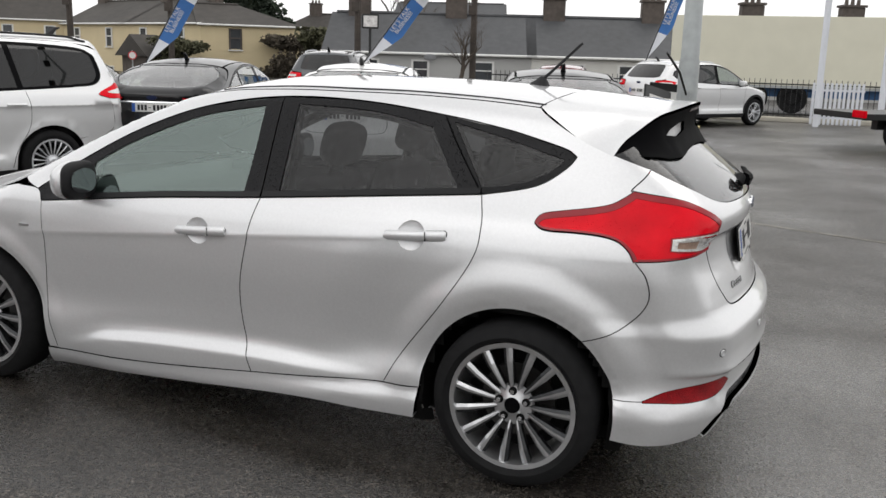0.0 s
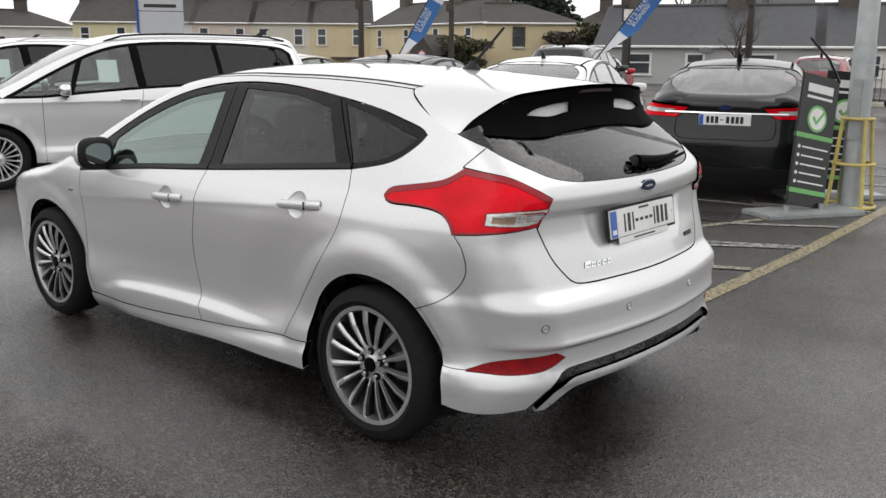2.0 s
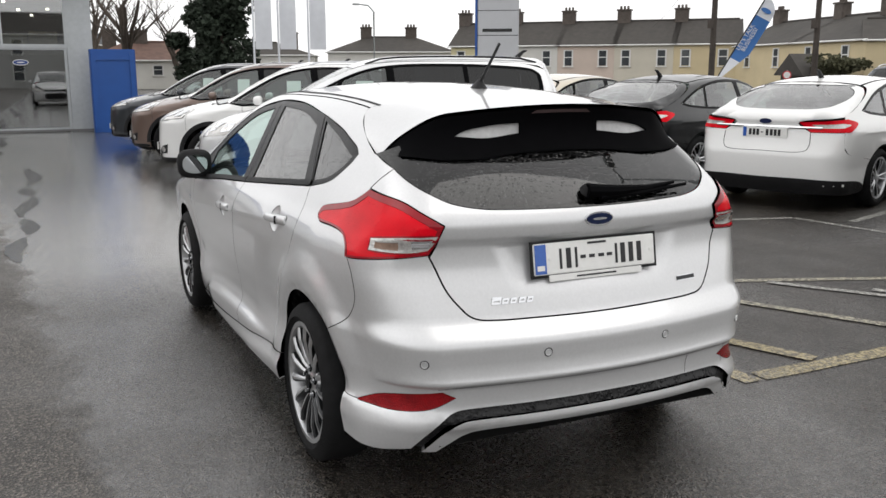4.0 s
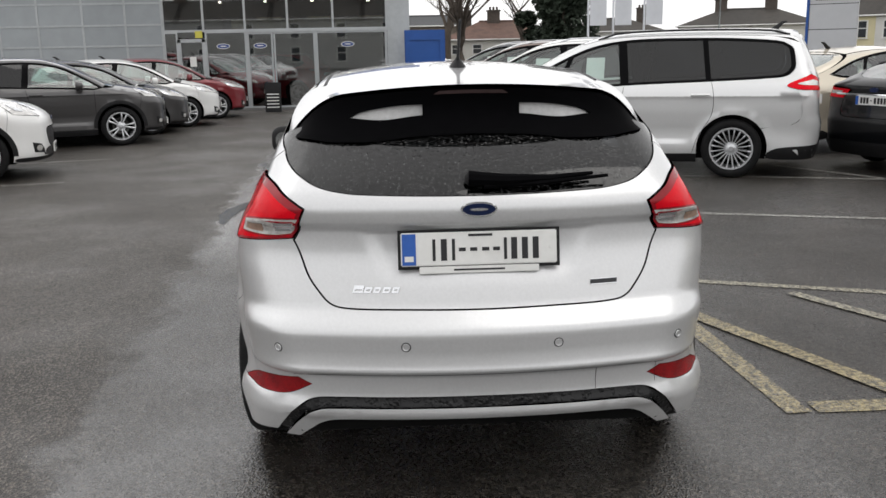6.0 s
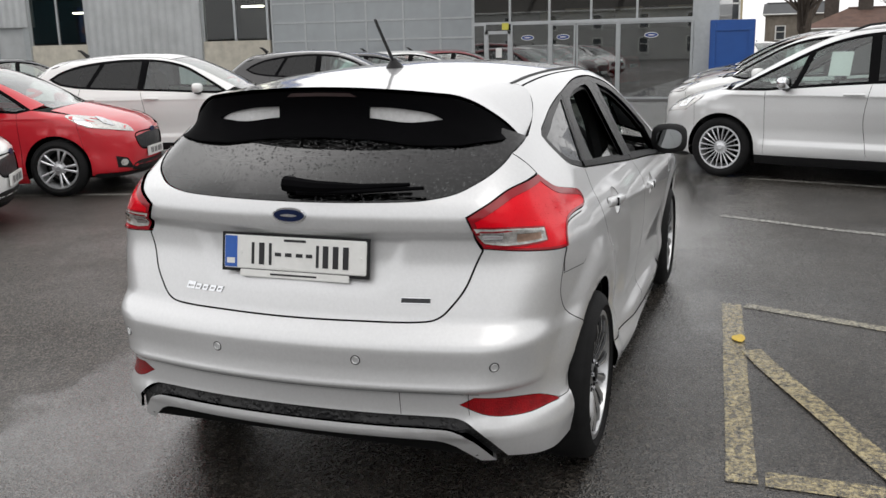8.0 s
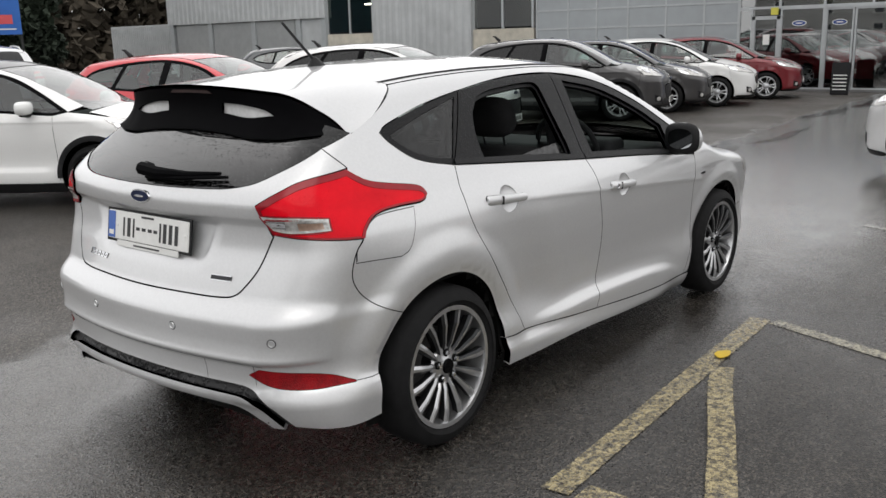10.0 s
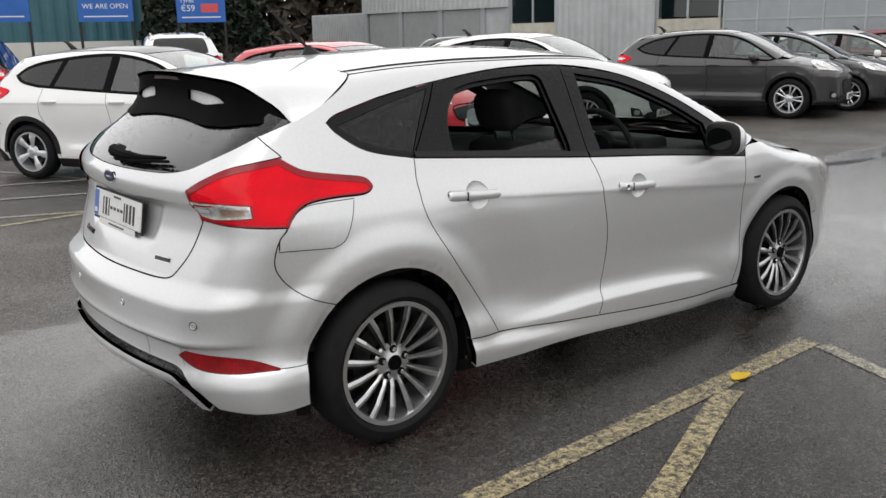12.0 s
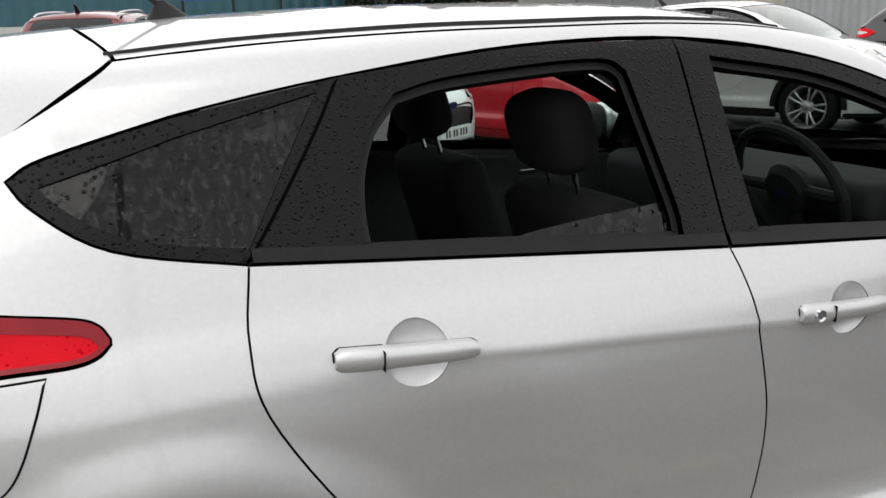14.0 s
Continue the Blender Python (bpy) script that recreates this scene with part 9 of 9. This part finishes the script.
# lorry, railings, gate, flatbed chassis
lorry = thing("lorry", "long cream box lorry trailer with pale green cab behind railings", "lorry", pose(-4.1, 29.6, 0, 0, 0, 5))
part("box_body", box_bm(0, 0, 0.95, 12.15, 2.5, 3.28, 0.02), LORRY_WHITE, lorry)
part("box_rail", box_bm(0, -0.01, 0.86, 12.15, 2.51, 0.95), GALV, lorry)
part("chassis_beam", box_bm(0.5, 0.5, 0.55, 12.0, 2.0, 0.86), CHASSIS_BLUE, lorry)
for x in (1.6, 2.9, 4.2, 10.9, 12.9, 16.2):
    wh = part("wheel", lathe_bm([(0.0, 0.0), (0.18, 0.0), (0.2, 0.06), (0.28, 0.06), (0.30, -0.01), (0.48, -0.01), (0.5, 0.05), (0.5, 0.28), (0.3, 0.3)], 28), RUBBER, lorry, "", True)
    wh.matrix_basis = pose(x, 0.05, 0.5)
part("side_tank", box_bm(11.6, -0.02, 0.45, 12.6, 0.5, 0.9, 0.04), CHASSIS_BLUE, lorry)
part("cab", box_bm(12.9, 0.05, 0.7, 15.3, 2.45, 3.15, 0.12), CAB_GREEN, lorry)
part("cab_fairing", prism_bm([(12.9, 3.1), (15.0, 3.1), (13.6, 3.6), (12.9, 3.6)], Matrix.Translation((0, 2.3, 0)) @ Matrix.Rotation(radians(90), 4, "X"), 2.1), CAB_GREEN, lorry)
part("cab_window", box_bm(13.9, 0.035, 1.9, 14.9, 0.06, 2.6), HOUSE_GLASS, lorry)
part("cab_gap", box_bm(12.16, 0.3, 0.9, 12.88, 2.2, 2.9), SIGN_BLACK, lorry)
rail = thing("railing", "black iron railings along the yard edge", "railing", pose(-9.5, 25.2, 0, 0, 0, 4))
for z in (0.15, 1.05):
    part("rail_bar", box_bm(0, -0.015, z, 15.5, 0.015, z + 0.04), SIGN_BLACK, rail)
for k in range(100):
    part("baluster", box_bm(0.05 + k * 0.155, -0.009, 0.0, 0.068 + k * 0.155, 0.009, 1.22), SIGN_BLACK, rail)
gate = thing("picket_gate", "white metal picket gate beside railings", "gate", pose(0.75, 23.4, 0, 0, 0, 8))
for k in range(12):
    part("picket", box_bm(k * 0.115, -0.012, 0.04, 0.07 + k * 0.115, 0.012, 1.18, 0.005), FLAG_WHITE, gate)
for z in (0.2, 0.95):
    part("gate_rail", box_bm(0, 0.013, z, 1.36, 0.04, z + 0.06), FLAG_WHITE, gate)
for x in (0.32, 1.9):
    ob = thing("white_post", "tall white steel post by the gate", "post", pose(x + 0.6, 23.0, 0))
    part("post_tube", tube_bm((0, 0, 0), (0, 0, 4.5), 0.085, n=12), FLAG_WHITE, ob)
kerb = tagged(part("kerb", box_bm(-9.5, 24.6, 0, 14, 24.9, 0.13, 0.02), CONCRETE, None), "pale concrete kerb in front of railings", "kerb", kind="structure")
flat = thing("flatbed_truck", "black flatbed lorry chassis with a red tail lamp", "lorry", pose(2.0, 15.9, 0, 0, 0, 30))
part("bed_beam", box_bm(-0.45, -0.4, 0.62, 5.0, 1.5, 0.74, 0.01), SIGN_BLACK, flat)
part("chassis_rail", box_bm(0.0, -0.1, 0.42, 5.0, 0.1, 0.62), SIGN_BLACK, flat)
part("tail_lamp", box_bm(-0.5, -0.42, 0.66, -0.44, 0.0, 0.80, 0.01), RED_LENS, flat, "red and white tail lamp")
part("wheel", lathe_bm([(0.0, 0.0), (0.18, 0.0), (0.22, 0.05), (0.36, 0.0), (0.38, 0.05), (0.38, 0.25)], 24), RUBBER, flat, "", True).matrix_basis = pose(0.45, -0.45, 0.38)

# boards and shed towards the road
TEAL = material("teal_sheeting", (0.05, 0.14, 0.17), 0.5, 0.1, spots=0.15, scale=2)
shed = thing("teal_shed", "dark teal ribbed industrial shed", "building")
bm = bmesh.new()
rows = []
sa, sb = Vector((3.0, -34.0)), Vector((-13.5, -37.5))
for k in range(111):
    p = sa.lerp(sb, k / 110) + Vector((0.2, 0.98)) * (0.05 if (k // 2) % 2 else 0)
    rows.append((bm.verts.new((p.x, p.y, 0)), bm.verts.new((p.x, p.y, 5.2))))
for a, b in zip(rows, rows[1:]):
    bm.faces.new((a[0], b[0], b[1], a[1]))
part("ribbed_wall", bm, TEAL, shed)
part("shed_plinth", prism_bm([(sa.x, sa.y + 0.06), (sb.x, sb.y + 0.06), (sb.x, sb.y - 8), (sa.x, sa.y - 8)], Matrix.Identity(4), 1.5), WALLS["white"], shed)
part("shed_roof", prism_bm([(sa.x, sa.y + 0.4), (sb.x, sb.y + 0.4), (sb.x, sb.y - 8), (sa.x, sa.y - 8)], Matrix.Translation((0, 0, 5.2)), 0.25), TEAL, shed)


def billboard(a, b, z0, z1, words, label):
    a, b = Vector(a), Vector(b)
    ang = math.degrees(math.atan2(a.y - b.y, a.x - b.x)) + 180
    w = (a - b).length
    ob = thing("billboard", label, "billboard", pose((a.x + b.x) / 2, (a.y + b.y) / 2, 0, 0, 0, ang))
    face = part("board_face", box_bm(-w / 2, -0.03, z0, w / 2, 0.03, z1, 0.005), material("board_blue", (0.015, 0.11, 0.42), 0.4, spots=0.2, scale=1.5), ob)
    for s in (-1, 1):
        part("board_post", tube_bm((s * w * 0.48, -0.08, 0), (s * w * 0.48, -0.08, z1), 0.05), SIGN_BLACK, ob)
    for txt, size, dx, z in words:
        text_part("lettering", txt, size, Matrix.Translation((dx, 0.032, z)) @ Matrix.Rotation(radians(180), 4, "Z") @ Matrix.Rotation(radians(90), 4, "X"), SIGN_WHITE, ob)
    part("board_bar", box_bm(-w * 0.4, 0.031, z0 + 0.16, w * 0.4, 0.034, z0 + 0.2), SIGN_WHITE, ob)
    return ob


billboard((-10.05, -29.1), (-8.35, -29.75), 2.17, 3.6, [("WE ARE OPEN", 0.235, 0, 2.62)], "blue billboard with white lettering on posts")
b2 = billboard((-13.0, -27.9), (-11.45, -28.6), 2.10, 3.6, [("€59", 0.30, 0.45, 2.5), ("Tyres", 0.22, 0.48, 2.8)], "blue tyre offer billboard on posts")
part("board_car", box_bm(-0.6, 0.031, 2.45, 0.0, 0.035, 2.75, 0.001), PAINTS["red"], b2)
billboard((-6.9, -30.3), (-5.2, -30.8), 2.2, 3.6, [("€149", 0.32, 0.35, 2.6)], "blue offer billboard with a white price")

# trees and hedges
BARK = material("bark", (0.075, 0.06, 0.048), 0.9, spots=0.35, scale=5, bump=0.4, bump_scale=30)
LEAF_DARK = material("dark_evergreen", (0.022, 0.034, 0.020), 0.8, spots=0.5, scale=1.2)
LEAF_HEDGE = material("hedge_leaves", (0.085, 0.085, 0.045), 0.8, spots=0.5, scale=1.5)
LEAF_BROWN = material("winter_scrub", (0.075, 0.062, 0.045), 0.9, spots=0.4, scale=1.0)


def bare_tree(x, y, height, spread, seed, base=0.0):
    rng = random.Random(seed)
    ob = thing("bare_tree", "leafless winter tree with spreading twigs", "tree", pose(x, y, base))
    verts, faces = [], []
    twigs_v, twigs_f = [], []

    def limb(p, d, length, r, depth):
        pts, rad = [p], [r]
        n = 4 if depth < 3 else 2
        for k in range(n):
            d = (d + Vector((rng.uniform(-1, 1), rng.uniform(-1, 1), rng.uniform(-0.3, 0.5))) * 0.18).normalized()
            p = p + d * length / n
            pts.append(p)
            rad.append(r * (1 - 0.55 * (k + 1) / n))
        tv, tf, sides = (verts, faces, 7) if depth < 2 else (twigs_v, twigs_f, 3)
        base_i = len(tv)
        for i, q in enumerate(pts):
            dd = (pts[min(i + 1, n)] - pts[max(i - 1, 0)]).normalized().to_track_quat("Z", "Y")
            for k in range(sides):
                tv.append(q + dd @ Vector((rad[i] * math.cos(6.2832 * k / sides), rad[i] * math.sin(6.2832 * k / sides), 0)))
        for i in range(n):
            for k in range(sides):
                a, b = base_i + i * sides + k, base_i + i * sides + (k + 1) % sides
                tf.append((a, b, b + sides, a + sides))
        if depth < 5:
            for k in range(rng.randint(3, 4) if depth else 5):
                i = rng.randint(1 if depth else 2, n)
                out = Vector((rng.uniform(-1, 1), rng.uniform(-1, 1), rng.uniform(0.1, 0.9))).normalized()
                limb(pts[i], (d * 0.6 + out * spread).normalized(), length * rng.uniform(0.5, 0.72), rad[i] * 0.62, depth + 1)
    limb(Vector((0, 0, 0)), Vector((0, 0, 1)), height * 0.42, height * 0.028, 0)
    for nm_, v, f in (("trunk", verts, faces), ("twig_crown", twigs_v, twigs_f)):
        me = bpy.data.meshes.new(nm_)
        me.from_pydata([tuple(q) for q in v], [], f)
        mesh_object(nm_, me, BARK, ob)
    return ob


def leafy(name, label, category, x, y, rx, ry, z0, z1, count, size, material, seed, cone=False, base=0.0):
    """Foliage of many small leaf clumps round a trunk, with an uneven outline."""
    rng = random.Random(seed)
    ob = thing(name, label, category, pose(x, y, base))
    part("trunk", path_tube_bm([(0, 0, -0.2), (0.05, 0, (z0 + z1) / 2), (0, 0.05, z1 * 0.9)], [max(0.08, rx * 0.07), max(0.06, rx * 0.05), 0.03], 7), BARK, ob)
    lobes = [(rng.uniform(-0.6, 0.6), rng.uniform(-0.6, 0.6), rng.uniform(0.1, 0.95), rng.uniform(0.3, 0.6)) for _ in range(14)]
    v, f = [], []
    for k in range(count):
        lx, ly, lz, lr = lobes[rng.randrange(len(lobes))]
        d = Vector((rng.gauss(0, 1), rng.gauss(0, 1), rng.gauss(0, 1))).normalized() * lr * rng.uniform(0.5, 1.05)
        q = lz + d.z * 0.35
        if not 0 <= q <= 1.05:
            continue
        shrink_ = (1.05 - q) ** 0.8 if cone else 1.0
        c = Vector(((lx + d.x) * rx * shrink_, (ly + d.y) * ry * shrink_, z0 + q * (z1 - z0)))
        for _ in range(2):
            a, b = (Vector((rng.gauss(0, 1), rng.gauss(0, 1), rng.gauss(0, 0.7))).normalized() * size * rng.uniform(0.6, 1.3) for _ in range(2))
            i = len(v)
            v.extend([c + a, c + b, c - a, c - b * 0.6])
            f.append((i, i + 1, i + 2, i + 3))
    me = bpy.data.meshes.new("crown")
    me.from_pydata([tuple(q) for q in v], [], f)
    mesh_object("crown", me, material, ob)
    return ob


bare_tree(-71.1, 4.0, 13, 0.9, 3)
bare_tree(-73.0, 11.0, 11, 1.0, 4)
bare_tree(-13.5, 33.0, 4.6, 1.0, 5)
bare_tree(-30.0, 62.0, 11, 0.9, 6)
bare_tree(-24.0, 66.0, 9, 0.9, 7)
bare_tree(-36.0, 2.45, 9.5, 1.0, 8)
leafy("evergreen_tree", "dark evergreen tree with ragged crown", "tree", -69.0, 11.8, 2.6, 2.6, 0.6, 6.4, 5200, 0.22, LEAF_DARK, 11)
leafy("evergreen_tree", "dark evergreen tree behind a terrace", "tree", -43.0, 62.0, 3.0, 3.0, 1.0, 7.6, 5200, 0.26, LEAF_DARK, 12)
leafy("evergreen_tree", "dark ivy-grown tree at the yard edge", "tree", -56.0, 10.7, 2.3, 2.3, 0.3, 7.0, 4200, 0.20, LEAF_DARK, 13)
leafy("conifer_tree", "dark conifer behind the billboards", "tree", -18.0, -37.0, 2.2, 2.2, 0.4, 8.5, 4200, 0.22, LEAF_DARK, 14, cone=True)
leafy("conifer_tree", "dark conifer behind parked cars", "tree", -14.6, -36.0, 2.0, 2.0, 0.4, 7.5, 4200, 0.22, LEAF_DARK, 15, cone=True)
leafy("hedge", "rounded evergreen garden hedge", "hedge", -36.5, 43.5, 2.4, 1.4, 0.0, 2.3, 2600, 0.14, LEAF_HEDGE, 16)
for k, (x, y, h_) in enumerate(((-31.0, 48.0, 2.6), (-27.5, 46.5, 3.0), (-24.5, 44.0, 2.6), (-21.5, 42.0, 2.4))):
    leafy("scrub", "tangled winter scrub and small shrubs", "shrub", x, y, 2.4, 1.6, 0.0, h_, 2200, 0.16, LEAF_HEDGE if k % 2 else LEAF_BROWN, 20 + k)
rng = random.Random(40)
v, f = [], []
for k in range(14000):
    s = rng.random()
    c = Vector((-10 - 55 * s, -75 + 25 * s + rng.uniform(-6, 6), rng.random() ** 1.3 * (10 + 3 * math.sin(s * 17))))
    for _ in range(2):
        a, b = (Vector((rng.gauss(0, 1), rng.gauss(0, 1), rng.gauss(0, 0.8))).normalized() * rng.uniform(0.3, 0.8) for _ in range(2))
        i = len(v)
        v.extend([c + a, c + b, c - a, c - b * 0.6])
        f.append((i, i + 1, i + 2, i + 3))
me = bpy.data.meshes.new("far_wood")
me.from_pydata([tuple(q) for q in v], [], f)
tagged(mesh_object("far_wood", me, LEAF_BROWN), "brown winter wood on a far slope", "wood", kind="stuff")
